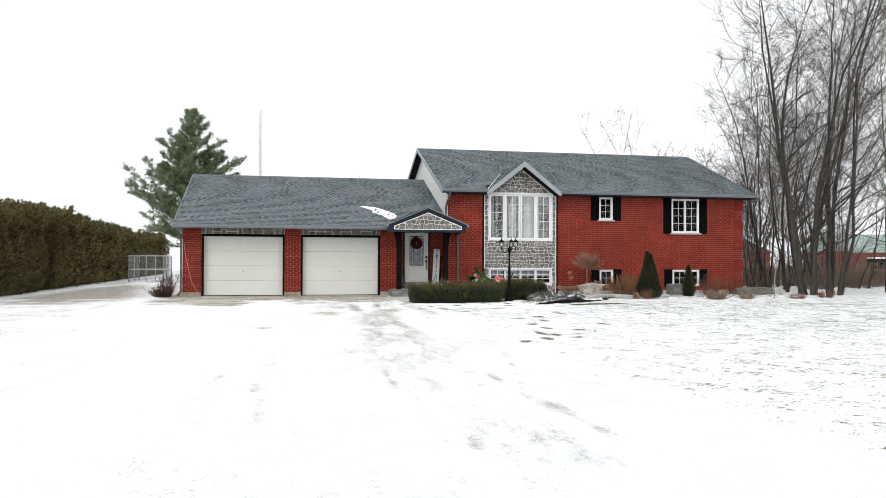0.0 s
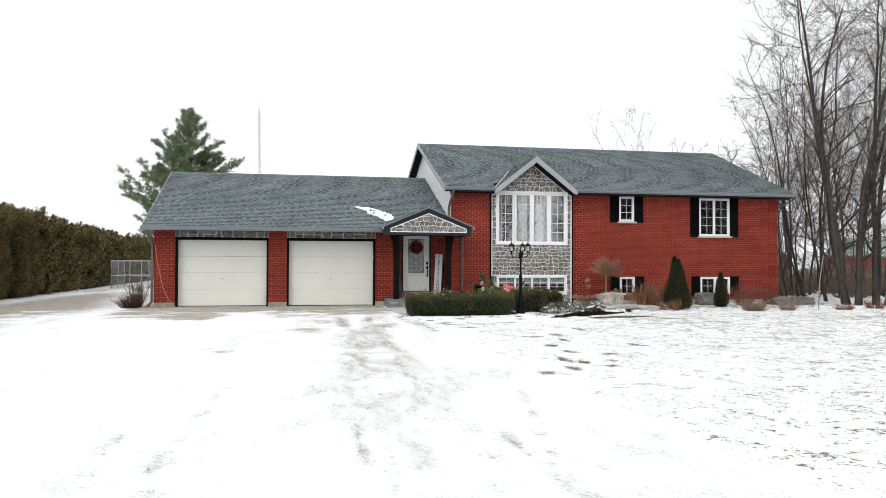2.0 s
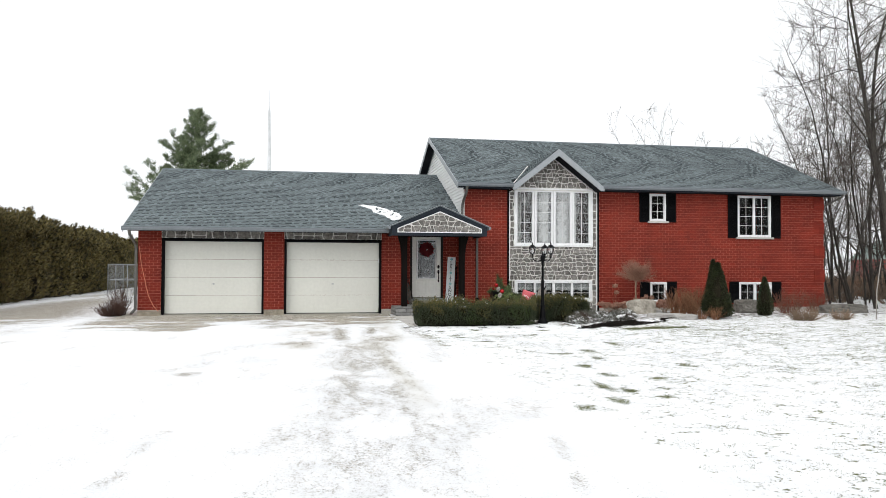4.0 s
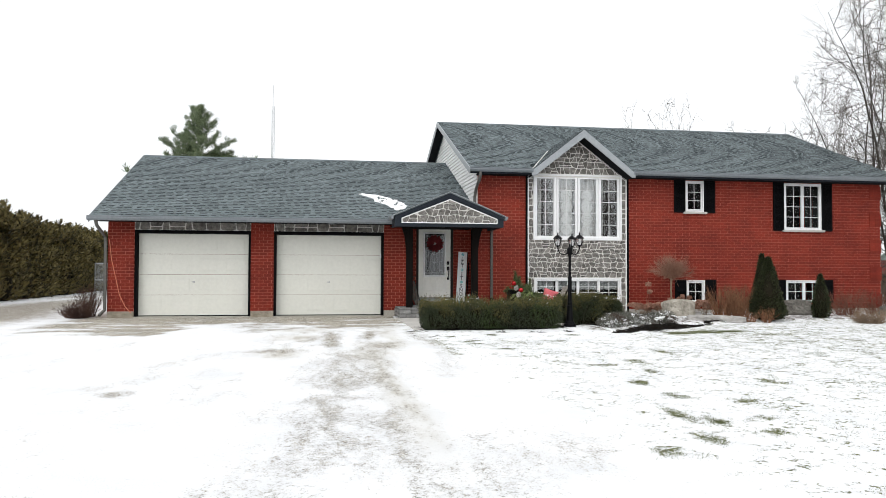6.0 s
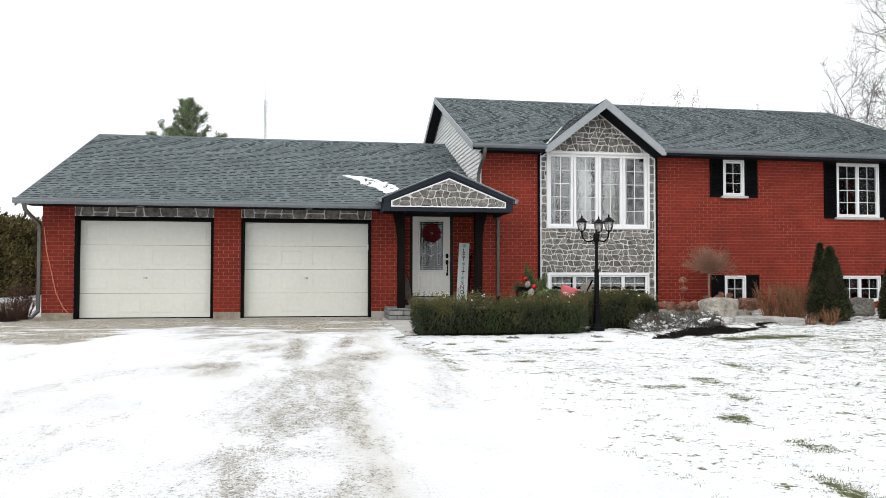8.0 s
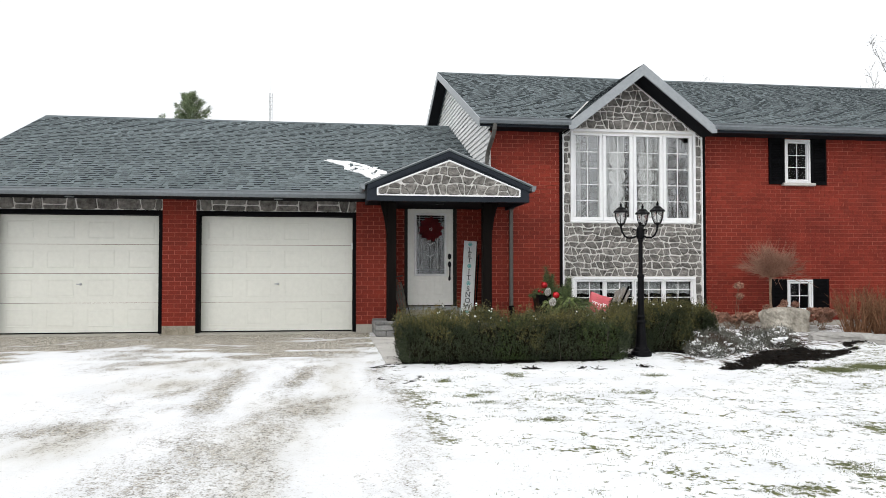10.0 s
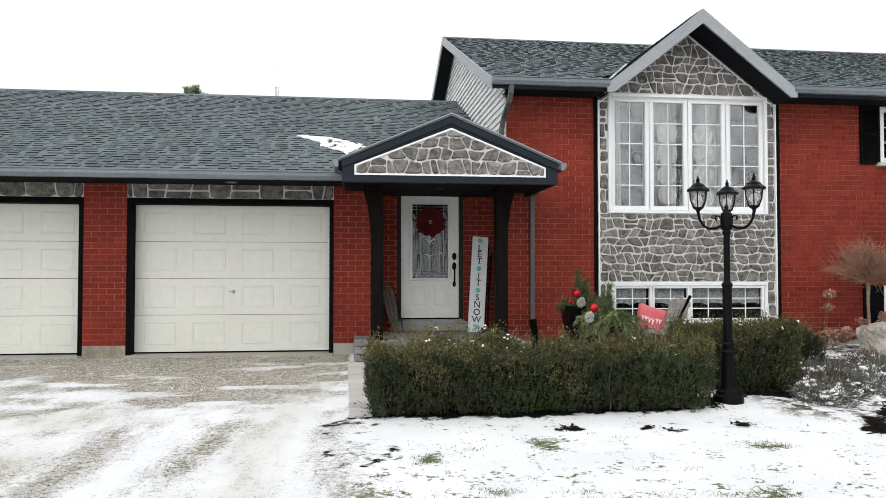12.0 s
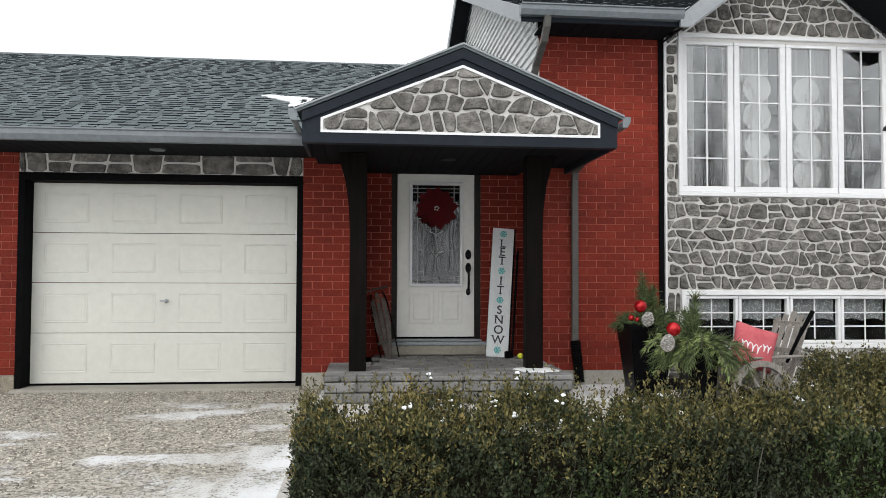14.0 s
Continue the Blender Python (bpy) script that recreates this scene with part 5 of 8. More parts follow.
def grass_show(x, y):
    """How much turf pokes through the snow on the lawn."""
    far = step(-16.0, -5.0, y) * 0.035 + step(8.0, 14.0, x) * 0.07
    g = 0.275 + far + 0.10 * (fbm(x * 0.4, y * 0.4, 41) - 0.5)
    for lane in (-6.6, -5.1, -3.9, -2.6, -1.2, 0.4, 1.9, 3.6, 5.5):
        g = np.maximum(g, (0.20 + 0.36 * fbm(x * 0.5, y * 0.5, 47)) * bell(x + 0.72 * y - lane - 0.5 * (fbm(y * 0.3, x * 0.3, 43) - 0.5), 0.14))
    g = g - 0.10 * step(-8.0, -6.0, y) * (1 - step(9.8, 11.0, x))
    for i, (cx, cy, rx, ry) in enumerate(GRASS):
        g = np.maximum(g, (0.80 if 14 <= i < 17 else 0.60) * spot(x, y, cx, cy, rx, ry * 1.2) * (0.55 + 0.9 * fbm(x * 5, y * 5, 45)))
    g = np.where((x < 7.6) & (y < -7), g * (0.55 + 0.45 * step(6.2, 7.6, x)), g)
    g = np.maximum(g, verge(x, y))
    return np.clip(g, 0, 1)


def height(x, y):
    z = -0.03 - 0.11 * np.clip((-y - 4.0) / 10.0, 0, 1.6)
    z = z + 0.03 * (fbm(x * 0.25, y * 0.25, 3) - 0.5) * step(-2, -6, y)
    bed = bed_zone(x, y)
    z = z + 0.05 * spot(x, y, 9.77, -4.95, 0.45, 0.35)
    z = z + 0.05 * bed * step(-6.5, -4.5, y) + 0.012 * mulch_zone(x, y)
    snow = 1 - np.where(drive_zone(x, y) > 0.5, bare_drive(x, y), grass_show(x, y))
    return z + 0.016 * snow * (0.5 + fbm(x * 3, y * 3, 9)) + 0.006 * (fbm(x * 9, y * 9, 12) - 0.5)


def spread_lines(lo, hi, gap, far):
    v, s = list(np.arange(lo, hi + 1e-6, gap)), gap
    while v[0] > -far or v[-1] < far:
        s *= 1.3
        v = [v[0] - s] + v + [v[-1] + s]
    return np.array(v)


gx, gy = spread_lines(-9.0, 24.0, 0.11, 2500), spread_lines(-28.0, 2.0, 0.11, 2500)
GX, GY = np.meshgrid(gx, gy)
GZ = height(GX, GY)
idx = np.arange(GX.size).reshape(GX.shape)
faces = np.stack([idx[:-1, :-1], idx[:-1, 1:], idx[1:, 1:], idx[1:, :-1]], -1).reshape(-1, 4)
ground_mesh = bpy.data.meshes.new("ground")
ground_mesh.vertices.add(GX.size)
ground_mesh.vertices.foreach_set("co", np.stack([GX, GY, GZ], -1).astype(np.float32).ravel())
ground_mesh.loops.add(faces.size)
ground_mesh.loops.foreach_set("vertex_index", faces.astype(np.int32).ravel())
ground_mesh.polygons.add(len(faces))
ground_mesh.polygons.foreach_set("loop_start", np.arange(0, faces.size, 4, dtype=np.int32))
ground_mesh.polygons.foreach_set("use_smooth", np.ones(len(faces), dtype=bool))
ground_mesh.update(calc_edges=True)
far_field = step(30, 60, np.hypot(GX - 8, GY + 10))
for key, value in (("drive", drive_zone(GX, GY)), ("bare", np.where(drive_zone(GX, GY) > 0.5, bare_drive(GX, GY), grass_show(GX, GY) * (1 - far_field) + 0.30 * far_field)), ("slush", slush(GX, GY)), ("mulch", mulch_zone(GX, GY)), ("bed", bed_zone(GX, GY))):
    ground_mesh.attributes.new(key, "FLOAT", "POINT").data.foreach_set("value", value.astype(np.float32).ravel())


def ground_material():
    m, t, b = nodes_of("snow, gravel and turf")

    def attr(name):
        a = t.nodes.new("ShaderNodeAttribute")
        a.attribute_name = name
        return a.outputs["Fac"]

    def spread(v, lo, hi):
        n = t.nodes.new("ShaderNodeMapRange")
        n.interpolation_type = "SMOOTHSTEP"
        for k, x in (("From Min", lo), ("From Max", hi)):
            if isinstance(x, (int, float)):
                n.inputs[k].default_value = x
            else:
                t.links.new(x, n.inputs[k])
        t.links.new(v, n.inputs["Value"])
        return n.outputs[0]

    drive, bare, mulch, bed = attr("drive"), attr("bare"), attr("mulch"), attr("bed")
    g = t.nodes.new("ShaderNodeNewGeometry")
    mp = t.nodes.new("ShaderNodeMapping")
    mp.inputs["Scale"].default_value = (1.0, 0.30, 1.0)
    t.links.new(g.outputs["Position"], mp.inputs["Vector"])
    streak = mp.outputs[0]
    # gravel: stones of many tints
    vor = t.nodes.new("ShaderNodeTexVoronoi")
    vor.inputs["Scale"].default_value = 44
    t.links.new(g.outputs["Position"], vor.inputs["Vector"])
    sep = t.nodes.new("ShaderNodeSeparateColor")
    t.links.new(vor.outputs["Color"], sep.inputs[0])
    stones = ramp(t, sep.outputs[0], 0.0, 1.0, (0.080, 0.072, 0.060), (0.66, 0.618, 0.545))
    gravel = blend(t, 0.30, stones, ramp(t, noise_node(t, 2.2, 5), 0.35, 0.65, (0.31, 0.283, 0.235), (0.56, 0.518, 0.446)))
    turf = ramp(t, noise_node(t, 30, 5), 0.3, 0.7, (0.065, 0.075, 0.036), (0.25, 0.26, 0.13))
    soil = ramp(t, noise_node(t, 40, 5), 0.35, 0.7, (0.003, 0.003, 0.0028), (0.014, 0.0115, 0.0095))
    leaf_litter = ramp(t, noise_node(t, 28, 5), 0.35, 0.7, (0.05, 0.04, 0.032), (0.20, 0.16, 0.12))
    # where the snow lies
    broad = spread(noise_node(t, 6.0, 6, 0.68, streak), 0.30, 0.70)
    fine = spread(noise_node(t, 24, 5, 0.7), 0.32, 0.68)
    grit = spread(noise_node(t, 75, 3, 0.6), 0.30, 0.70)
    tufts = spread(noise_node(t, 9.5, 6, 0.75), 0.30, 0.70)
    on_drive = calc(t, "ADD", calc(t, "MULTIPLY", broad, 0.26), calc(t, "ADD", calc(t, "MULTIPLY", fine, 0.30), calc(t, "MULTIPLY", grit, 0.44)))
    on_lawn = calc(t, "ADD", calc(t, "MULTIPLY", tufts, 0.42), calc(t, "ADD", calc(t, "MULTIPLY", fine, 0.36), calc(t, "MULTIPLY", spread(noise_node(t, 3.2, 4, 0.6), 0.30, 0.70), 0.22)))
    rough = blend(t, drive, on_lawn, on_drive)
    keep = calc(t, "SUBTRACT", 1.0, bare)
    soft = calc(t, "ADD", 0.05, calc(t, "MULTIPLY", drive, 0.13))
    shows = spread(rough, calc(t, "SUBTRACT", keep, soft), calc(t, "ADD", keep, soft))
    under = blend(t, drive, turf, gravel)
    # the bed: litter and patches of snow; mulch at its edge
    bed_shows = spread(noise_node(t, 5.5, 6, 0.75), 0.46, 0.56)
    shows = blend(t, bed, shows, bed_shows)
    under = blend(t, bed, under, leaf_litter)
    mulch_in = spread(calc(t, "ADD", mulch, calc(t, "MULTIPLY", calc(t, "SUBTRACT", tufts, 0.5), 0.66)), 0.35, 0.65)
    shows = blend(t, mulch_in, shows, (1.0, 1.0, 1.0))
    under = blend(t, mulch_in, under, soil)
    snow = ramp(t, noise_node(t, 1.4, 5), 0.3, 0.7, (0.755, 0.765, 0.78), (0.855, 0.86, 0.868))
    dirty = blend(t, calc(t, "MULTIPLY", drive, calc(t, "MULTIPLY", spread(bare, 0.12, 0.75), calc(t, "ADD", 0.20, calc(t, "MULTIPLY", broad, 0.50)))), snow, (0.54, 0.525, 0.49))
    dirty = blend(t, calc(t, "MULTIPLY", calc(t, "MULTIPLY", attr("slush"), drive), calc(t, "ADD", 0.45, calc(t, "MULTIPLY", broad, 0.45))), dirty, (0.55, 0.525, 0.46))
    t.links.new(blend(t, shows, dirty, under), b.inputs["Base Color"])
    b.inputs["Roughness"].default_value = 0.85
    b.inputs["Specular IOR Level"].default_value = 0.04
    lift = calc(t, "SUBTRACT", calc(t, "MULTIPLY", fine, 0.5), shows)
    bump(t, b, calc(t, "ADD", lift, calc(t, "MULTIPLY", sep.outputs[1], calc(t, "MULTIPLY", shows, 0.8))), 0.8, 0.014)
    return m


ground = part("ground", ground_mesh, ground_material())
tagged(ground, "thin snow over lawn and pale gravel drive", "ground", kind="structure")

# turf standing out of the snow
grng = np.random.default_rng(5)
n = 170000
tx, ty = grng.uniform(6.6, 22, n), grng.uniform(-24, -5.2, n)
show = grass_show(tx, ty)
score = 0.78 * fbm(tx * 10.0, ty * 10.0, 88, 3) + 0.22 * fbm(tx * 2.2, ty * 2.2, 89, 3) + 0.42 * show
ok = (score > np.quantile(score, 0.885)) & (drive_zone(tx, ty) < 0.4) & (bed_zone(tx, ty) < 0.4) & (mulch_zone(tx, ty) < 0.4) & (grng.uniform(0, 1, n) < 0.25 + show * 1.6)
tx, ty = tx[ok], ty[ok]
bx, by = np.repeat(tx, 7) + grng.normal(0, 0.025, 7 * len(tx)), np.repeat(ty, 7) + grng.normal(0, 0.025, 7 * len(tx))
base = np.stack([bx, by, height(bx, by) - 0.004], -1)
ln = grng.uniform(0.008, 0.024, (len(bx), 1))
tip = base + unit(np.stack([grng.normal(0, 0.7, len(bx)), grng.normal(0, 0.7, len(bx)), np.full(len(bx), 0.8)], -1)) * ln
side = unit(np.stack([grng.normal(0, 1, len(bx)), grng.normal(0, 1, len(bx)), np.zeros(len(bx))], -1)) * 0.003
# chips lying on the mulch
n = 26000
mx, my = grng.uniform(6.3, 14.6, n), grng.uniform(-6.6, -3.0, n)
ok = mulch_zone(mx, my) > 0.55
mx, my = mx[ok], my[ok]
chips = np.stack([mx, my, height(mx, my) + 0.006], -1)
tagged(part("mulch", quads("mulch", leaves(grng, chips, grng.normal(0, 1, (len(mx), 3)) * np.array([1, 1, 0.25]), 0.040, 0.014, lean=0.2)), M_mulch), "black shredded bark mulch along the bed's edge", "mulch", kind="stuff")
# thicker clumps along the mown lanes, and dense turf where the snow has gone
n = 16000
cx, cy = grng.uniform(6.7, 22, n), grng.uniform(-24, -5.3, n)
like = grass_show(cx, cy) + 0.5 * (fbm(cx * 1.6, cy * 1.6, 90, 3) - 0.5)
ok = (like > np.quantile(like, 0.91)) & (drive_zone(cx, cy) < 0.3) & (bed_zone(cx, cy) < 0.3) & (mulch_zone(cx, cy) < 0.3)
cx, cy = cx[ok], cy[ok]
wide = grng.uniform(0.014, 0.050, len(cx)) * (1 + 0.6 * (fbm(cx, cy, 93) > 0.55))
for i, (gx_, gy_, rx, ry) in enumerate(GRASS):
    k = int(14 + 260 * rx * ry) * (9 if 14 <= i < 17 else 2 if i < 3 else 1)
    cx, cy = np.append(cx, gx_ + grng.normal(0, rx * 0.34, k)), np.append(cy, gy_ + grng.normal(0, ry * 0.45, k))
    wide = np.append(wide, grng.uniform(0.012, 0.03, k))
per = 34
off = np.repeat(wide, per)
bx2 = np.repeat(cx, per) + grng.normal(0, 1, per * len(cx)) * off * 1.5
by2 = np.repeat(cy, per) + grng.normal(0, 1, per * len(cx)) * off
base2 = np.stack([bx2, by2, height(bx2, by2) - 0.004], -1)
n = len(bx2)
tip2 = base2 + unit(np.stack([grng.normal(0, 0.9, n), grng.normal(0, 0.9, n), np.full(n, 0.7)], -1)) * grng.uniform(0.008, 0.026, (n, 1))
side2 = unit(np.stack([grng.normal(0, 1, n), grng.normal(0, 1, n), np.zeros(n)], -1)) * 0.0034
base, tip, side = np.concatenate([base, base2]), np.concatenate([tip, tip2]), np.concatenate([side, side2])
M_turf = leafy("winter turf", (0.040, 0.048, 0.024), (0.23, 0.25, 0.115), patch=2)
tagged(part("grass", quads("grass", np.stack([base - side, base + side, tip], 1), 3), M_turf), "short winter grass poking through the snow", "grass", kind="stuff")

# loose stones of the drive
M_gravel = surface("gravel stones", (0.29, 0.265, 0.22), (0.56, 0.523, 0.455), rough=0.9, grain=60, patch=5, relief=0, vary=0.72, island=True, spec=0.1)
srng = np.random.default_rng(15)
n = 150000
sx, sy = srng.uniform(-1.6, 6.42, n), -0.35 - 9.5 * srng.uniform(0, 1, n) ** 1.25
ok = (srng.uniform(0, 1, n) < 0.8 * step(0.45, 0.95, bare_drive(sx, sy))) & (drive_zone(sx, sy) > 0.6)
sx, sy = sx[ok], sy[ok]
n = len(sx)
size = 0.004 + 0.0085 * srng.uniform(0, 1, (n, 1, 1)) ** 2.2
octa = np.array([(1, 0, 0), (0, 1, 0), (-1, 0, 0), (0, -1, 0), (0, 0, 0.75), (0, 0, -0.6)], dtype=float)
pv = octa[None] * srng.uniform(0.6, 1.3, (n, 6, 1)) * size
an = srng.uniform(0, 6.28, (n, 1))
pv[:, :, 0], pv[:, :, 1] = pv[:, :, 0] * np.cos(an) - pv[:, :, 1] * np.sin(an), pv[:, :, 0] * np.sin(an) + pv[:, :, 1] * np.cos(an)
pv = pv + np.stack([sx, sy, height(sx, sy) + 0.002], -1)[:, None]
tri = np.array([(0, 1, 4), (1, 2, 4), (2, 3, 4), (3, 0, 4), (1, 0, 5), (0, 3, 5)])
stone_mesh = bpy.data.meshes.new("gravel")
stone_mesh.vertices.add(n * 6)
stone_mesh.vertices.foreach_set("co", pv.astype(np.float32).ravel())
tri = (tri[None] + 6 * np.arange(n)[:, None, None]).reshape(-1)
stone_mesh.loops.add(len(tri))
stone_mesh.loops.foreach_set("vertex_index", tri.astype(np.int32))
stone_mesh.polygons.add(len(tri) // 3)
stone_mesh.polygons.foreach_set("loop_start", np.arange(0, len(tri), 3, dtype=np.int32))
stone_mesh.update(calc_edges=True)
tagged(part("gravel", stone_mesh, M_gravel), "loose beige and grey gravel of the drive", "gravel", kind="stuff")

# paved walk along the entry
walk_way = thing("pavement", (6.7, -2.5, 0.0), "pale stone paver walk beside the gravel drive", "pavement", kind="structure")
y, row = -5.15, 0
prng = random.Random(3)
while y < -1.5:
    d = 0.30
    for a, b in (((6.44, 6.64),) if y < -4.45 else ((6.44, 6.86), (6.86, 7.30)) if row % 2 else ((6.44, 6.64), (6.64, 7.08), (7.08, 7.30))):
        bm = bmesh.new()
        softbox(bm, a + 0.004, b - 0.004, y + 0.004, y + d - 0.004, -0.12, 0.004 + prng.uniform(-0.003, 0.003), 0.006)
        part("paver", bm, M_flag, walk_way)
    y, row = y + d, row + 1
row, y = 0, -4.3
while y < -1.6:
    x = 7.32 - 0.2 * (row % 2)
    while x < 12.2:
        bm = bmesh.new()
        softbox(bm, max(x, 7.304) + 0.004, x + 0.396, y + 0.004, y + 0.396, -0.12, 0.003 + prng.uniform(-0.003, 0.003), 0.006)
        part("paver", bm, M_flag, walk_way)
        x += 0.4
    y, row = y + 0.4, row + 1


# ---- porch step of tumbled pavers ----
step_thing = thing("porch_step", (7.65, -0.5, 0), "grey paver porch platform two courses high", "porch")
prng = random.Random(8)
bm = bmesh.new()
box(bm, 6.60, 8.70, -1.36, 0.48, -0.2, 0.16)
part("core", bm, M_concrete, step_thing)
for k in range(2):
    z0, z1 = 0.005 + 0.098 * k, 0.098 + 0.098 * k
    x = 6.53
    while x < 8.80:
        w = prng.choice((0.18, 0.24, 0.30))
        w = min(w, 8.82 - x)
        if w > 0.05:
            bm = bmesh.new()
            softbox(bm, x + 0.003, x + w - 0.003, -1.46 + prng.uniform(-0.004, 0.004), -1.30, z0 + 0.002, z1 - 0.002, 0.012)
            part("paver", bm, M_paver, step_thing)
        x += w
    for sx in (6.53, 8.70):
        y = -1.30
        while y < -0.25:
            bm = bmesh.new()
            softbox(bm, sx, sx + 0.12, y + 0.003, y + 0.22, z0 + 0.002, z1 - 0.002, 0.012)
            part("paver", bm, M_paver, step_thing)
            y += 0.223
row, y = 0, -1.46
while y < 0.34:
    x = 6.53
    while x < 8.81:
        w = min(prng.choice((0.15, 0.22, 0.30)), 8.82 - x)
        if w > 0.05 and not (y > -0.32 and (x < 6.86 or x + w > 8.78)):
            bm = bmesh.new()
            softbox(bm, x + 0.003, x + w - 0.003, y + 0.003, y + 0.147, 0.202, 0.246 + prng.uniform(-0.002, 0.002), 0.010)
            part("paver", bm, M_paver, step_thing)
        x += w
    y, row = y + 0.15, row + 1


def drift(name, cx, cy, rx, ry, z, high, seed, label, lean=None):
    """A thin patch of snow with a ragged edge."""
    r = random.Random(seed)
    bm = bmesh.new()
    n, rings = 36, []
    wob = [r.uniform(0.72, 1.15) for _ in range(n)]
    for s, h in ((1.0, 0.0), (0.93, 0.6), (0.6, 0.95), (0.25, 1.0)):
        ring = []
        for i in range(n):
            a = 2 * math.pi * i / n
            q = wob[i] * 0.55 + 0.45 * (wob[i - 1] + wob[(i + 1) % n]) / 2
            x, y = rx * s * q * math.cos(a), ry * s * q * math.sin(a)
            p = Vector((cx + x, cy + y, z + high * h + r.uniform(-0.1, 0.1) * high * (s < 1)))
            if lean:
                p.z += lean * y
            ring.append(bm.verts.new(p))
        rings.append(ring)
    for a, b in zip(rings, rings[1:]):
        for i in range(n):
            bm.faces.new([a[i], a[(i + 1) % n], b[(i + 1) % n], b[i]])
    bm.faces.new(rings[-1])
    bm.faces.new(rings[0][::-1])
    return tagged(part(name, bm, M_snow, smooth=True), label, "snow")


drift("snow_patch", 8.56, -1.06, 0.22, 0.24, 0.248, 0.014, 4, "thin snow patch round the porch post")
rrng = random.Random(9)
outline = [(5.62, 1.08), (6.02, 0.99), (6.34, 0.80), (6.62, 0.58), (6.80, 0.22), (6.86, -0.06), (6.70, -0.30), (6.50, -0.36), (6.42, -0.10), (6.22, 0.20), (6.00, 0.36), (5.98, 0.62), (5.80, 0.84)]
gs = 0.03
pxs, pys = np.arange(5.3, 7.1, gs), np.arange(-0.6, 1.4, gs)
PXX, PYY = np.meshgrid(pxs, pys)
wob = 0.20 * (fbm(PXX * 4, PYY * 4, 301) - 0.5)
SX, SY = PXX + wob, PYY + 0.20 * (fbm(PXX * 4, PYY * 4, 302) - 0.5)
inside = np.zeros(PXX.shape, bool)
for (ax, ay), (bx, by) in zip(outline, outline[1:] + outline[:1]):
    cross = ((ay > SY) != (by > SY)) & (SX < (bx - ax) * (SY - ay) / (by - ay + 1e-9) + ax)
    inside ^= cross
inside &= fbm(PXX * 13, PYY * 9, 305) > 0.33
PZ = G_EAVE_Z + G_SLOPE * (PYY - G_EAVE) + 0.024 + 0.014 * fbm(PXX * 7, PYY * 7, 303)
vid, V, F = {}, [], []
for r in range(len(pys) - 1):
    for c in range(len(pxs) - 1):
        if inside[r, c]:
            ids = []
            for rr, cc in ((r, c), (r, c + 1), (r + 1, c + 1), (r + 1, c)):
                if (rr, cc) not in vid:
                    vid[rr, cc] = len(V)
                    V.append((PXX[rr, cc], PYY[rr, cc], PZ[rr, cc]))
                ids.append(vid[rr, cc])
            F.append(ids)
patch = part("snow_patch", mesh_of("snow_patch", V, F), M_snow, smooth=True)
tagged(patch, "melting snow patch on the garage roof", "snow")
thicken = patch.modifiers.new("thickness", "SOLIDIFY")
thicken.thickness, thicken.offset = 0.02, -1


# ---- plants ----
def tubes(name, limbs):
    """One mesh of tapering limbs: each a list of points, radii and a number of sides."""
    V, F = [], []
    for pts, rad, sides in limbs:
        pts = np.asarray(pts, dtype=float)
        d = unit(np.gradient(pts, axis=0))
        u = unit(np.cross(d, np.where(np.abs(d[:, 2:3]) > 0.9, [[1.0, 0, 0]], [[0, 0, 1.0]])))
        v = np.cross(d, u)
        base, n = len(V), len(pts)
        for k in range(n):
            for j in range(sides):
                a = 2 * math.pi * j / sides
                V.append(pts[k] + rad[k] * (math.cos(a) * u[k] + math.sin(a) * v[k]))
        for k in range(n - 1):
            for j in range(sides):
                p, q = base + k * sides + j, base + k * sides + (j + 1) % sides
                F.append((p, q, q + sides, p + sides))
    me = mesh_of(name, V, F)
    me.polygons.foreach_set("use_smooth", [True] * len(F))
    return me


def limb(rng, start, way, length, r0, r1, bends, wander, lift):
    """A wandering line that bends up (lift > 0) on its way."""
    pts, rad, p, d = [np.array(start)], [r0], np.array(start, dtype=float), np.array(way, dtype=float)
    for i in range(bends):
        d = d + rng.normal(0, wander, 3) + np.array([0, 0, lift])
        d = d / np.linalg.norm(d)
        p = p + d * length / bends
        pts.append(p.copy())
        rad.append(r0 + (r1 - r0) * (i + 1) / bends)
    return pts, rad


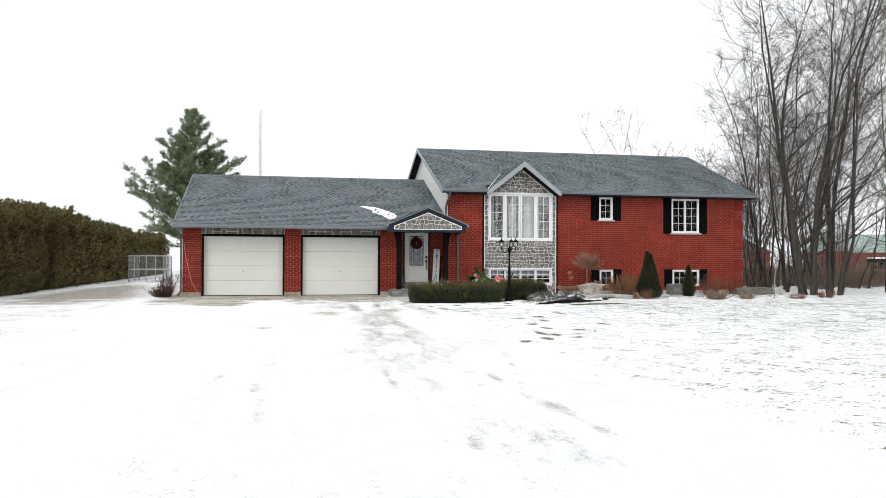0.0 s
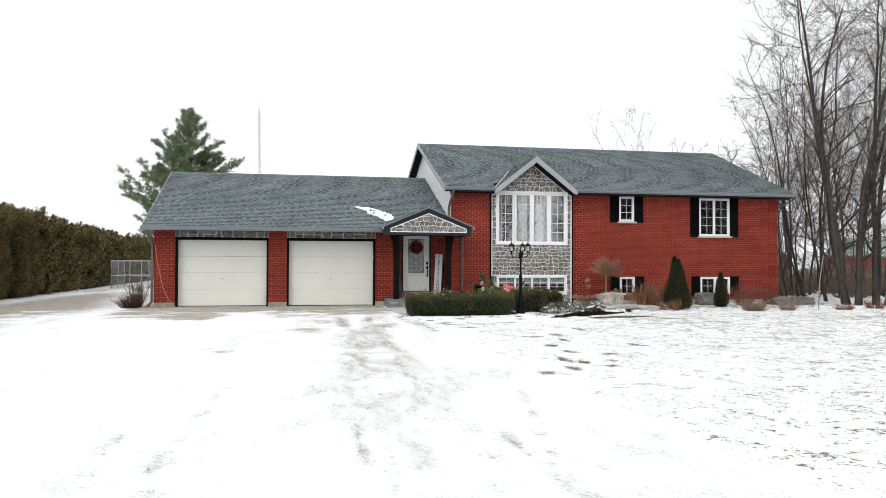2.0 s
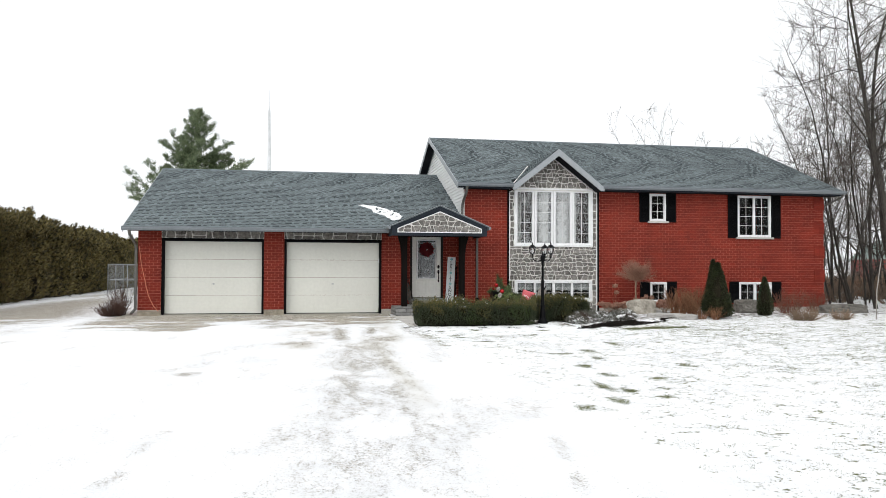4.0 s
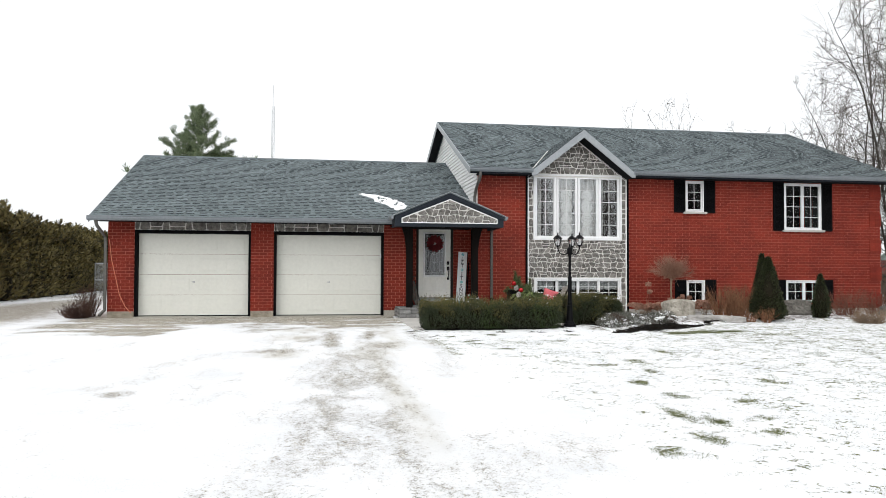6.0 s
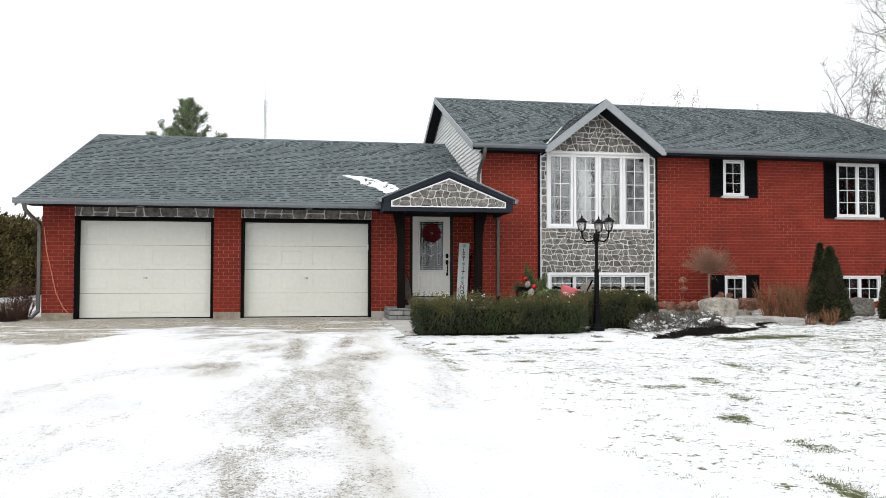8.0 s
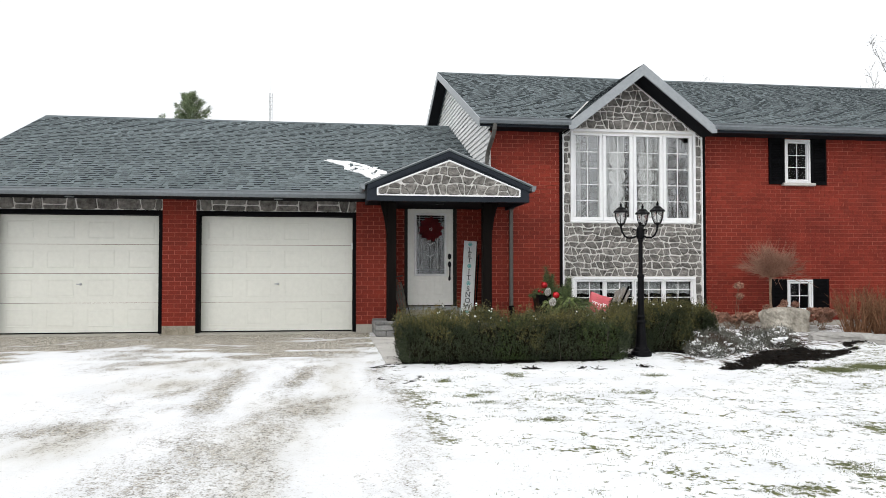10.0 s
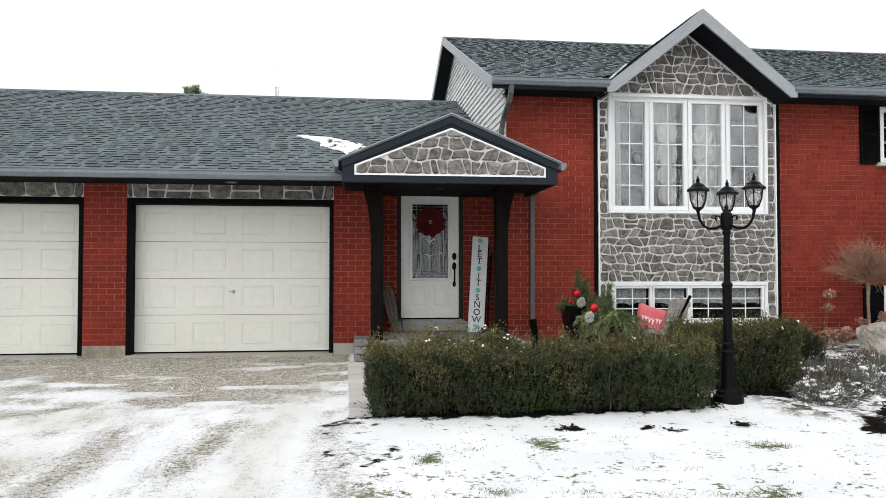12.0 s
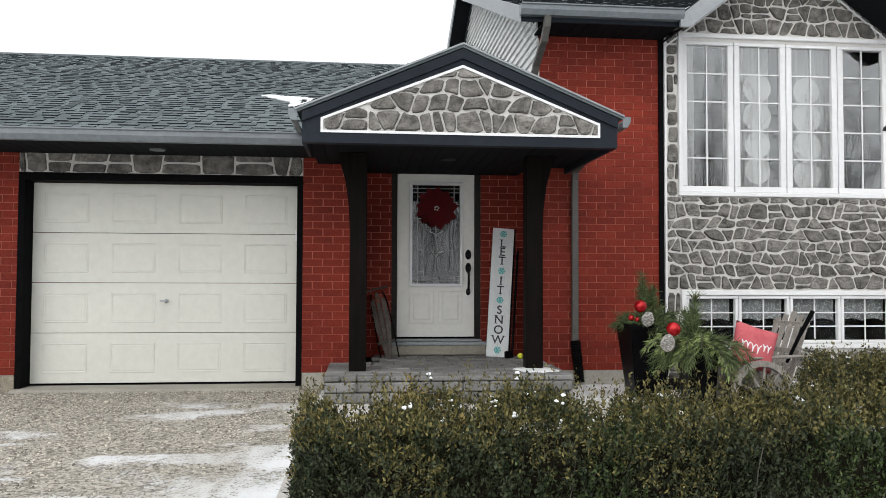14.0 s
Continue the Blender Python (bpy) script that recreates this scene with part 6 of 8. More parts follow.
def bare_tree(at, stems, tall, seed, label, spread=0.16, thick=0.16, fine=1.0, bare_to=0.16, group="", lean=(0, 0), foot=None, gauge=1.0, up=0.0, bough=0.045, clear=0.0):
    """A leafless tree: stems, long arching boughs and two orders of twigs."""
    rng = np.random.default_rng(seed)
    wood, twigs = [], []
    foot = thick * 1.9 if foot is None else foot
    for s in range(stems):
        a = 2 * math.pi * s / max(stems, 1) + rng.uniform(-0.5, 0.5)
        off = 0.0 if stems == 1 else foot * rng.uniform(0.45, 1.0)
        tilt = spread * rng.uniform(0.15, 1.2)
        way = np.array([math.cos(a) * tilt + lean[0], math.sin(a) * tilt + lean[1], 1.0])
        h = tall * rng.uniform(0.78, 1.06)
        r = thick * rng.uniform(0.6, 1.15)
        pts, rad = limb(rng, (math.cos(a) * off, math.sin(a) * off, -0.1), way / np.linalg.norm(way), h, r, r * 0.10, 14, 0.075, 0.02)
        rad[0] *= 1.4
        wood.append((pts, rad, 8))
        n1 = int(17 * fine)
        for i in range(n1):
            k = bare_to + (1 - bare_to) * (i + rng.uniform(0, 0.9)) / n1
            f = k * 14
            j = min(int(f), 13)
            p = pts[j] + (pts[j + 1] - pts[j]) * (f - j)
            az = a + rng.normal(0, 1.1) if rng.uniform() < 0.6 else rng.uniform(0, 2 * math.pi)
            way = np.array([math.cos(az), math.sin(az), rng.uniform(0.15, 1.0) + up])
            if k < clear and way[0] < 0:     # low boughs grow away from the house
                way[0] *= -0.5
            ln = h * (0.36 - 0.22 * k) * rng.uniform(0.45, 1.35)
            r1 = min(bough, max(0.011, rad[j] * rng.uniform(0.26, 0.56)))
            b_pts, b_rad = limb(rng, p, way / np.linalg.norm(way), ln, r1, 0.005, 9, 0.15, rng.uniform(-0.02, 0.07))
            wood.append((b_pts, b_rad, 5))
            for q in range(int(10 * fine)):
                f2 = rng.uniform(0.2, 1.0) * 9
                j2 = min(int(f2), 8)
                p2 = b_pts[j2] + (b_pts[j2 + 1] - b_pts[j2]) * (f2 - j2)
                d2 = unit(b_pts[j2 + 1] - b_pts[j2]) + rng.normal(0, 0.62, 3)
                l2 = ln * rng.uniform(0.14, 0.46)
                c_pts, c_rad = limb(rng, p2, d2 / np.linalg.norm(d2), l2, 0.0068 * gauge, 0.0034 * gauge, 4, 0.17, 0.03)
                twigs.append((c_pts, c_rad, 3))
                for w in range(int(5 * fine)):
                    j3 = rng.integers(0, 4)
                    d3 = unit(c_pts[j3 + 1] - c_pts[j3]) + rng.normal(0, 0.6, 3)
                    e_pts, e_rad = limb(rng, c_pts[j3 + 1], d3 / np.linalg.norm(d3), l2 * rng.uniform(0.25, 0.6), 0.0044 * gauge, 0.0026 * gauge, 2, 0.14, 0.03)
                    twigs.append((e_pts, e_rad, 3))
    tree = thing("tree", (0, 0, 0), label, "tree", group)
    part("trunk", tubes("trunk", wood), M_bark, tree)
    part("crown", tubes("crown", twigs), M_twig, tree, "fine bare twigs")
    tree.location = at
    return tree


# the clump of bare trees beside the house
clump_label = "tall leafless tree with many grey stems beside the house"
bare_tree((23.0, -1.6, -0.15), 6, 15.5, 21, clump_label, spread=0.14, thick=0.10, fine=1.35, bare_to=0.13, group="bare trees", lean=(-0.03, 0.02), clear=0.62, foot=0.40, up=0.35, bough=0.07, gauge=0.9)
bare_tree((24.0, -1.7, -0.15), 4, 16.5, 35, clump_label, spread=0.11, thick=0.10, fine=1.35, bare_to=0.15, group="bare trees", lean=(0.03, 0.0), clear=0.55, foot=0.36, up=0.35, bough=0.07, gauge=0.9)
bare_tree((24.0, 1.6, -0.15), 4, 13.0, 22, clump_label, spread=0.20, thick=0.055, fine=0.8, group="bare trees", lean=(-0.14, 0.05), foot=0.7)
bare_tree((30.7, 9.5, -0.15), 1, 13.0, 23, "leafless tree leaning over the far end of the roof", spread=0.05, thick=0.085, fine=1.2, bare_to=0.25, group="bare trees", lean=(-0.50, 0), up=0.5)
bare_tree((37.5, 16.0, -0.15), 1, 13.5, 33, "leafless tree leaning over the far end of the roof", spread=0.05, thick=0.10, fine=1.2, bare_to=0.35, group="bare trees", lean=(-0.80, 0), up=0.3)
bare_tree((27.0, 7.0, -0.15), 4, 13.5, 24, clump_label, spread=0.2, thick=0.055, group="bare trees", lean=(-0.10, 0), foot=0.8)
bare_tree((28.6, 0.6, -0.15), 2, 16.0, 25, clump_label, spread=0.14, thick=0.09, group="bare trees", lean=(-0.06, 0))
bare_tree((31.0, 9.0, -0.15), 3, 13.0, 26, clump_label, spread=0.2, thick=0.07, group="bare trees", lean=(-0.06, 0))
sapling = bare_tree((25.6, 4.5, -0.15), 7, 8.5, 28, "slender leafless saplings beside the house", spread=0.22, thick=0.045, fine=0.6, bare_to=0.1, group="bare saplings", lean=(-0.05, 0), foot=1.3)
for x, y, s, a in ((28.5, 8.5, 1.05, 70), (30.0, 5.0, 0.9, 150), (33.5, 11.0, 1.0, 220), (27.3, 12.0, 1.1, 300), (36.0, 16.0, 1.1, 20)):
    t2 = copy_thing(sapling, pose(x, y, -0.15, 0, 0, a))
    t2.scale = (s, s, s)
wood_far = bare_tree((38.0, 46.0, -0.2), 6, 17.5, 27, "distant leafless tree behind the house", spread=0.20, thick=0.075, fine=0.55, group="distant trees", gauge=2.2, bare_to=0.3, up=1.0, foot=0.4)
wood_far.scale = (0.8, 0.8, 1.0)
for x, y, s, a in ((35.0, 49.0, 0.72, 40), (31.5, 53.0, 0.70, 130), (28.5, 54.0, 0.76, 75), (27.0, 60.0, 0.68, 10), (22.0, 62.0, 0.6, 250), (40.0, 56.0, 0.68, 95), (43.5, 50.0, 0.7, 200), (47.0, 40.0, 0.72, 290), (52.0, 60.0, 0.85, 20), (36.5, 22.0, 0.7, 75), (41.0, 30.0, 0.75, 160), (57.0, 52.0, 0.8, 250), (12.0, 75.0, 0.72, 15), (66.0, 70.0, 0.8, 115), (47.0, 20.0, 0.8, 310)):
    t2 = copy_thing(wood_far, pose(x, y, -0.2, 0, 0, a))
    t2.scale = (s, s, s)
# trees across the road, behind the drive, that the panes mirror
roadside = bare_tree((29.0, -42.0, -0.2), 5, 16.0, 29, "leafless roadside tree mirrored in the windows", spread=0.24, thick=0.05, fine=0.8, group="roadside trees", gauge=1.5, bare_to=0.2, up=0.6, foot=0.4)
for x, y, s, a in ((5.0, -47.0, 0.95, 10), (11.5, -49.0, 0.85, 70), (18.0, -46.0, 0.9, 140), (-3.0, -48.0, 0.9, 220), (26.0, -50.0, 0.95, 280), (31.0, -47.0, 0.85, 35), (-11.0, -50.0, 0.8, 190), (8.0, -52.0, 1.0, 300), (15.0, -53.0, 1.0, 100), (22.0, -52.0, 1.0, 240), (2.0, -62.0, 0.95, 60), (-8.0, -58.0, 0.8, 150), (14.0, -60.0, 0.9, 210), (24.0, -66.0, 1.0, 330), (34.0, -58.0, 0.85, 95), (38.0, -44.0, 0.9, 10), (43.0, -47.0, 1.0, 200), (48.0, -43.0, 0.95, 120), (54.0, -46.0, 1.0, 310), (60.0, -44.0, 0.9, 45), (66.0, -48.0, 1.0, 160), (72.0, -44.0, 0.95, 250), (34.5, -46.0, 1.0, 330), (46.0, -54.0, 1.1, 70), (57.0, -55.0, 1.1, 220), (22.0, -43.0, 0.85, 130), (80.0, -47.0, 1.0, 15), (8.5, -70.0, 1.0, 20), (-18.0, -64.0, 0.9, 265)):
    t2 = copy_thing(roadside, pose(x, y, -0.2, 0, 0, a))
    t2.scale = (s, s, s)


def conifer(name, at, tall, wide, count, seed, mat_leaf, label, category="tree", group="", size=0.10, point=0.75, thick=0.04, plumes=0):
    """An upright evergreen of small flat sprays round a trunk."""
    rng = np.random.default_rng(seed)
    k = rng.uniform(0.01, 1.0, count) ** 0.85
    az = rng.uniform(0, 2 * math.pi, count)
    prof = np.minimum(1.0, (1.02 - k) ** point * 1.25) * np.minimum(1.0, 0.72 + k * 2.2)
    lump = 0.62 + 0.76 * fbm(az * 1.6 + 10, k * tall * (0.7 if plumes else 1.5), seed)
    r = wide / 2 * prof * lump * np.sqrt(rng.uniform(0.35, 1.0, count))
    p = np.stack([r * np.cos(az), r * np.sin(az), k * tall], -1)
    way = np.stack([np.cos(az) * 0.8, np.sin(az) * 0.8, np.full(count, 0.75)], -1)
    for _ in range(plumes):
        q, a = 60, rng.uniform(0, 2 * math.pi)
        c = wide * 0.46 * math.sqrt(rng.uniform(0.02, 1.0))
        z0 = tall * (rng.uniform(0.84, 0.97) if rng.uniform() < 0.55 else rng.uniform(0.15, 0.9))
        h = rng.uniform(0.25, 0.62)
        e = rng.uniform(0, 1, q)
        out = 0.10 * (1 - e) + 0.02
        pl = np.stack([c * math.cos(a) * (1 + 0.12 * e) + rng.normal(0, 1, q) * out, c * math.sin(a) * (1 + 0.12 * e) + rng.normal(0, 1, q) * out, z0 + h * e - 0.1], -1)
        p = np.concatenate([p, pl])
        way = np.concatenate([way, np.stack([math.cos(a) * 0.35 + rng.normal(0, 0.3, q), math.sin(a) * 0.35 + rng.normal(0, 0.3, q), np.ones(q)], -1)])
    tree = thing(name, (0, 0, 0), label, category, group)
    part("crown", quads("crown", leaves(rng, p, way, size, size * 0.45, lean=0.45)), mat_leaf, tree)
    bm = bmesh.new()
    pipe(bm, [(0, 0, -0.15), (0.01, 0, tall * 0.4), (0, 0.01, tall * 0.9)], [thick, thick * 0.7, thick * 0.2], 7)
    part("trunk", bm, M_bark, tree)
    # added dark solid that stands in for the shade deep between the sprays
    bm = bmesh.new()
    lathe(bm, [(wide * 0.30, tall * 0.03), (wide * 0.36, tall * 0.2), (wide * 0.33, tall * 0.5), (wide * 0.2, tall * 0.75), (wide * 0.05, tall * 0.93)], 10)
    part("shade_core", bm, M_core, tree)
    tree.location = at
    return tree


# cedar hedge along the side drive
cedars = [conifer("cedar", (-7.6, -4.5 + i * 1.3, -0.1), 3.5, 2.1, 20000, 40 + i, M_cedar, "tall bronze-green cedar clipped into a hedge row", group="cedar hedge", size=0.09, point=0.38, thick=0.09, plumes=200) for i in range(4)]
far_cedar = conifer("cedar", (-8.5, 45.2, -0.1), 3.5, 2.1, 4200, 47, M_cedar, "tall bronze-green cedar clipped into a hedge row", group="cedar hedge", size=0.15, point=0.38, thick=0.09, plumes=45)
crng = random.Random(2)
for i in range(34):
    y = 0.7 + i * 1.3
    c2 = copy_thing(cedars[i % 4] if i < 8 else far_cedar, pose(-7.6 - 0.020 * y + crng.uniform(-0.12, 0.12), y, -0.1, 0, 0, crng.uniform(0, 360)))
    s = crng.uniform(0.86, 1.05)
    c2.scale = (crng.uniform(0.95, 1.1), crng.uniform(0.95, 1.1), s * (1.0 if y < 20 else 0.95))

# clipped evergreens in the bed
conifer("conifer", (15.35, -3.40, 0.0), 1.52, 0.84, 16000, 51, M_yew, "dark upright evergreen shrub in the planted bed", "shrub", "bed evergreens", size=0.05, point=0.95)
conifer("conifer", (15.50, -2.88, 0.0), 1.62, 0.56, 9000, 52, M_yew, "dark upright evergreen shrub in the planted bed", "shrub", "bed evergreens", size=0.05, point=0.95)
conifer("conifer", (17.1, -2.9, 0.0), 1.12, 0.46, 6000, 53, M_yew, "small dark upright evergreen in the planted bed", "shrub", "bed evergreens", size=0.045, point=0.85)


def pine(at, tall, wide, seed):
    """A white pine: whorls of long boughs with side sprays of needle tufts, gaps between."""
    rng = np.random.default_rng(seed)
    wood, tufts, dirs = [], [], []
    wood.append(limb(rng, (0, 0, -0.2), (0, 0, 1.0), tall, 0.30, 0.02, 12, 0.012, 0.02) + (8,))

    def spray(p, d, q, w):
        tufts.append(p + rng.normal(0, w, (q, 3)) * np.array([1, 1, 0.6]))
        dirs.append(np.repeat((d + np.array([0, 0, 0.25]))[None], q, 0))

    z = tall * 0.16
    while z < tall - 0.25:
        below = tall - z
        n = rng.integers(3, 5)
        for i in range(n):
            az = 2 * math.pi * i / n + rng.uniform(-0.5, 0.5)
            ln = min(wide / 2, 0.5 + 0.72 * below ** 0.93) * rng.uniform(0.55, 1.12)
            rise = 0.9 * math.exp(-below / 2.6) + rng.uniform(0.05, 0.5)
            way = np.array([math.cos(az), math.sin(az), rise])
            pts, rad = limb(rng, (0, 0, z), way / np.linalg.norm(way), ln, 0.012 + 0.004 * below, 0.008, 8, 0.06, 0.03)
            wood.append((pts, rad, 4))
            for j in range(2, 9):
                d = unit(pts[j] - pts[j - 1])
                spray(pts[j], d, int(5 + 15 * min(1.0, ln / 4)), 0.11)
                for _ in range(3 if below > 5 else 1):
                    side = d + np.array([rng.normal(0, 0.8), rng.normal(0, 0.8), rng.uniform(0.0, 0.35)])
                    side = side / np.linalg.norm(side)
                    reach = rng.uniform(0.15, 0.32) * ln * (1.15 - 0.09 * j)
                    for e in (0.35, 0.7, 1.0):
                        spray(pts[j] + side * reach * e, side, int(3 + 14 * min(1.0, ln / 4)), 0.11)
        z += rng.uniform(0.22, 0.5)
    for e in np.linspace(0, 1, 7):
        spray(np.array([0, 0, tall - 1.0 + 1.15 * e]), np.array([0, 0, 1.0]), 14, 0.13 * (1.1 - e))
    tree = thing("pine_tree", (0, 0, 0), "tall white pine with uneven boughs behind the garage", "tree")
    part("trunk", tubes("trunk", wood), M_bark, tree)
    part("crown", quads("crown", leaves(rng, np.concatenate(tufts), np.concatenate(dirs), 0.30, 0.055, lean=0.75)), M_pine, tree)
    tree.location = at
    return tree


pine((-7.2, 60.0, -0.3), 17.6, 13.6, 77)


# boxwood hedge before the entry
def boxwood(x0, x1, y0, y1, tall, seed, label, green=None, wild=0.0):
    rng = np.random.default_rng(seed)
    area = (x1 - x0) * (y1 - y0) + 2 * tall * (x1 - x0 + y1 - y0)
    n = int(area * 27000)
    pick = rng.uniform(0, area, n)
    a_top, a_front = (x1 - x0) * (y1 - y0), tall * (x1 - x0)
    u, v = rng.uniform(0, 1, n), rng.uniform(0, 1, n)
    p, out = np.zeros((n, 3)), np.zeros((n, 3))
    top = pick < a_top
    front = ~top & (pick < a_top + a_front)
    rear = ~top & ~front & (pick < a_top + 2 * a_front)
    left = ~top & ~front & ~rear & (pick < a_top + 2 * a_front + tall * (y1 - y0))
    right = ~(top | front | rear | left)
    X, Y, Z = x0 + u * (x1 - x0), y0 + v * (y1 - y0), v ** 0.85 * tall
    p[top], out[top] = np.stack([X, Y, np.full(n, tall)], -1)[top], (0, 0, 1)
    p[front], out[front] = np.stack([X, np.full(n, y0), Z], -1)[front], (0, -1, 0.5)
    p[rear], out[rear] = np.stack([X, np.full(n, y1), Z], -1)[rear], (0, 1, 0.5)
    p[left], out[left] = np.stack([np.full(n, x0), y0 + u * (y1 - y0), Z], -1)[left], (-1, 0, 0.5)
    p[right], out[right] = np.stack([np.full(n, x1), y0 + u * (y1 - y0), Z], -1)[right], (1, 0, 0.5)
    # leaves sit in sprigs of ten
    m = n // 10
    n = m * 10
    p, out, top = np.repeat(p[:m], 10, 0), np.repeat(out[:m], 10, 0), np.repeat(top[:m], 10)
    o = unit(out)
    lump = fbm(p[:, 0] * 2.6 + p[:, 2] * 1.9, p[:, 1] * 2.6 + p[:, 2] * 2.3, seed)
    small = fbm(p[:, 0] * 9 + p[:, 2] * 5, p[:, 1] * 9 + p[:, 2] * 8, seed + 1, 3)
    joint = np.abs(np.cos(math.pi * (p[:, 0] - x0 + 0.10 * np.sin(5 * p[:, 2])) / 0.58 + 1.57)) ** 6
    inset = np.repeat(np.abs(rng.normal(0, 0.05, m)), 10) - 0.18 * (lump - 0.5) - 0.16 * (small - 0.5) + 0.07 * joint * (0.35 + lump)
    # rounded shoulders, drawn-in foot
    edge = np.maximum(0, np.minimum(1, (p[:, 2] - tall + 0.14) / 0.14))
    foot = np.maximum(0, 1 - p[:, 2] / 0.16)
    p = p - o * (inset + 0.05 * edge * ~top + 0.11 * foot * ~top)[:, None]
    p[:, 2] = np.maximum(p[:, 2], 0.02)
    up = np.repeat(rng.uniform(0, 1, m), 10) < (0.10 + 0.10 * top)
    p[:, 2] += up * np.repeat(rng.uniform(0, 0.05 + wild, m), 10) * (p[:, 2] > tall * 0.7)
    p[:, 2] += (0.024 * (1 - 2 * np.abs(np.cos(math.pi * (p[:, 0] - x0) / 0.58 + 1.57)) ** 3) + 0.06 * (fbm(p[:, 0] * 1.7, p[:, 1] * 1.7, seed + 5) - 0.5)) * step(0.55 * tall, tall, p[:, 2])
    hedge = thing("boxwood_hedge", ((x0 + x1) / 2, (y0 + y1) / 2, 0), label, "hedge", "boxwood hedges")
    way = np.repeat(unit(o[::10] * 0.7 + np.array([0, 0, 0.8]) + rng.normal(0, 0.35, (m, 3))), 10, 0)
    p = p + way * (rng.uniform(-0.035, 0.035, (n, 1))) + rng.normal(0, 0.004, (n, 3))
    faces_all = leaves(rng, p, way, 0.0185, 0.0090, lean=0.55)
    fresh = np.zeros(n, bool)
    for cx, w in green or ():
        near = np.abs(p[:, 0] + 0.25 * (p[:, 2] - 0.3) - cx) + 0.9 * (lump - 0.5) + 0.3 * (small - 0.5)
        fresh |= rng.uniform(0, 1, n) < 0.75 * (1 - step(w * 0.3, w * 1.5, near)) * (1 - 0.6 * (p[:, 2] / tall) ** 3)
    # bronzed lighter leaves outside and high; shade of inner, low ones is in their colour
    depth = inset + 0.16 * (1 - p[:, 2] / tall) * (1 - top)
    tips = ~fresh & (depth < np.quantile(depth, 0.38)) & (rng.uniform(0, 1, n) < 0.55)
    part("foliage", quads("foliage", faces_all[~fresh & ~tips]), M_boxshade, hedge)
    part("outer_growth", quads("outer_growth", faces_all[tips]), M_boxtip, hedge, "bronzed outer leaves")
    if fresh.any():
        part("foliage", quads("foliage", faces_all[fresh]), M_boxgreen, hedge, "greener boxwood foliage")
    # upright shoots along the top
    m = int(a_top * 460)
    sx, sy = rng.uniform(x0, x1, m), rng.uniform(y0, y1, m)
    sh = (0.045 + 0.15 * rng.uniform(0, 1, m) ** 2) * (1 + wild * 7)
    k = rng.uniform(0, 1, (m, 13))
    sp = np.stack([np.repeat(sx, 13), np.repeat(sy, 13), (tall - 0.03 + sh[:, None] * k).ravel() + np.repeat(-0.16 * (0.5 - fbm(sx * 2.6 + tall * 1.9, sy * 2.6 + tall * 2.3, seed)), 13)], -1) + rng.normal(0, 0.004, (m * 13, 3))
    sd = rng.normal(0, 0.5, (m * 13, 3)) + np.array([0, 0, 0.9])
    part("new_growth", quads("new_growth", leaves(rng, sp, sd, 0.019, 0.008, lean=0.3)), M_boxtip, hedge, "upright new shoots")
    if wild:
        m = 44
        sx = x0 + np.where(np.arange(m) < 24, 0.50 + rng.normal(0, 0.05, m), np.where(np.arange(m) < 34, 0.05 + rng.normal(0, 0.03, m), rng.uniform(0.1, 1.1, m)))
        sy = y0 + np.where(np.arange(m) < 24, 0.42 + rng.normal(0, 0.06, m), rng.uniform(0.05, 0.3, m))
        sh = np.where(np.arange(m) < 24, rng.uniform(0.10, 0.26, m), rng.uniform(0.04, 0.14, m))
        k = rng.uniform(0, 1, (m, 16))
        sp = np.stack([np.repeat(sx, 16), np.repeat(sy, 16), (tall - 0.06 + sh[:, None] * k).ravel()], -1) + rng.normal(0, 0.006, (m * 16, 3))
        part("yellowed_growth", quads("yellowed_growth", leaves(rng, sp, rng.normal(0, 0.5, (m * 16, 3)) + np.array([0, 0, 0.9]), 0.024, 0.011, lean=0.3)), M_yellowed, hedge, "yellowed boxwood shoots", kind="stuff")
    twig = []
    for _ in range(int(60 * (x1 - x0))):
        s0 = (rng.uniform(x0 + 0.1, x1 - 0.1), rng.uniform(y0 + 0.12, y1 - 0.12), 0.0)
        way = np.array([rng.normal(0, 0.11), rng.normal(0, 0.11), 1.0])
        twig.append(limb(rng, s0, way / np.linalg.norm(way), rng.uniform(0.4, 0.65) * tall / 0.66, 0.006, 0.002, 4, 0.12, 0.05) + (4,))
    part("woody_growth", tubes("woody_growth", twig), M_twig, hedge, "grey-brown woody stems")
    # added dark block: the hedge's inner shade as a near-black solid
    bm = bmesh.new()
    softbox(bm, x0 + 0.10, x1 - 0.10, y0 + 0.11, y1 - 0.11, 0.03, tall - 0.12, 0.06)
    part("shade_core", bm, M_core, hedge)
    # crumbs of snow caught on top
    bm = bmesh.new()
    high = np.flatnonzero(top & (inset < 0.02))
    for j in rng.choice(high, int(13 * (x1 - x0))):
        for _ in range(3):
            r = rng.uniform(0.005, 0.014)
            c = p[j] + rng.normal(0, 0.011, 3)
            ball = bmesh.ops.create_icosphere(bm, subdivisions=1, radius=r, matrix=Matrix.Translation(c) @ Matrix.Rotation(rng.uniform(0, 6.28), 4, "Z") @ Matrix.Diagonal((1.4, rng.uniform(0.5, 1.0), 0.7, 1.0)))
            for v in ball["verts"]:
                v.co += Vector(rng.normal(0, 0.12 * r, 3))
    part("caught_snow", bm, M_snow, hedge, "small crumbs of snow", kind="stuff")
    return hedge


boxwood(6.60, 9.52, -5.28, -4.62, 0.51, 91, "clipped boxwood hedge browned by winter beside the lawn", green=((7.95, 0.30), (9.1, 0.12)), wild=0.03)
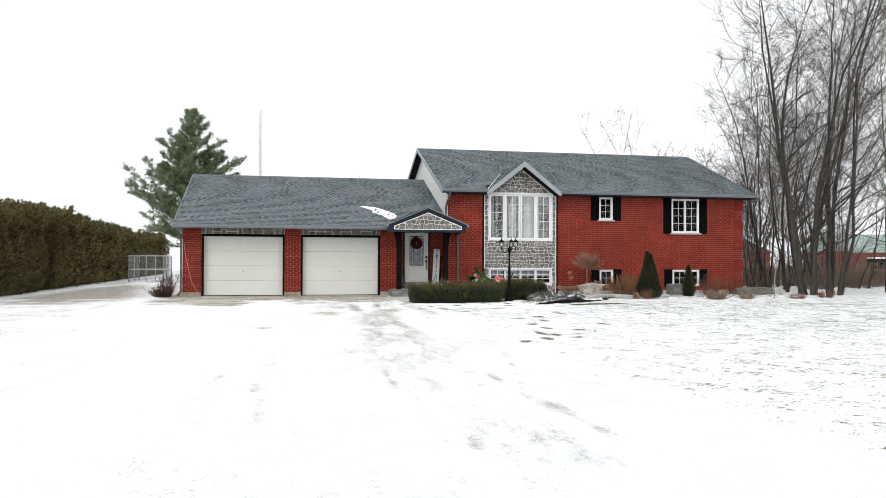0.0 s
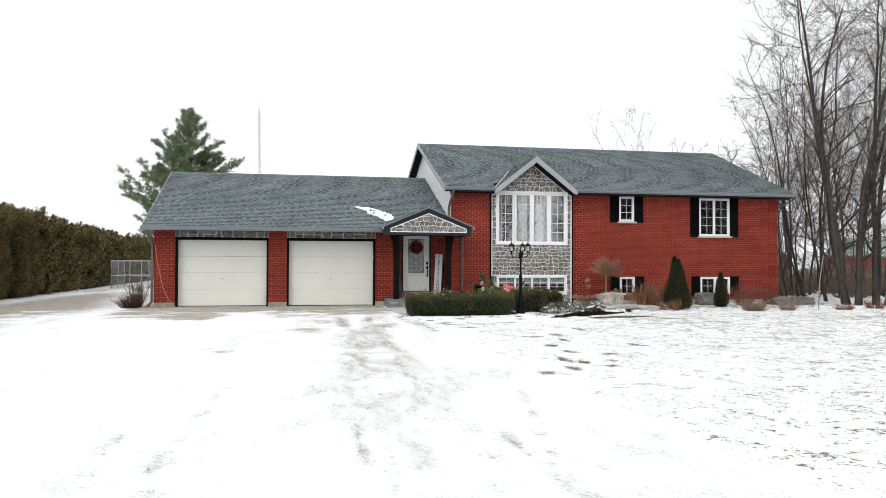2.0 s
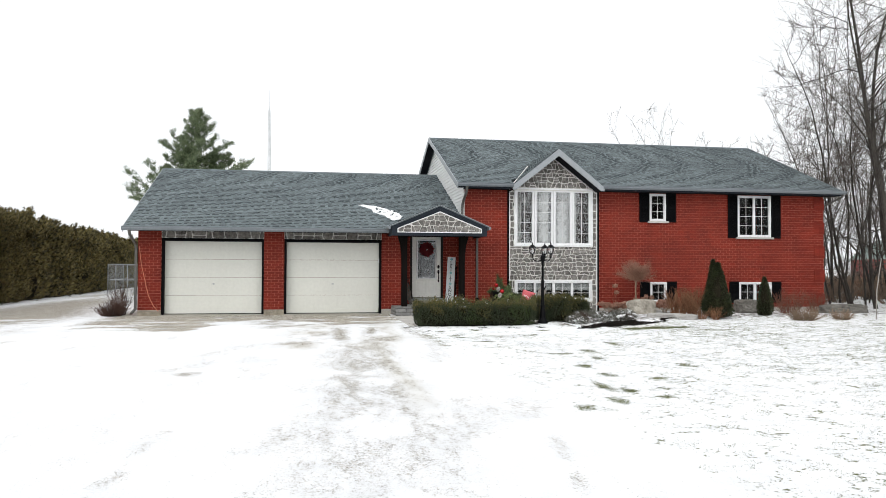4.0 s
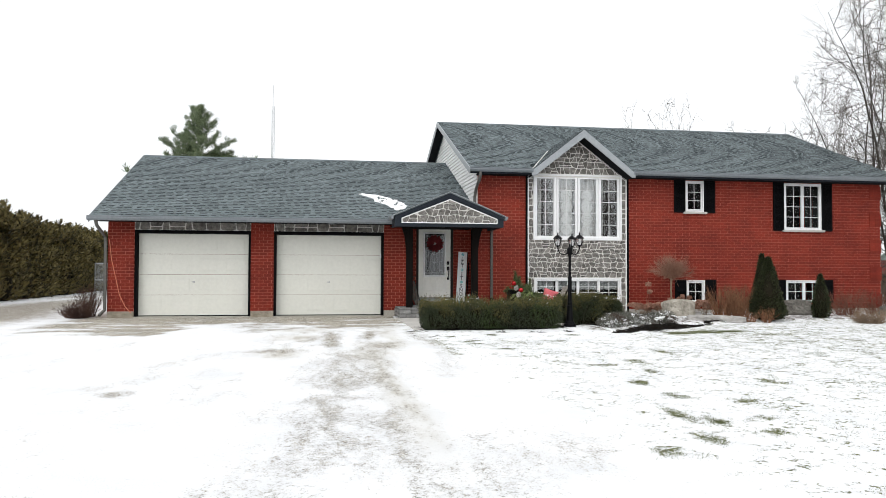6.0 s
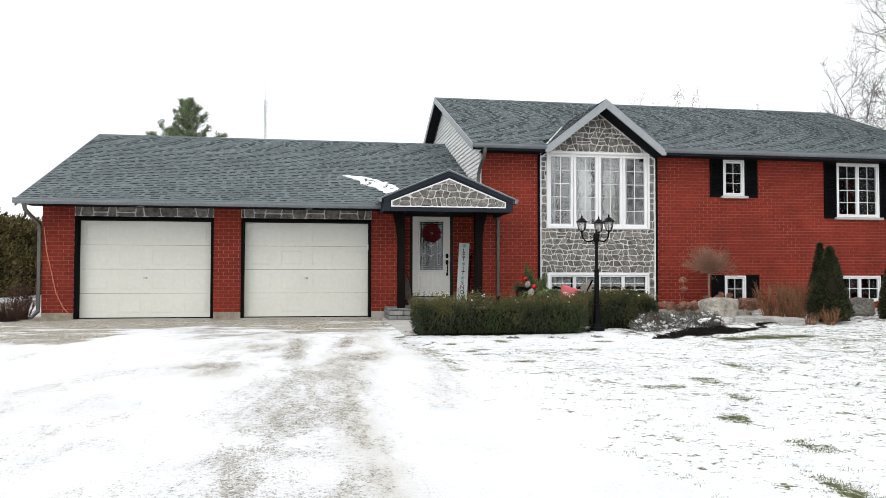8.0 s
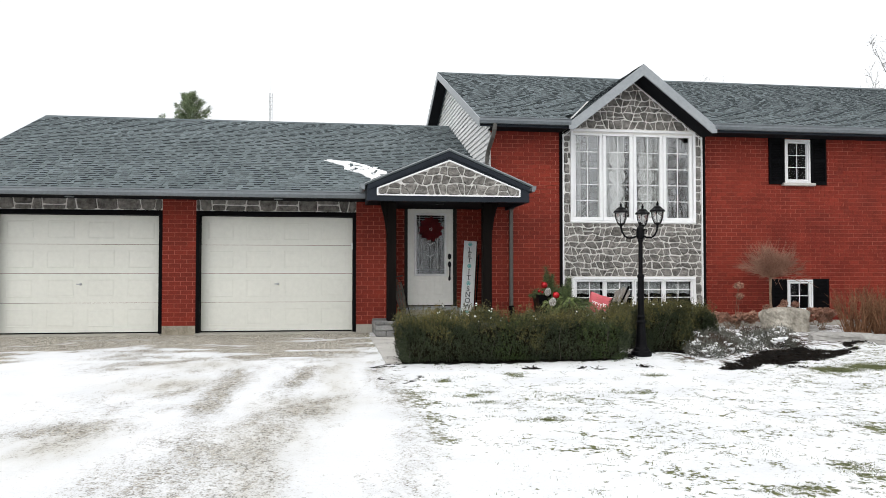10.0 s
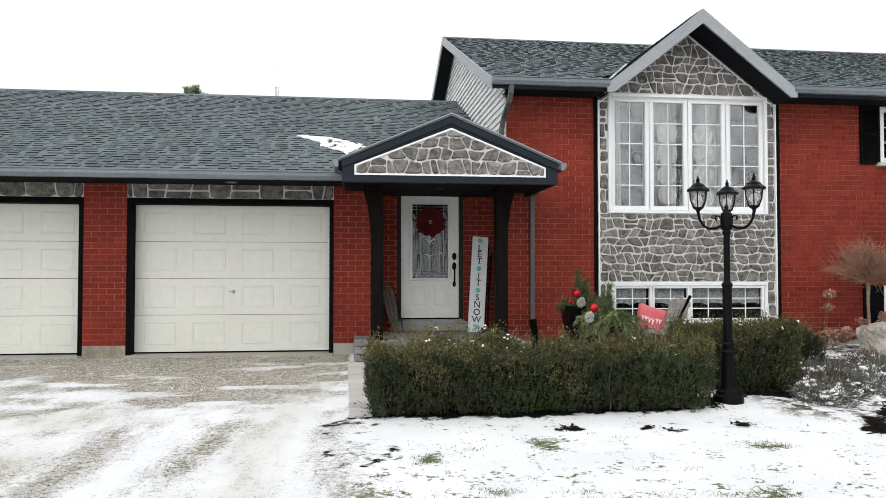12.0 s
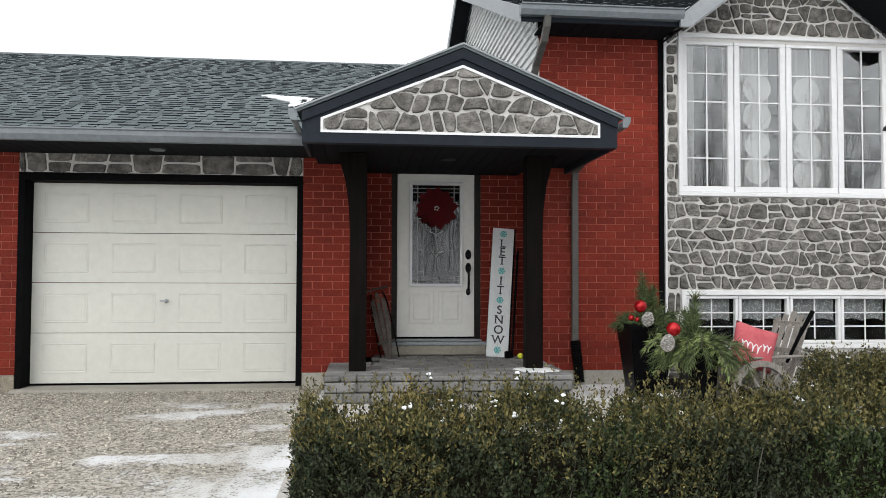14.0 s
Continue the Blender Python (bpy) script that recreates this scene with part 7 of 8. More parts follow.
boxwood(9.96, 10.62, -4.75, -4.15, 0.64, 92, "dark clipped boxwood hedge behind the lamp post")
boxwood(9.94, 11.41, -3.90, -3.30, 0.55, 93, "dark clipped boxwood hedge behind the lamp post")


# ---- things at the entry ----
def lamp_post(at):
    lamp = thing("lamp_post", (0, 0, 0), "black three-lantern lamp post standing in the snowy lawn", "lamp post")
    bm = bmesh.new()
    lathe(bm, [(0.132, -0.12), (0.132, 0.0), (0.128, 0.03), (0.105, 0.045), (0.098, 0.075), (0.080, 0.09)], 28)
    part("base_plate", bm, M_iron, lamp)
    bm = bmesh.new()
    lathe(bm, [(0.080, 0.088), (0.072, 0.12), (0.052, 0.40), (0.062, 0.415), (0.062, 0.43), (0.046, 0.45), (0.048, 0.48), (0.055, 0.50), (0.042, 0.52)], 28)
    part("pedestal", bm, M_iron, lamp)
    bm = bmesh.new()
    lathe(bm, [(0.042, 0.515), (0.040, 1.02), (0.048, 1.03), (0.048, 1.05), (0.040, 1.06), (0.028, 1.08), (0.027, 1.50), (0.036, 1.51), (0.036, 1.53), (0.030, 1.55)], 14)
    part("pole", bm, M_iron, lamp)
    bm = bmesh.new()
    lathe(bm, [(0.038, 1.545), (0.052, 1.56), (0.056, 1.60), (0.056, 1.66), (0.048, 1.70), (0.030, 1.715), (0.018, 1.74), (0.022, 1.755), (0.006, 1.78)], 8)
    part("hub", bm, M_iron, lamp)
    for deg in (61, 181, 301):
        a = radians(deg)
        c, s = math.cos(a), math.sin(a)
        R = 0.265
        bm = bmesh.new()
        prof = [(0.05, 1.585), (0.10, 1.562), (0.17, 1.558), (0.215, 1.585), (0.25, 1.635), (R, 1.70), (R, 1.73)]
        pipe(bm, [(c * r, s * r, z) for r, z in prof], [0.013, 0.013, 0.012, 0.012, 0.012, 0.013, 0.018], 8)
        curl = [(0.05 + 0.045 * (1 + math.cos(k)) * 0.5 + 0.01, 1.655 + 0.022 * math.sin(k)) for k in np.linspace(math.pi, -1.2, 8)]
        pipe(bm, [(c * r, s * r, z) for r, z in curl], 0.007, 6)
        part("arm", bm, M_iron, lamp)
        m = Matrix.Translation((c * R, s * R, 1.72))
        bm = bmesh.new()
        lathe(bm, [(0.088, 0.176), (0.104, 0.180), (0.100, 0.196), (0.066, 0.222), (0.058, 0.236), (0.034, 0.252), (0.014, 0.262), (0.014, 0.272), (0.020, 0.282), (0.008, 0.30), (0.004, 0.325)], 8, m)
        lantern = part("lantern", bm, M_iron, lamp)
        bm = bmesh.new()
        lathe(bm, [(0.016, 0.0), (0.030, 0.012), (0.046, 0.022), (0.046, 0.034)], 8, m)
        part("cup", bm, M_iron, lantern)
        for k in range(6):
            b = 2 * math.pi * k / 6
            bm = bmesh.new()
            pipe(bm, [m @ Vector((0.046 * math.cos(b), 0.046 * math.sin(b), 0.03)), m @ Vector((0.072 * math.cos(b), 0.072 * math.sin(b), 0.10)), m @ Vector((0.080 * math.cos(b), 0.080 * math.sin(b), 0.18))], 0.0055, 5)
            part("rib", bm, M_iron, lantern)
        bm = bmesh.new()
        lathe(bm, [(0.040, 0.035), (0.066, 0.10), (0.075, 0.175)], 18, m, cap=False)
        part("glass", bm, M_lampglass, lantern, "clear lantern glass")
        bm = bmesh.new()
        lathe(bm, [(0.012, 0.036), (0.014, 0.07), (0.026, 0.10), (0.022, 0.13), (0.008, 0.145)], 10, m)
        part("bulb", bm, M_white, lantern, "unlit white bulb")
    lamp.location = at
    lamp.scale = (1, 1, 0.965)
    return lamp


lamp_post((9.77, -4.987, 0.04))


def letter(ch, size, m, parent):
    cu = bpy.data.curves.new("letter", "FONT")
    cu.body, cu.size, cu.extrude, cu.offset, cu.align_x, cu.align_y = ch, size, 0.0012, 0.0016, "CENTER", "CENTER"
    ob = bpy.data.objects.new("letter", cu)
    scene.collection.objects.link(ob)
    me = bpy.data.meshes.new_from_object(ob.evaluated_get(bpy.context.evaluated_depsgraph_get()))
    bpy.data.objects.remove(ob)
    xs, ys = [v.co.x for v in me.vertices], [v.co.y for v in me.vertices]
    x0, x1, y0, y1 = min(xs), max(xs), min(ys), max(ys)
    stem, mid = 0.007, (x0 + x1) / 2
    ends = {"L": ((x0 + stem, 1), (x0 + stem, 0)), "E": ((x0 + stem, 1), (x0 + stem, 0)), "T": ((mid, 0),), "I": ((mid, 0), (mid, 1)), "N": ((x0 + stem, 1), (x0 + stem, 0), (x1 - stem, 1)), "W": ((x0 + stem, 1), (x1 - stem, 1))}
    bm = bmesh.new()
    bm.from_mesh(me)
    for cx, high in ends.get(ch, ()):
        box(bm, cx - 0.018, cx + 0.018, y1 - 0.007 if high else y0, y1 if high else y0 + 0.007, -0.0012, 0.0016)
    bm.to_mesh(me)
    bm.free()
    me.transform(m)
    me.materials.clear()
    part("letter", me, M_ink, parent)


def snow_sign():
    """A tall leaning board; x across, z up, its face to -y."""
    W, H = 0.25, 1.50
    sign = thing("porch_sign", (0, 0, 0), "tall whitewashed board lettered LET IT SNOW leaning by the door", "sign")
    bm = bmesh.new()
    for k in range(2):
        softbox(bm, -W / 2 + k * W / 2 + 0.001, -W / 2 + (k + 1) * W / 2 - 0.001, 0.0, 0.02, 0.0, H, 0.003)
    part("board", bm, M_board, sign)
    bm = bmesh.new()
    softbox(bm, W / 2 + 0.001, W / 2 + 0.016, -0.004, 0.03, 0.0, H, 0.002)
    softbox(bm, -W / 2, W / 2, 0.021, 0.034, 0.05, H - 0.05, 0.003)
    part("back_frame", bm, M_black, sign, "black board edge")
    flat = Matrix.Rotation(radians(90), 4, "X")
    for ch, f in (("L", 0.126), ("E", 0.192), ("T", 0.262), ("I", 0.420), ("T", 0.492), ("S", 0.645), ("N", 0.720), ("O", 0.797), ("W", 0.873)):
        letter(ch, 0.135, Matrix.Translation((0, -0.0012, H * (1 - f))) @ flat, sign)
    for f in (0.047, 0.340, 0.568, 0.948):
        bm = bmesh.new()
        for k in range(3):
            a = math.pi * k / 3
            m = Matrix.Translation((0, 0, H * (1 - f))) @ Matrix.Rotation(a, 4, "Y")
            box(bm, -0.042, 0.042, -0.002 - 0.0004 * k, 0.0, -0.006, 0.006, m)
            for s in (-1, 1):
                for q in (-1, 1):
                    box(bm, 0.0, 0.020, -0.0032 - 0.0004 * k, 0.0, -0.004, 0.004, m @ Matrix.Translation((s * 0.024, 0, 0)) @ Matrix.Rotation(q * radians(60) + (0 if s > 0 else math.pi), 4, "Y"))
        part("snowflake", bm, M_teal, sign, "painted teal snowflake")
    sign.matrix_basis = Matrix.Translation((8.375, 0.16, 0.247)) @ Matrix.Rotation(radians(-11.5), 4, "X") @ Matrix.Rotation(radians(5), 4, "Y") @ Matrix.Rotation(radians(-4), 4, "Z")
    return sign


snow_sign()

bm = bmesh.new()
pipe(bm, [(8.665, 0.42, 1.44), (8.60, 0.26, 0.85), (8.54, 0.11, 0.32)], 0.013, 6)
m = Matrix.Translation((8.515, 0.075, 0.275)) @ Matrix.Rotation(radians(40), 4, "Z")
softbox(bm, -0.10, 0.04, -0.012, 0.012, -0.026, 0.05, 0.006, m)
tagged(part("hockey_stick", bm, M_black), "black hockey stick leaning beside the porch sign", "hockey stick")
bm = bmesh.new()
bmesh.ops.create_uvsphere(bm, u_segments=18, v_segments=12, radius=0.033, matrix=Matrix.Translation((8.60, -0.05, 0.279)))
tagged(part("tennis_ball", bm, M_yellow, smooth=True), "bright yellow-green tennis ball on the porch pavers", "ball")


def petal(bm, length, width, m, cup=0.25):
    outline = [(0.0, 0.05), (0.25, 0.75), (0.5, 1.0), (0.72, 0.82), (0.9, 0.35), (1.0, 0.0)]
    rows = []
    for s, w in outline:
        z = cup * length * (s * s * 0.4 - 0.2 * math.sin(s * 3.1))
        rows.append([bm.verts.new(m @ Vector((s * length, q * w * width / 2, z + abs(q) * 0.12 * width * w))) for q in (-1, 0, 1)])
    for a, b in zip(rows, rows[1:]):
        for k in (0, 1):
            bm.faces.new([a[k], a[k + 1], b[k + 1], b[k]])


wreath = thing("flower_wreath", (7.72, 0.53, 1.94), "deep red cloth poinsettia hanging on the door glass", "wreath")
wrng = random.Random(6)
face = Matrix.Translation((7.72, 0.535, 1.94)) @ Matrix.Rotation(radians(90), 4, "X")
for count, ln, wd, lift in ((13, 0.250, 0.150, 0.004), (9, 0.205, 0.15, 0.018), (6, 0.13, 0.10, 0.03)):
    for k in range(count):
        bm = bmesh.new()
        a = 2 * math.pi * (k + 0.3 * wrng.random()) / count
        petal(bm, ln * wrng.uniform(0.9, 1.08), wd, face @ Matrix.Translation((0, 0, lift)) @ Matrix.Rotation(a, 4, "Z") @ Matrix.Rotation(radians(-6), 4, "Y"))
        bmesh.ops.solidify(bm, geom=bm.faces[:], thickness=0.003)
        part("petal", bm, M_red, wreath)
for k in range(5):
    bm = bmesh.new()
    a = 2 * math.pi * k / 5
    bmesh.ops.create_uvsphere(bm, u_segments=8, v_segments=6, radius=0.009, matrix=face @ Matrix.Translation((0.022 * math.cos(a), 0.022 * math.sin(a), 0.045)))
    part("pearl", bm, M_white, wreath, "white pearl bead")


def old_sled():
    """An old slatted sled standing on its tail; x across, z along it."""
    sled = thing("sled", (0, 0, 0), "weathered wooden sled with a rusty star leaning beside the door", "sled")
    for k, (dx, ln) in enumerate(((-0.075, 0.72), (0.0, 0.80), (0.075, 0.72))):
        bm = bmesh.new()
        prism(bm, [(dx * 0.35 - 0.012, 0.0), (dx * 0.35 + 0.012, 0.0), (dx + 0.034, 0.06 + ln * 0.45), (dx + 0.028, 0.04 + ln * 0.9), (dx * 0.8 + 0.012, ln), (dx * 0.8 - 0.012, ln), (dx - 0.028, 0.04 + ln * 0.9), (dx - 0.034, 0.06 + ln * 0.45)], 0.0, 0.014)
        part("slat", bm, M_oldwood, sled)
    for s in (-1, 1):
        bm = bmesh.new()
        pipe(bm, [(s * 0.125, 0.05, 0.0), (s * 0.125, 0.055, 0.35), (s * 0.118, 0.05, 0.62), (s * 0.10, 0.03, 0.74), (s * 0.08, 0.0, 0.79)], 0.010, 6)
        part("runner", bm, M_iron, sled, "rusty metal runner")
    for z in (0.18, 0.52):
        bm = bmesh.new()
        softbox(bm, -0.125, 0.125, 0.016, 0.042, z, z + 0.035, 0.004)
        part("crossbar", bm, M_oldwood, sled)
    bm = bmesh.new()
    pipe(bm, [(-0.17, 0.0, 0.83), (0.0, 0.02, 0.84), (0.17, 0.0, 0.83)], 0.012, 6)
    part("steering_bar", bm, M_oldwood, sled)
    bm = bmesh.new()
    star = [((0.060 if k % 2 == 0 else 0.024) * math.sin(math.pi * k / 5), 0.70 + (0.060 if k % 2 == 0 else 0.024) * math.cos(math.pi * k / 5)) for k in range(10)]
    prism(bm, star, -0.012, -0.004)
    part("star", bm, M_redtwig, sled, "small rusty star")
    sled.matrix_basis = Matrix.Translation((7.17, 0.08, 0.247)) @ Matrix.Rotation(radians(-16), 4, "X") @ Matrix.Rotation(radians(-11), 4, "Y") @ Matrix.Rotation(radians(-12), 4, "Z") @ Matrix.Diagonal((0.80, 1.0, 0.96, 1.0))


old_sled()


# planters with winter greens
def winter_planter(at, top, low, tall, spire, reach, seed, label, balls, cones, droop=0.19, lift=0.0, heart=(0.0, 0.0), fans=0):
    rng = np.random.default_rng(seed)
    pl = thing("planter", (0, 0, 0), label, "planter", "winter planters")
    bm = bmesh.new()
    rings = []
    for s, z in ((low / 2, 0.0), (top / 2 - 0.012, tall - 0.05), (top / 2, tall - 0.05), (top / 2, tall), (top / 2 - 0.03, tall), (top / 2 - 0.04, tall - 0.06)):
        rings.append([bm.verts.new((sx * s, sy * s, z)) for sx, sy in ((-1, -1), (1, -1), (1, 1), (-1, 1))])
    for a, b in zip(rings, rings[1:]):
        for i in range(4):
            bm.faces.new([a[i], a[(i + 1) % 4], b[(i + 1) % 4], b[i]])
    bm.faces.new(rings[0][::-1])
    bm.faces.new(rings[-1])
    bmesh.ops.bevel(bm, geom=[e for e in bm.edges if abs(e.verts[0].co.z - e.verts[1].co.z) > 0.2], offset=0.012, segments=2, affect="EDGES")
    part("pot", bm, M_iron, pl, "tapered black pot")
    pts, dirs, wood, fan_pts, fan_dirs = [], [], [], [], []
    n = 64
    for i in range(n):
        az = rng.uniform(0, 2 * math.pi)
        way = np.array([math.cos(az), math.sin(az), rng.uniform(0.25, 1.3) + lift])
        p, r = limb(rng, (rng.normal(0, 0.04), rng.normal(0, 0.04), tall - 0.05), way / np.linalg.norm(way), reach * rng.uniform(0.6, 1.35), 0.006, 0.002, 7, 0.07, -droop)
        wood.append((p, r, 4))
        for j in range(1, 8):
            q = 34
            k = rng.uniform(0, 1, (q, 1))
            d = unit(p[j] - p[j - 1])
            spot_on, aim = p[j - 1] + (p[j] - p[j - 1]) * k, np.repeat(d[None], q, 0)
            if i < fans:     # flat sprays to both sides of the stem
                across = unit(np.cross(d, np.array([0, 0, 1.0])) + rng.normal(0, 0.1, 3))
                side = rng.choice((-1.0, 1.0), (q, 1))
                fan_pts.append(spot_on + across * side * rng.uniform(0, 0.03, (q, 1)))
                fan_dirs.append(aim + across * side * rng.uniform(0.5, 1.1, (q, 1)) + rng.normal(0, 0.10, (q, 3)))
            else:
                pts.append(spot_on)
                dirs.append(aim + rng.normal(0, 0.40, (q, 3)))
    for i in range(6):
        h = spire * (0.85 if i == 0 else rng.uniform(0.4, 0.72))
        p, r = limb(rng, (heart[0] + rng.normal(0, 0.03), heart[1] + rng.normal(0, 0.03), tall - 0.05), (rng.normal(0, 0.06), rng.normal(0, 0.06), 1.0), h, 0.008, 0.003, 8, 0.02, 0.02)
        wood.append((p, r, 5))
        for j in range(1, 9):
            q = 75
            k = rng.uniform(0, 1, (q, 1))
            pts.append(p[j - 1] + (p[j] - p[j - 1]) * k + rng.normal(0, 1, (q, 3)) * np.array([1, 1, 0.3]) * (0.045 if i == 0 else 0.015) * (1 - j / 9))
            dirs.append(rng.normal(0, 1, (q, 3)) * (1.15 - 0.1 * j) + np.array([0, 0, 0.6]))
    part("greenery", quads("greenery", leaves(rng, np.concatenate(pts), np.concatenate(dirs), 0.075, 0.0055, lean=0.25)), M_spruce, pl, "cut pine and cedar boughs", kind="stuff")
    if fans:
        part("cedar_spray", quads("cedar_spray", leaves(rng, np.concatenate(fan_pts), np.concatenate(fan_dirs), 0.055, 0.010, lean=0.12)), M_fan, pl, "fresh green cedar fans", kind="stuff")
    part("stems", tubes("stems", wood), M_twig, pl)
    for x, y, z, r in balls:
        bm = bmesh.new()
        bmesh.ops.create_uvsphere(bm, u_segments=20, v_segments=14, radius=r, matrix=Matrix.Translation((x, y, z)))
        part("ornament", bm, M_ball, pl, "shiny red ornament ball", smooth=True)
    for x, y, z in cones:
        bm = bmesh.new()
        m0 = Matrix.Translation((x, y, z)) @ Matrix.Rotation(radians(25), 4, "Y") @ Matrix.Rotation(radians(150), 4, "X")
        for lv in range(9):
            rr = 0.062 * math.sin(math.pi * (0.18 + 0.80 * lv / 9.5))
            for k in range(9):
                a = 2 * math.pi * (k + 0.5 * (lv % 2)) / 9
                m1 = m0 @ Matrix.Translation((0, 0, 0.016 * lv)) @ Matrix.Rotation(a, 4, "Z")
                box(bm, rr * 0.35, rr, -0.014, 0.014, -0.003, 0.004, m1 @ Matrix.Rotation(radians(-22), 4, "Y"))
        part("pine_cone", bm, M_cone, pl, "white-tipped pine cone")
    pl.location = at
    return pl


winter_planter((9.625, -1.10, 0.0), 0.46, 0.29, 0.70, 0.62, 0.24, 5, "tall black planter with evergreen boughs and red ornaments", [(-0.115, -0.2, 0.87, 0.060), (-0.205, -0.19, 0.76, 0.028), (-0.155, -0.22, 0.745, 0.024)], [(-0.045, -0.24, 0.81)], droop=0.10, heart=(0.04, 0.0))
winter_planter((9.74, -2.05, 0.0), 0.30, 0.20, 0.57, 0.54, 0.42, 6, "small black planter with bushy evergreen boughs", [(-0.31, -0.24, 0.72, 0.058)], [(-0.36, -0.27, 0.67)], droop=0.36, lift=0.9, heart=(-0.06, 0.0), fans=34)


def garden_chair():
    """A slatted armchair that faces along -x."""
    ch = thing("garden_chair", (0, 0, 0), "weathered grey wooden armchair facing along the house wall", "chair")
    for k in range(5):
        bm = bmesh.new()
        softbox(bm, -0.30 + k * 0.105, -0.30 + k * 0.105 + 0.095, -0.27, 0.27, 0.315 - 0.022 * k, 0.335 - 0.022 * k, 0.004)
        part("seat_slat", bm, M_wood, ch)
    for k in range(5):
        y = -0.22 + k * 0.11
        h = 0.66 - 0.035 * abs(k - 2)
        bm = bmesh.new()
        softbox(bm, 0.0, 0.02, y - 0.040, y + 0.040, 0.0, h, 0.006, Matrix.Translation((0.20, 0, 0.26)) @ Matrix.Rotation(radians(24), 4, "Y"))
        part("back_slat", bm, M_wood, ch)
    for s in (-1, 1):
        bm = bmesh.new()
        softbox(bm, -0.36, 0.40, s * 0.33 - 0.055, s * 0.33 + 0.055, 0.45, 0.472, 0.008)
        part("arm", bm, M_wood, ch)
        bm = bmesh.new()
        softbox(bm, -0.32, -0.23, s * 0.29 - 0.012, s * 0.29 + 0.012, 0.0, 0.45, 0.004)
        part("front_leg", bm, M_wood, ch)
        bm = bmesh.new()
        prism(bm, [(-0.30, 0.33), (-0.30, 0.22), (0.10, 0.10), (0.42, 0.0), (0.52, 0.0), (0.46, 0.07), (0.15, 0.24)], s * 0.265 - 0.011, s * 0.265 + 0.011)
        part("back_leg", bm, M_wood, ch)
    for z, x in ((0.47, 0.30), (0.72, 0.42)):
        bm = bmesh.new()
        softbox(bm, x - 0.005, x + 0.025, -0.27, 0.27, z, z + 0.05, 0.004)
        part("back_rail", bm, M_wood, ch)
    ch.matrix_basis = pose(10.43, -1.78, 0.02, 0, 0, 13) @ Matrix.Diagonal((0.86, 0.80, 0.95, 1.0))
    return ch


garden_chair()
bm = bmesh.new()
N = 14
grid = [[None] * (N + 1) for _ in range(2 * (N + 1))]
for side in (0, 1):
    for i in range(N + 1):
        for j in range(N + 1):
            u, v = 2 * i / N - 1, 2 * j / N - 1
            puff = ((1 - u * u) * (1 - v * v)) ** 0.42
            q = 0.21 * (1 - 0.07 * (1 - abs(u * v)) * (abs(u) ** 6 + abs(v) ** 6))
            grid[side * (N + 1) + i][j] = bm.verts.new((u * q, (1 if side else -1) * (0.002 + 0.075 * puff), v * q))
for side in (0, 1):
    for i in range(N):
        for j in range(N):
            g0 = grid[side * (N + 1) + i]
            g1 = grid[side * (N + 1) + i + 1]
            bm.faces.new([g0[j], g1[j], g1[j + 1], g0[j + 1]])
bmesh.ops.remove_doubles(bm, verts=bm.verts[:], dist=0.006)
cushion = part("cushion", bm, M_pillow, smooth=True)
cushion.matrix_basis = pose(10.245, -2.04, 0.545, -16, 18, -10) @ Matrix.Scale(0.90, 4)
tagged(cushion, "red printed throw cushion on the weathered chair", "cushion")

# white script on the cushion, as plain looping strokes
for u, v, ln, high in ((-0.10, -0.01, 0.09, 0.030), (0.0, -0.03, 0.10, 0.045), (0.10, 0.0, 0.08, 0.035)):
    bm = bmesh.new()
    pipe(bm, [(u + ln * (k / 12 - 0.5) + 0.25 * high * math.sin(k * 1.05), -0.074, v + high * math.cos(k * 1.05)) for k in range(13)], 0.006, 6)
    mark = part("print_mark", bm, M_white, cushion, "white printed script")
    mark.matrix_parent_inverse = Matrix.Identity(4)


def wagon_wheel(at, radius):
    """A spoked wooden wheel standing on its rim, its face to -y."""
    wh = thing("wagon_wheel", (0, 0, 0), "weathered wooden wagon wheel standing before the chair", "wheel")
    bm = bmesh.new()
    ring = [(radius, -0.025), (radius, 0.025), (radius - 0.05, 0.025), (radius - 0.05, -0.025)]
    n, loops = 32, []
    for i in range(n):
        a = 2 * math.pi * i / n
        loops.append([bm.verts.new((r * math.cos(a), y, r * math.sin(a))) for r, y in ring])
    for i in range(n):
        for k in range(4):
            bm.faces.new([loops[i][k], loops[i][(k + 1) % 4], loops[(i + 1) % n][(k + 1) % 4], loops[(i + 1) % n][k]])
    part("rim", bm, M_wood, wh)
    bm = bmesh.new()
    lathe(bm, [(0.03, -0.06), (0.05, -0.05), (0.055, 0.05), (0.03, 0.06)], 12, Matrix.Rotation(radians(90), 4, "X"))
    part("hub", bm, M_wood, wh)
    for k in range(10):
        a = 2 * math.pi * (k + 0.3) / 10
        bm = bmesh.new()
        pipe(bm, [(0.045 * math.cos(a), 0, 0.045 * math.sin(a)), ((radius - 0.04) * math.cos(a), 0, (radius - 0.04) * math.sin(a))], [0.015, 0.011], 7)
        part("spoke", bm, M_wood, wh)
    wh.matrix_basis = pose(at[0], at[1], at[2], -6, 0, 6)


wagon_wheel((10.22, -2.25, 0.16), 0.29)
bm = bmesh.new()
pipe(bm, [(10.60, -1.95, 0.40), (10.68, -2.02, 0.64), (10.76, -2.10, 0.86)], [0.014, 0.017, 0.020], 8)
tagged(part("tool_handle", bm, M_black), "dark wooden handle leaning on the chair", "handle")

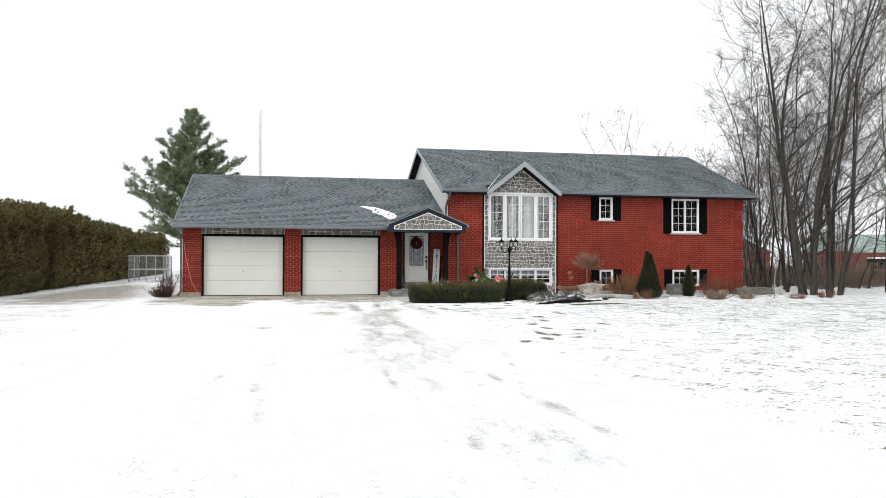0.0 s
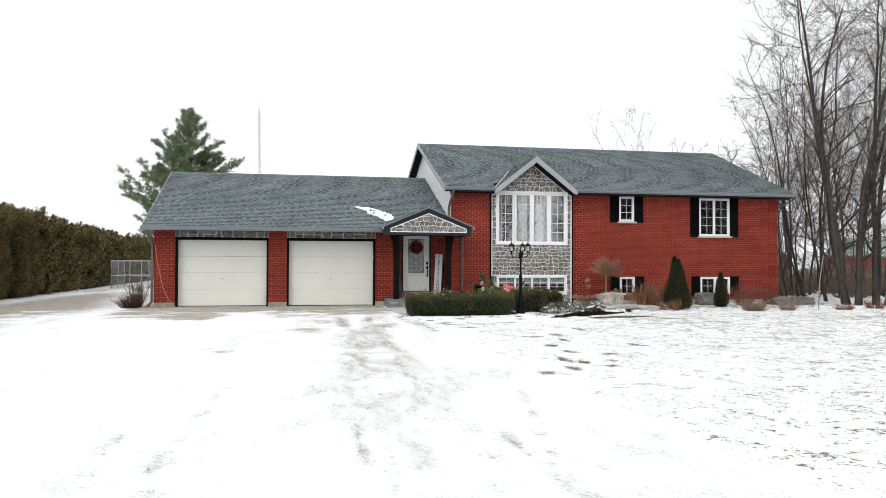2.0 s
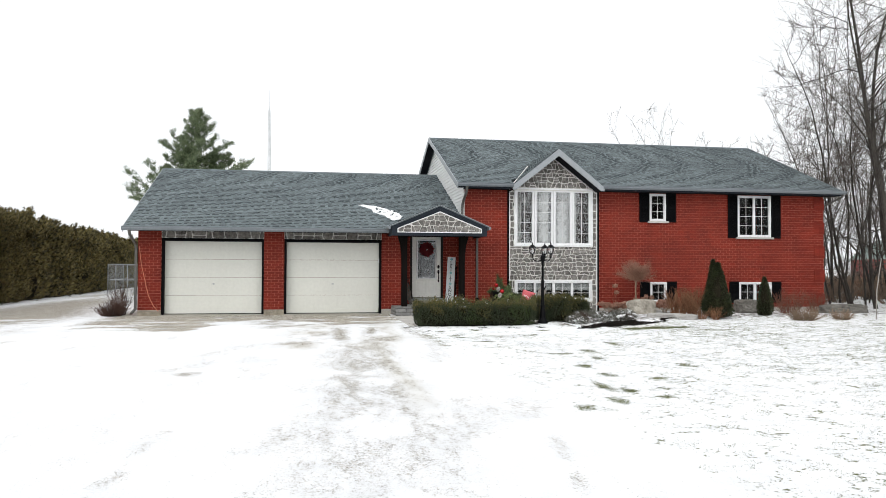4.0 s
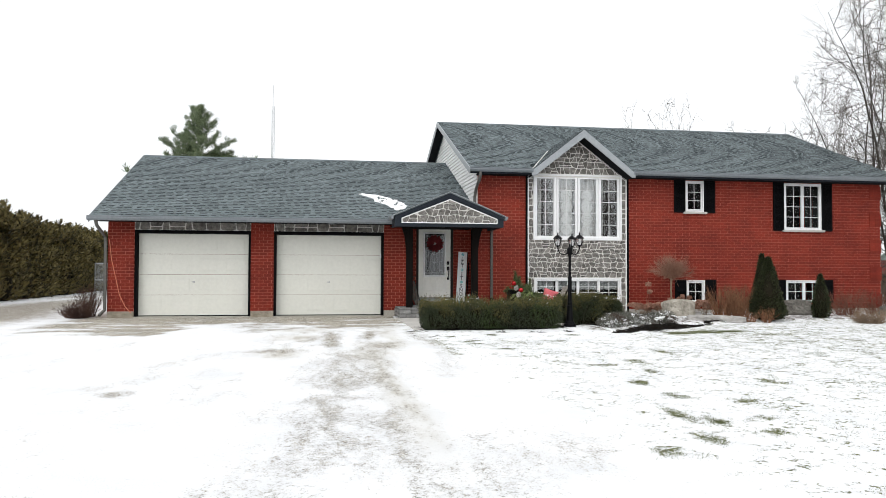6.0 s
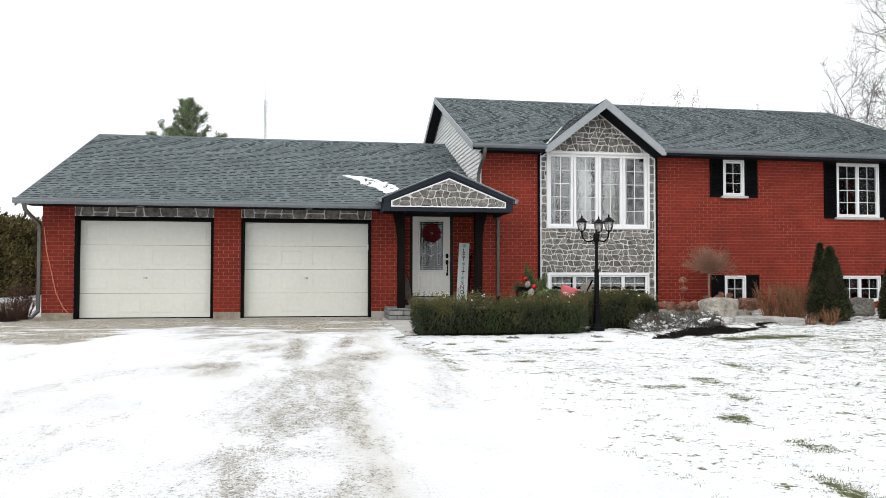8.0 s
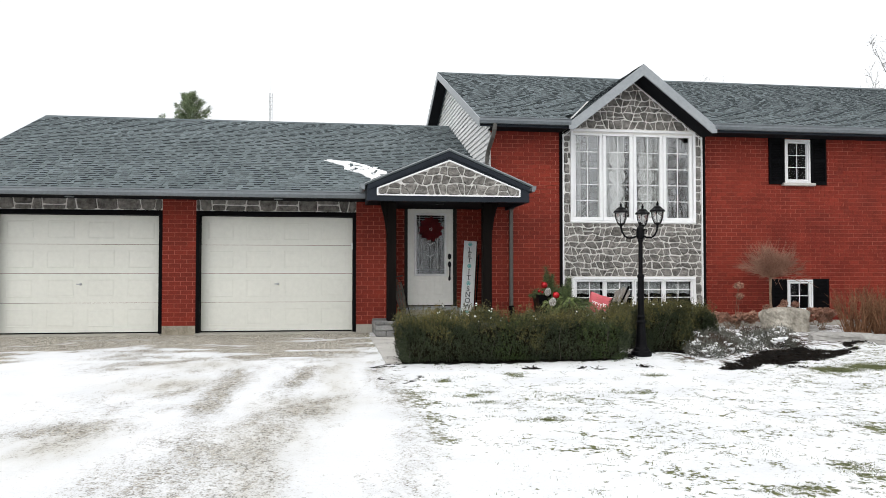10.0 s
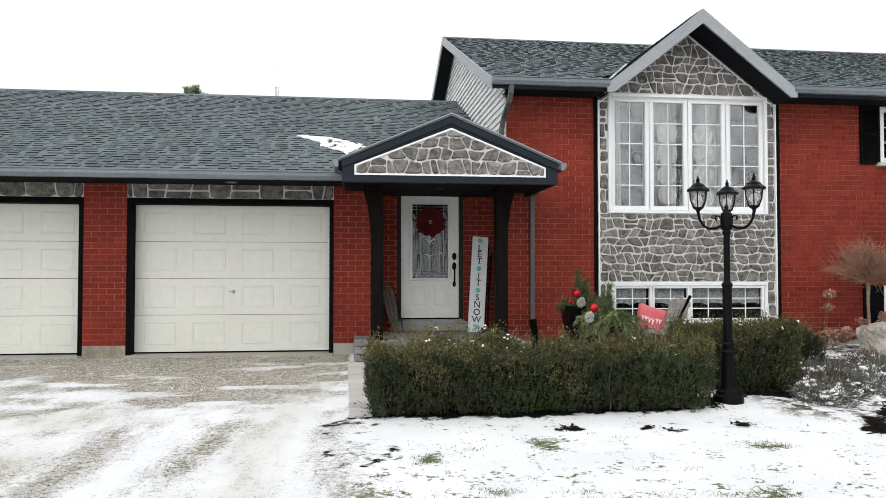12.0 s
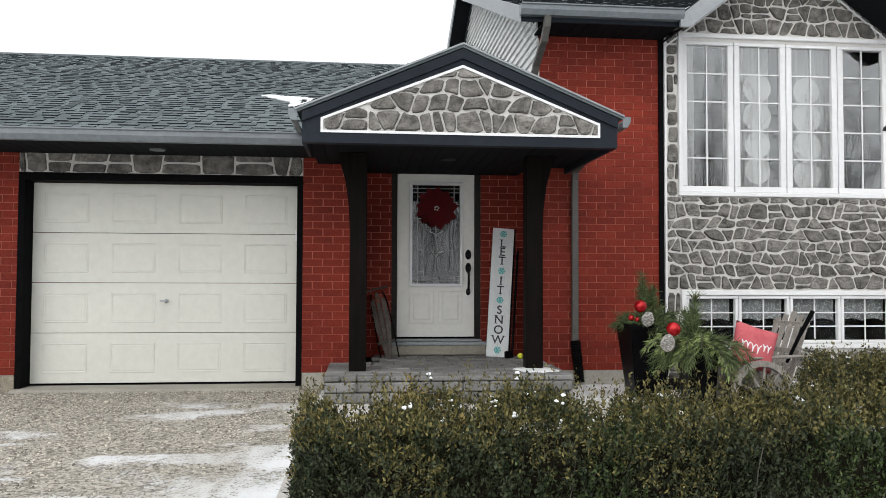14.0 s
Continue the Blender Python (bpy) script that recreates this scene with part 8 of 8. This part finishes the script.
# cable down the garage corner
bm = bmesh.new()
pipe(bm, [(-0.66, FACE - 0.03, 1.95), (-0.60, FACE - 0.035, 1.45), (-0.50, FACE - 0.035, 1.0), (-0.40, FACE - 0.035, 0.55), (-0.26, FACE - 0.04, 0.26), (-0.12, FACE - 0.05, 0.10)], 0.010, 6)
tagged(part("cable", bm, M_hose), "faded orange cable hanging down the brick garage corner", "cable")


# curtains behind the panes
def curtain(x0, x1, z0, z1, y, folds, deep, label, mat_c, name="curtain", scallop=0.0):
    n = int((x1 - x0) * 60)
    V, F = [], []
    for i in range(n + 1):
        k = i / n
        x = x0 + (x1 - x0) * k
        yy = y + deep * math.sin(k * folds * 2 * math.pi) + 0.4 * deep * math.sin(k * folds * 5.1 + 1)
        V += [(x, yy, z0 + scallop * abs(math.sin(k * folds * math.pi * 0.5))), (x, yy, z1)]
    for i in range(n):
        F.append((2 * i, 2 * i + 2, 2 * i + 3, 2 * i + 1))
    ob = part(name, mesh_of(name, V, F), mat_c, smooth=True)
    return tagged(ob, label, "curtain", "window curtains")


curtain(10.95, 11.50, 2.0, 3.8, -0.04, 5, 0.03, "white sheer curtain hanging behind the big window", M_curtain)
curtain(11.62, 12.40, 2.0, 3.8, -0.04, 7, 0.03, "white sheer curtain hanging behind the big window", M_curtain)
curtain(10.42, 10.60, 2.0, 3.8, -0.04, 3, 0.03, "white sheer curtain hanging behind the big window", M_curtain)
disc_rng = random.Random(12)
screen = thing("disc_garland", (11.6, -0.13, 3.8), "pale paper discs hung in strings behind the big window", "garland")
for cx in (11.36, 11.95):
    z = 3.30 + disc_rng.uniform(-0.1, 0.1)
    while z > 2.15:
        r = disc_rng.uniform(0.15, 0.175)
        bm = bmesh.new()
        lathe(bm, [(r, -0.001), (r, 0.001)], 28, Matrix.Translation((cx - 0.05, -0.13, z)) @ Matrix.Rotation(radians(90), 4, "X"))
        part("disc", bm, M_lace, screen)
        z -= 2 * r - 0.01
for a, b in ((10.44, 10.95), (11.02, 11.56), (11.64, 12.18), (12.26, 12.78)):
    curtain(a, b, 0.66, 0.99, -0.15, 4, 0.012, "white lace valance behind the basement window", M_valance, "valance", scallop=0.03)
# these edges take the near-black that stands for indoor dimness
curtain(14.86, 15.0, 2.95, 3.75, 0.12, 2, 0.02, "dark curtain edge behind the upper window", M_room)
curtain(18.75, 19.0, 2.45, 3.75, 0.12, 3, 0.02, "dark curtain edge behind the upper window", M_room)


# ---- the planted bed and what stands in it ----
def rock(name, at, sx, sy, sz, seed, label, mat_r, rough=0.08, turn=0.0):
    bm = bmesh.new()
    bmesh.ops.create_cube(bm, size=1.0)
    bmesh.ops.subdivide_edges(bm, edges=bm.edges[:], cuts=11, use_grid_fill=True)
    for v in bm.verts:
        c = v.co.copy()
        r = (abs(2 * c.x) ** 7 + abs(2 * c.y) ** 7 + abs(2 * c.z) ** 7) ** (-1 / 7) * (1 - 0.05 * c.z)
        p = Vector((c.x * sx, c.y * sy, c.z * sz)) * r
        d = noise.fractal(Vector((c.x * 2.4 + seed, c.y * 2.4, c.z * 2.4)), 0.55, 2.1, 6)
        v.co = p + p.normalized() * d * rough
    ob = part(name, bm, mat_r)
    ob.matrix_basis = pose(at[0], at[1], at[2] + sz / 2, 0, 0, turn)
    return tagged(ob, label, "rock", "garden stones")


rock("boulder", (13.90, -1.60, -0.05), 0.76, 0.50, 0.50, 3, "rough pale limestone boulder before the house wall", M_rock, 0.045, 8)
rock("flat_stone", (13.80, -3.35, -0.03), 0.95, 0.50, 0.17, 7, "flat grey step stone in the bed", M_slab, 0.03, -28)
rock("flat_stone", (14.28, -3.62, -0.03), 0.58, 0.45, 0.15, 8, "flat grey step stone in the bed", M_slab, 0.03, -38)
rock("flat_stone", (14.1, -1.5, 0.0), 0.9, 0.4, 0.14, 9, "flat grey step stone in the bed", M_slab, 0.03, 5)
rock("boulder", (17.38, -1.5, -0.02), 0.66, 0.45, 0.46, 10, "dark grey boulder under the low window", M_darkrock, 0.06, -5)
rock("boulder", (20.4, -1.9, -0.04), 1.5, 0.5, 0.34, 11, "long grey boulder at the corner of the bed", M_darkrock, 0.05, 3)


def topiary(at):
    rng = np.random.default_rng(31)
    tr = thing("topiary", (0, 0, 0), "small leafless ball-headed tree behind the boulder", "tree")
    bm = bmesh.new()
    pipe(bm, [(0, 0, -0.1), (0.01, 0.01, 0.3), (-0.01, 0, 0.6), (0, 0, 0.92)], [0.028, 0.024, 0.022, 0.03], 7)
    part("trunk", bm, M_tan, tr)
    tw = []
    for i in range(170):
        az, el = rng.uniform(0, 2 * math.pi), math.asin(rng.uniform(0.22, 1.0))
        way = np.array([math.cos(az) * math.cos(el), math.sin(az) * math.cos(el), math.sin(el)])
        ln = rng.uniform(0.42, 0.74) * (1.1 - 0.35 * math.sin(max(el, 0)))
        p, r = limb(rng, (0, 0, 0.86 + rng.uniform(0, 0.12)), way, ln, 0.005, 0.0022, 5, 0.13, 0.05)
        tw.append((p, r, 4))
        for _ in range(9):
            j = rng.integers(1, 5)
            d = unit(p[j + 1] - p[j]) + rng.normal(0, 0.5, 3)
            tw.append(limb(rng, p[j], d / np.linalg.norm(d), ln * rng.uniform(0.2, 0.45), 0.0042, 0.002, 3, 0.12, 0.05) + (3,))
    for i in range(22):
        az = rng.uniform(0, 2 * math.pi)
        tw.append(limb(rng, (0.2 * math.cos(az), 0.2 * math.sin(az), 1.1), (math.cos(az) * 0.6, math.sin(az) * 0.6, 1.0), rng.uniform(0.35, 0.6), 0.004, 0.0015, 4, 0.05, 0.03) + (3,))
    part("crown", tubes("crown", tw), M_pinktwig, tr, "ball of fine red-brown twigs")
    tr.location = at
    tr.scale = (1.0, 1.0, 1.03)


topiary((13.96, -1.06, 0.08))


def tuft(name, at, tall, wide, count, seed, mat_t, label, category, group="", lean=0.35, thick=0.006):
    """A clump of upright blades or stalks."""
    rng = np.random.default_rng(seed)
    a, r = rng.uniform(0, 2 * math.pi, count), wide / 2 * np.sqrt(rng.uniform(0, 1, count)) * 0.7
    b = np.stack([r * np.cos(a), r * np.sin(a), np.full(count, -0.03)], -1)
    h = tall * rng.uniform(0.45, 1.0, (count, 1))
    d = unit(np.stack([np.cos(a) * lean + rng.normal(0, 0.12, count), np.sin(a) * lean + rng.normal(0, 0.12, count), np.ones(count)], -1))
    s = unit(np.cross(d, rng.normal(0, 1, (count, 3)))) * thick / 2
    mid = b + d * h * 0.55
    tip = b + d * h + np.stack([np.cos(a), np.sin(a), -0.3 * np.ones(count)], -1) * h * 0.12
    faces_t = np.concatenate([np.stack([b - s, b + s, mid + s, mid - s], 1), np.stack([mid - s, mid + s, tip + s * 0.3, tip - s * 0.3], 1)])
    me = quads(name, faces_t)
    ob = part(name, me, mat_t)
    ob.location = at
    return tagged(ob, label, category, group)


tuft("ornamental_grass", (14.72, -3.6, 0.0), 0.34, 0.35, 90, 2, M_straw, "dry reddish-brown ornamental grass clump in the bed", "grass", "dry grasses", 0.45, 0.008)


def twig_shrub(at, tall, wide, count, seed, mat_s, label, group="bare shrubs", stout=0.006):
    rng = np.random.default_rng(seed)
    tw = []
    for i in range(count):
        a = rng.uniform(0, 2 * math.pi)
        way = np.array([math.cos(a) * wide / tall * rng.uniform(0, 0.6), math.sin(a) * wide / tall * rng.uniform(0, 0.6), 1.0])
        ln = tall * rng.uniform(0.6, 1.05)
        p, r = limb(rng, (0.2 * wide * rng.uniform(0.2, 1.0) * math.cos(a), 0.2 * wide * rng.uniform(0.2, 1.0) * math.sin(a), -0.05), way / np.linalg.norm(way), ln, stout, stout * 0.33, 5, 0.09, 0.02)
        tw.append((p, r, 4))
        for _ in range(5):
            j = rng.integers(1, 5)
            d = unit(p[j + 1] - p[j]) + rng.normal(0, 0.45, 3)
            tw.append(limb(rng, p[j], d / np.linalg.norm(d), ln * rng.uniform(0.15, 0.4), 0.004, 0.0016, 3, 0.1, 0.03) + (3,))
    ob = part("shrub", tubes("shrub", tw), mat_s)
    ob.location = at
    return tagged(ob, label, "shrub", group)


twig_shrub((14.86, -2.95, 0.0), 0.92, 0.85, 90, 40, M_cane, "dense upright shrub of red-brown canes beside the evergreens", stout=0.012)
twig_shrub((14.50, -2.75, 0.0), 0.92, 0.75, 70, 41, M_cane, "dense upright shrub of red-brown canes beside the evergreens", stout=0.012)
twig_shrub((18.5, -2.0, 0.0), 0.85, 1.2, 90, 3, M_redtwig, "leafless red-brown twig shrub against the brick wall")
twig_shrub((19.7, -1.6, 0.0), 0.75, 0.9, 70, 4, M_redtwig, "leafless red-brown twig shrub against the brick wall")
twig_shrub((17.4, -4.3, 0.0), 0.42, 1.25, 190, 5, M_tan, "low mounded grey twig shrub at the bed's edge")
twig_shrub((18.6, -4.2, 0.0), 0.34, 0.8, 110, 6, M_tan, "low mounded grey twig shrub at the bed's edge")
twig_shrub((20.6, -4.2, -0.05), 0.32, 0.8, 90, 7, M_redtwig, "small dark red twig shrub in thin snow")
twig_shrub((22.2, -3.6, -0.05), 0.4, 0.9, 90, 8, M_redtwig, "small dark red twig shrub in thin snow")
twig_shrub((15.02, -3.85, 0.0), 0.42, 0.5, 34, 9, M_cane, "small red-brown twig shrub beside the evergreens")
twig_shrub((-1.35, -0.35, -0.05), 0.55, 0.9, 190, 10, M_darktwig, "brown twiggy shrub by the garage downspout")
twig_shrub((-1.25, 0.35, -0.05), 0.95, 0.7, 70, 11, M_darktwig, "tall red-brown twig shrub by the garage corner")
bm = bmesh.new()
pipe(bm, [(19.6, -4.3, -0.1), (19.63, -4.3, 0.8), (19.78, -4.3, 1.68)], [0.018, 0.016, 0.012], 7)
tagged(part("stake", bm, M_wood), "pale leaning wooden stake in the bed", "stake")


def herb(at, tall, wide, seed, mat_h, label):
    """A loose low mound of narrow leaves, snow caught in it."""
    rng = np.random.default_rng(seed)
    n = 2300
    a, e = rng.uniform(0, 2 * math.pi, n), np.arcsin(rng.uniform(0, 1, n))
    r = (0.45 + 0.55 * rng.uniform(0, 1, n)) * (0.8 + 0.45 * fbm(a * 2 + 5, e * 3, seed))
    way = np.stack([np.cos(a) * np.cos(e), np.sin(a) * np.cos(e), np.sin(e)], -1)
    p = way * r[:, None] * np.array([wide / 2, wide / 2, tall])
    pl = thing("herb", (0, 0, 0), label, "plant", "bed herbs")
    part("foliage", quads("foliage", leaves(rng, p, way + np.array([0, 0, 0.6]), 0.042, 0.0065, lean=0.55)), mat_h, pl, kind="stuff")
    tw = [limb(rng, (0, 0, -0.03), way[i], 0.9 * float(np.linalg.norm(p[i])), 0.004, 0.002, 3, 0.05, 0.02) + (3,) for i in range(60)]
    part("woody_growth", tubes("woody_growth", tw), M_twig, pl, kind="stuff")
    bm = bmesh.new()
    for i in range(17):
        j = rng.integers(0, n)
        for _ in range(7):
            s = rng.uniform(0.008, 0.032)
            c = p[j] * np.array([0.95, 0.95, 0.9]) + rng.normal(0, 0.034, 3) * np.array([1, 1, 0.4])
            ball = bmesh.ops.create_icosphere(bm, subdivisions=1, radius=s, matrix=Matrix.Translation(c) @ Matrix.Rotation(rng.uniform(0, 6.28), 4, "Z") @ Matrix.Diagonal((1.3, rng.uniform(0.6, 1.1), 0.62, 1.0)))
            for v in ball["verts"]:
                v.co += Vector(rng.normal(0, 0.10 * s, 3))
    part("caught_snow", bm, M_snow, pl, "snow caught among the leaves", kind="stuff")
    pl.location = at


hrng = random.Random(14)
for i in range(30):
    x = 10.45 + hrng.uniform(0, 2.25)
    y = -5.50 + 0.55 * (x - 10.4) + hrng.uniform(0, 1.9)
    herb((x, y, 0.0), hrng.uniform(0.14, 0.27), hrng.uniform(0.40, 0.70), 200 + i, M_sage if i % 3 else M_darkherb, "grey-green low herb clump dusted with snow")


def hydrangea(at, heads, tall, wide, seed):
    """Bare stems with dried round flower heads."""
    rng = np.random.default_rng(seed)
    hy = thing("hydrangea", (0, 0, 0), "leafless hydrangea with dried pinkish-brown flower heads", "shrub", "hydrangeas")
    stems = []
    for i in range(heads):
        a = rng.uniform(0, 2 * math.pi)
        way = np.array([math.cos(a) * wide / tall * rng.uniform(0.1, 0.7), math.sin(a) * wide / tall * rng.uniform(0.1, 0.5), 1.0])
        p, r = limb(rng, (rng.normal(0, 0.1) * wide, rng.normal(0, 0.06), -0.03), way / np.linalg.norm(way), tall * rng.uniform(0.6, 1.05), 0.006, 0.003, 5, 0.06, 0.0)
        stems.append((p, r, 4))
        n = 150
        d = unit(rng.normal(0, 1, (n, 3)))
        s = rng.uniform(0.055, 0.085)
        c = p[-1] + d * s * np.array([1, 1, 0.8])
        part("flower_head", quads("flower_head", leaves(rng, c - d * 0.012, np.cross(d, rng.normal(0, 1, (n, 3))), 0.034, 0.030, lean=0.3)), M_rust, hy)
    part("stems", tubes("stems", stems), M_tan, hy)
    hy.location = at


hydrangea((13.30, -0.9, 0.0), 26, 0.42, 1.0, 61)
hydrangea((13.30, -0.95, 0.0), 2, 0.92, 0.3, 62)
hydrangea((14.75, -1.35, 0.0), 20, 0.48, 0.8, 63)
hydrangea((14.35, -0.85, 0.0), 18, 0.55, 1.2, 64)

# ---- farther off ----
def kennel():
    """A chain-link dog run: pipes and wire."""
    k = thing("dog_run", (0, 0, 0), "galvanised chain-link dog run beside the cedar hedge", "fence")
    X, Y, Z = 1.9, 3.4, 1.62

    def panel(a, b, n):
        bm = bmesh.new()
        a, b = Vector(a), Vector(b)
        up = Vector((0, 0, Z))
        for i in range(n + 1):
            p = a + (b - a) * i / n
            pipe(bm, [p, p + up], 0.026, 6)
        for z in (0.05, Z * 0.5, Z):
            pipe(bm, [a + Vector((0, 0, z)), b + Vector((0, 0, z))], 0.022, 6)
        fr = part("panel_frame", bm, M_zinc, k)
        bm = bmesh.new()
        ln, s = (b - a).length, 0.10
        d = (b - a).normalized()
        c = -Z
        while c < ln:
            for sg in (1, -1):
                t0, t1 = max(0.0, c), min(ln, c + Z)
                if t1 - t0 > 0.02:
                    z0, z1 = t0 - c, t1 - c
                    if sg < 0:
                        z0, z1 = Z - z0, Z - z1
                    pipe(bm, [a + d * t0 + Vector((0, 0, z0)), a + d * t1 + Vector((0, 0, z1))], 0.0022, 3)
            c += s
        part("wire_mesh", bm, M_zinc, fr, kind="stuff")

    panel((0, 0, 0), (X, 0, 0), 2)
    panel((0, 0, 0), (0, Y, 0), 2)
    panel((X, 0, 0), (X, Y, 0), 3)
    panel((0, Y, 0), (X, Y, 0), 2)
    k.matrix_basis = pose(-6.0, 18.9, -0.12, 0, 0, 0)


kennel()
mast = thing("antenna_mast", (0.1, 61.0, 0), "thin galvanised lattice antenna mast behind the garage", "antenna")
legs = [(0.17 * math.cos(a), 0.17 * math.sin(a)) for a in (0.5, 2.6, 4.7)]
for lx, ly in legs:
    bm = bmesh.new()
    pipe(bm, [(0.1 + lx, 61 + ly, -0.3), (0.1 + lx * 0.9, 61 + ly * 0.9, 18.2)], 0.02, 5)
    part("leg", bm, M_zinc, mast)
bm = bmesh.new()
z = 0.2
while z < 18:
    for i in range(3):
        a, b = legs[i], legs[(i + 1) % 3]
        pipe(bm, [(0.1 + a[0], 61 + a[1], z), (0.1 + b[0], 61 + b[1], z + 0.4)], 0.011, 4)
        pipe(bm, [(0.1 + a[0], 61 + a[1], z), (0.1 + b[0], 61 + b[1], z)], 0.011, 4)
    z += 0.4
part("bracing", bm, M_zinc, mast)
bm = bmesh.new()
pipe(bm, [(0.1, 61, 18.0), (0.1, 61, 20.4)], 0.018, 5)
part("tip", bm, M_zinc, mast)


def barn(at, long, deep, eave, peak, wall_mat, roof_mat, label, turn=0.0, holes=()):
    b = thing("barn", (0, 0, 0), label, "barn", "far barns")
    bm = bmesh.new()
    box(bm, 0, long, 0, deep, -0.5, eave)
    part("wall", bm, wall_mat, b)
    bm = bmesh.new()
    prism(bm, [(-0.3, eave - 0.1), (deep / 2, peak), (deep + 0.3, eave - 0.1), (deep + 0.3, eave - 0.2), (deep / 2, peak - 0.12), (-0.3, eave - 0.2)], -0.3, long + 0.3, "x")
    prism(bm, [(0.0, eave), (deep / 2, peak - 0.1), (deep, eave)], 0.0, long, "x")
    part("roof", bm, roof_mat, b)
    for x, w, z0, z1 in holes:
        bm = bmesh.new()
        box(bm, x, x + w, -0.06, 0.02, z0, z1)
        part("door", bm, M_black, b, "dark doorway")
        bm = bmesh.new()
        box(bm, x - 0.1, x + w + 0.1, -0.08, 0.02, z1 + 0.004, z1 + 0.16)
        part("lintel", bm, M_white, b, "white lintel board")
    b.matrix_basis = pose(*at, 0, 0, turn)
    return b


barn((59.0, 40.0, -0.3), 16, 9, 2.7, 4.5, M_barn, M_tin, "far red barn with a grey-green metal roof", -6, ((1.5, 2.6, 0.0, 1.9), (7, 2.0, 0.0, 1.9)))
barn((50.0, 40.5, -0.3), 6.0, 5.0, 2.6, 3.9, M_barn, M_oldroof, "far red shed with a brown gable roof", 60, ((1.0, 1.6, 0.0, 1.8),))

# thicket and dry growth between the trees
brush = twig_shrub((31, 6, -0.1), 1.5, 2.6, 60, 71, M_thicket, "leafless tan thicket under the bare trees", "thicket", 0.012)
brng = random.Random(77)
for i in range(60):
    x = brng.uniform(26, 58)
    y = brng.uniform(6, 34)
    if y < 10 and x < 29:
        continue
    c2 = copy_thing(brush, pose(x, y, -0.1, 0, 0, brng.uniform(0, 360)))
    s = brng.uniform(0.7, 1.5)
    c2.scale = (s * 1.5, s * 1.5, s * 0.9)
for i in range(44):
    c2 = copy_thing(brush, pose(brng.uniform(24.5, 42), brng.uniform(4, 15), -0.1, 0, 0, brng.uniform(0, 360)))
    s = brng.uniform(0.6, 1.0)
    c2.scale = (s * 1.4, s * 1.4, s * 0.85)
straw = tuft("tall_grass", (33, 12, -0.1), 1.1, 3.0, 700, 81, M_straw, "tall dry grass under the bare trees", "grass", "dry field grass", 0.3, 0.03)
for i in range(30):
    copy_thing(straw, pose(brng.uniform(27, 50), brng.uniform(10, 30), -0.1, 0, 0, brng.uniform(0, 360)))
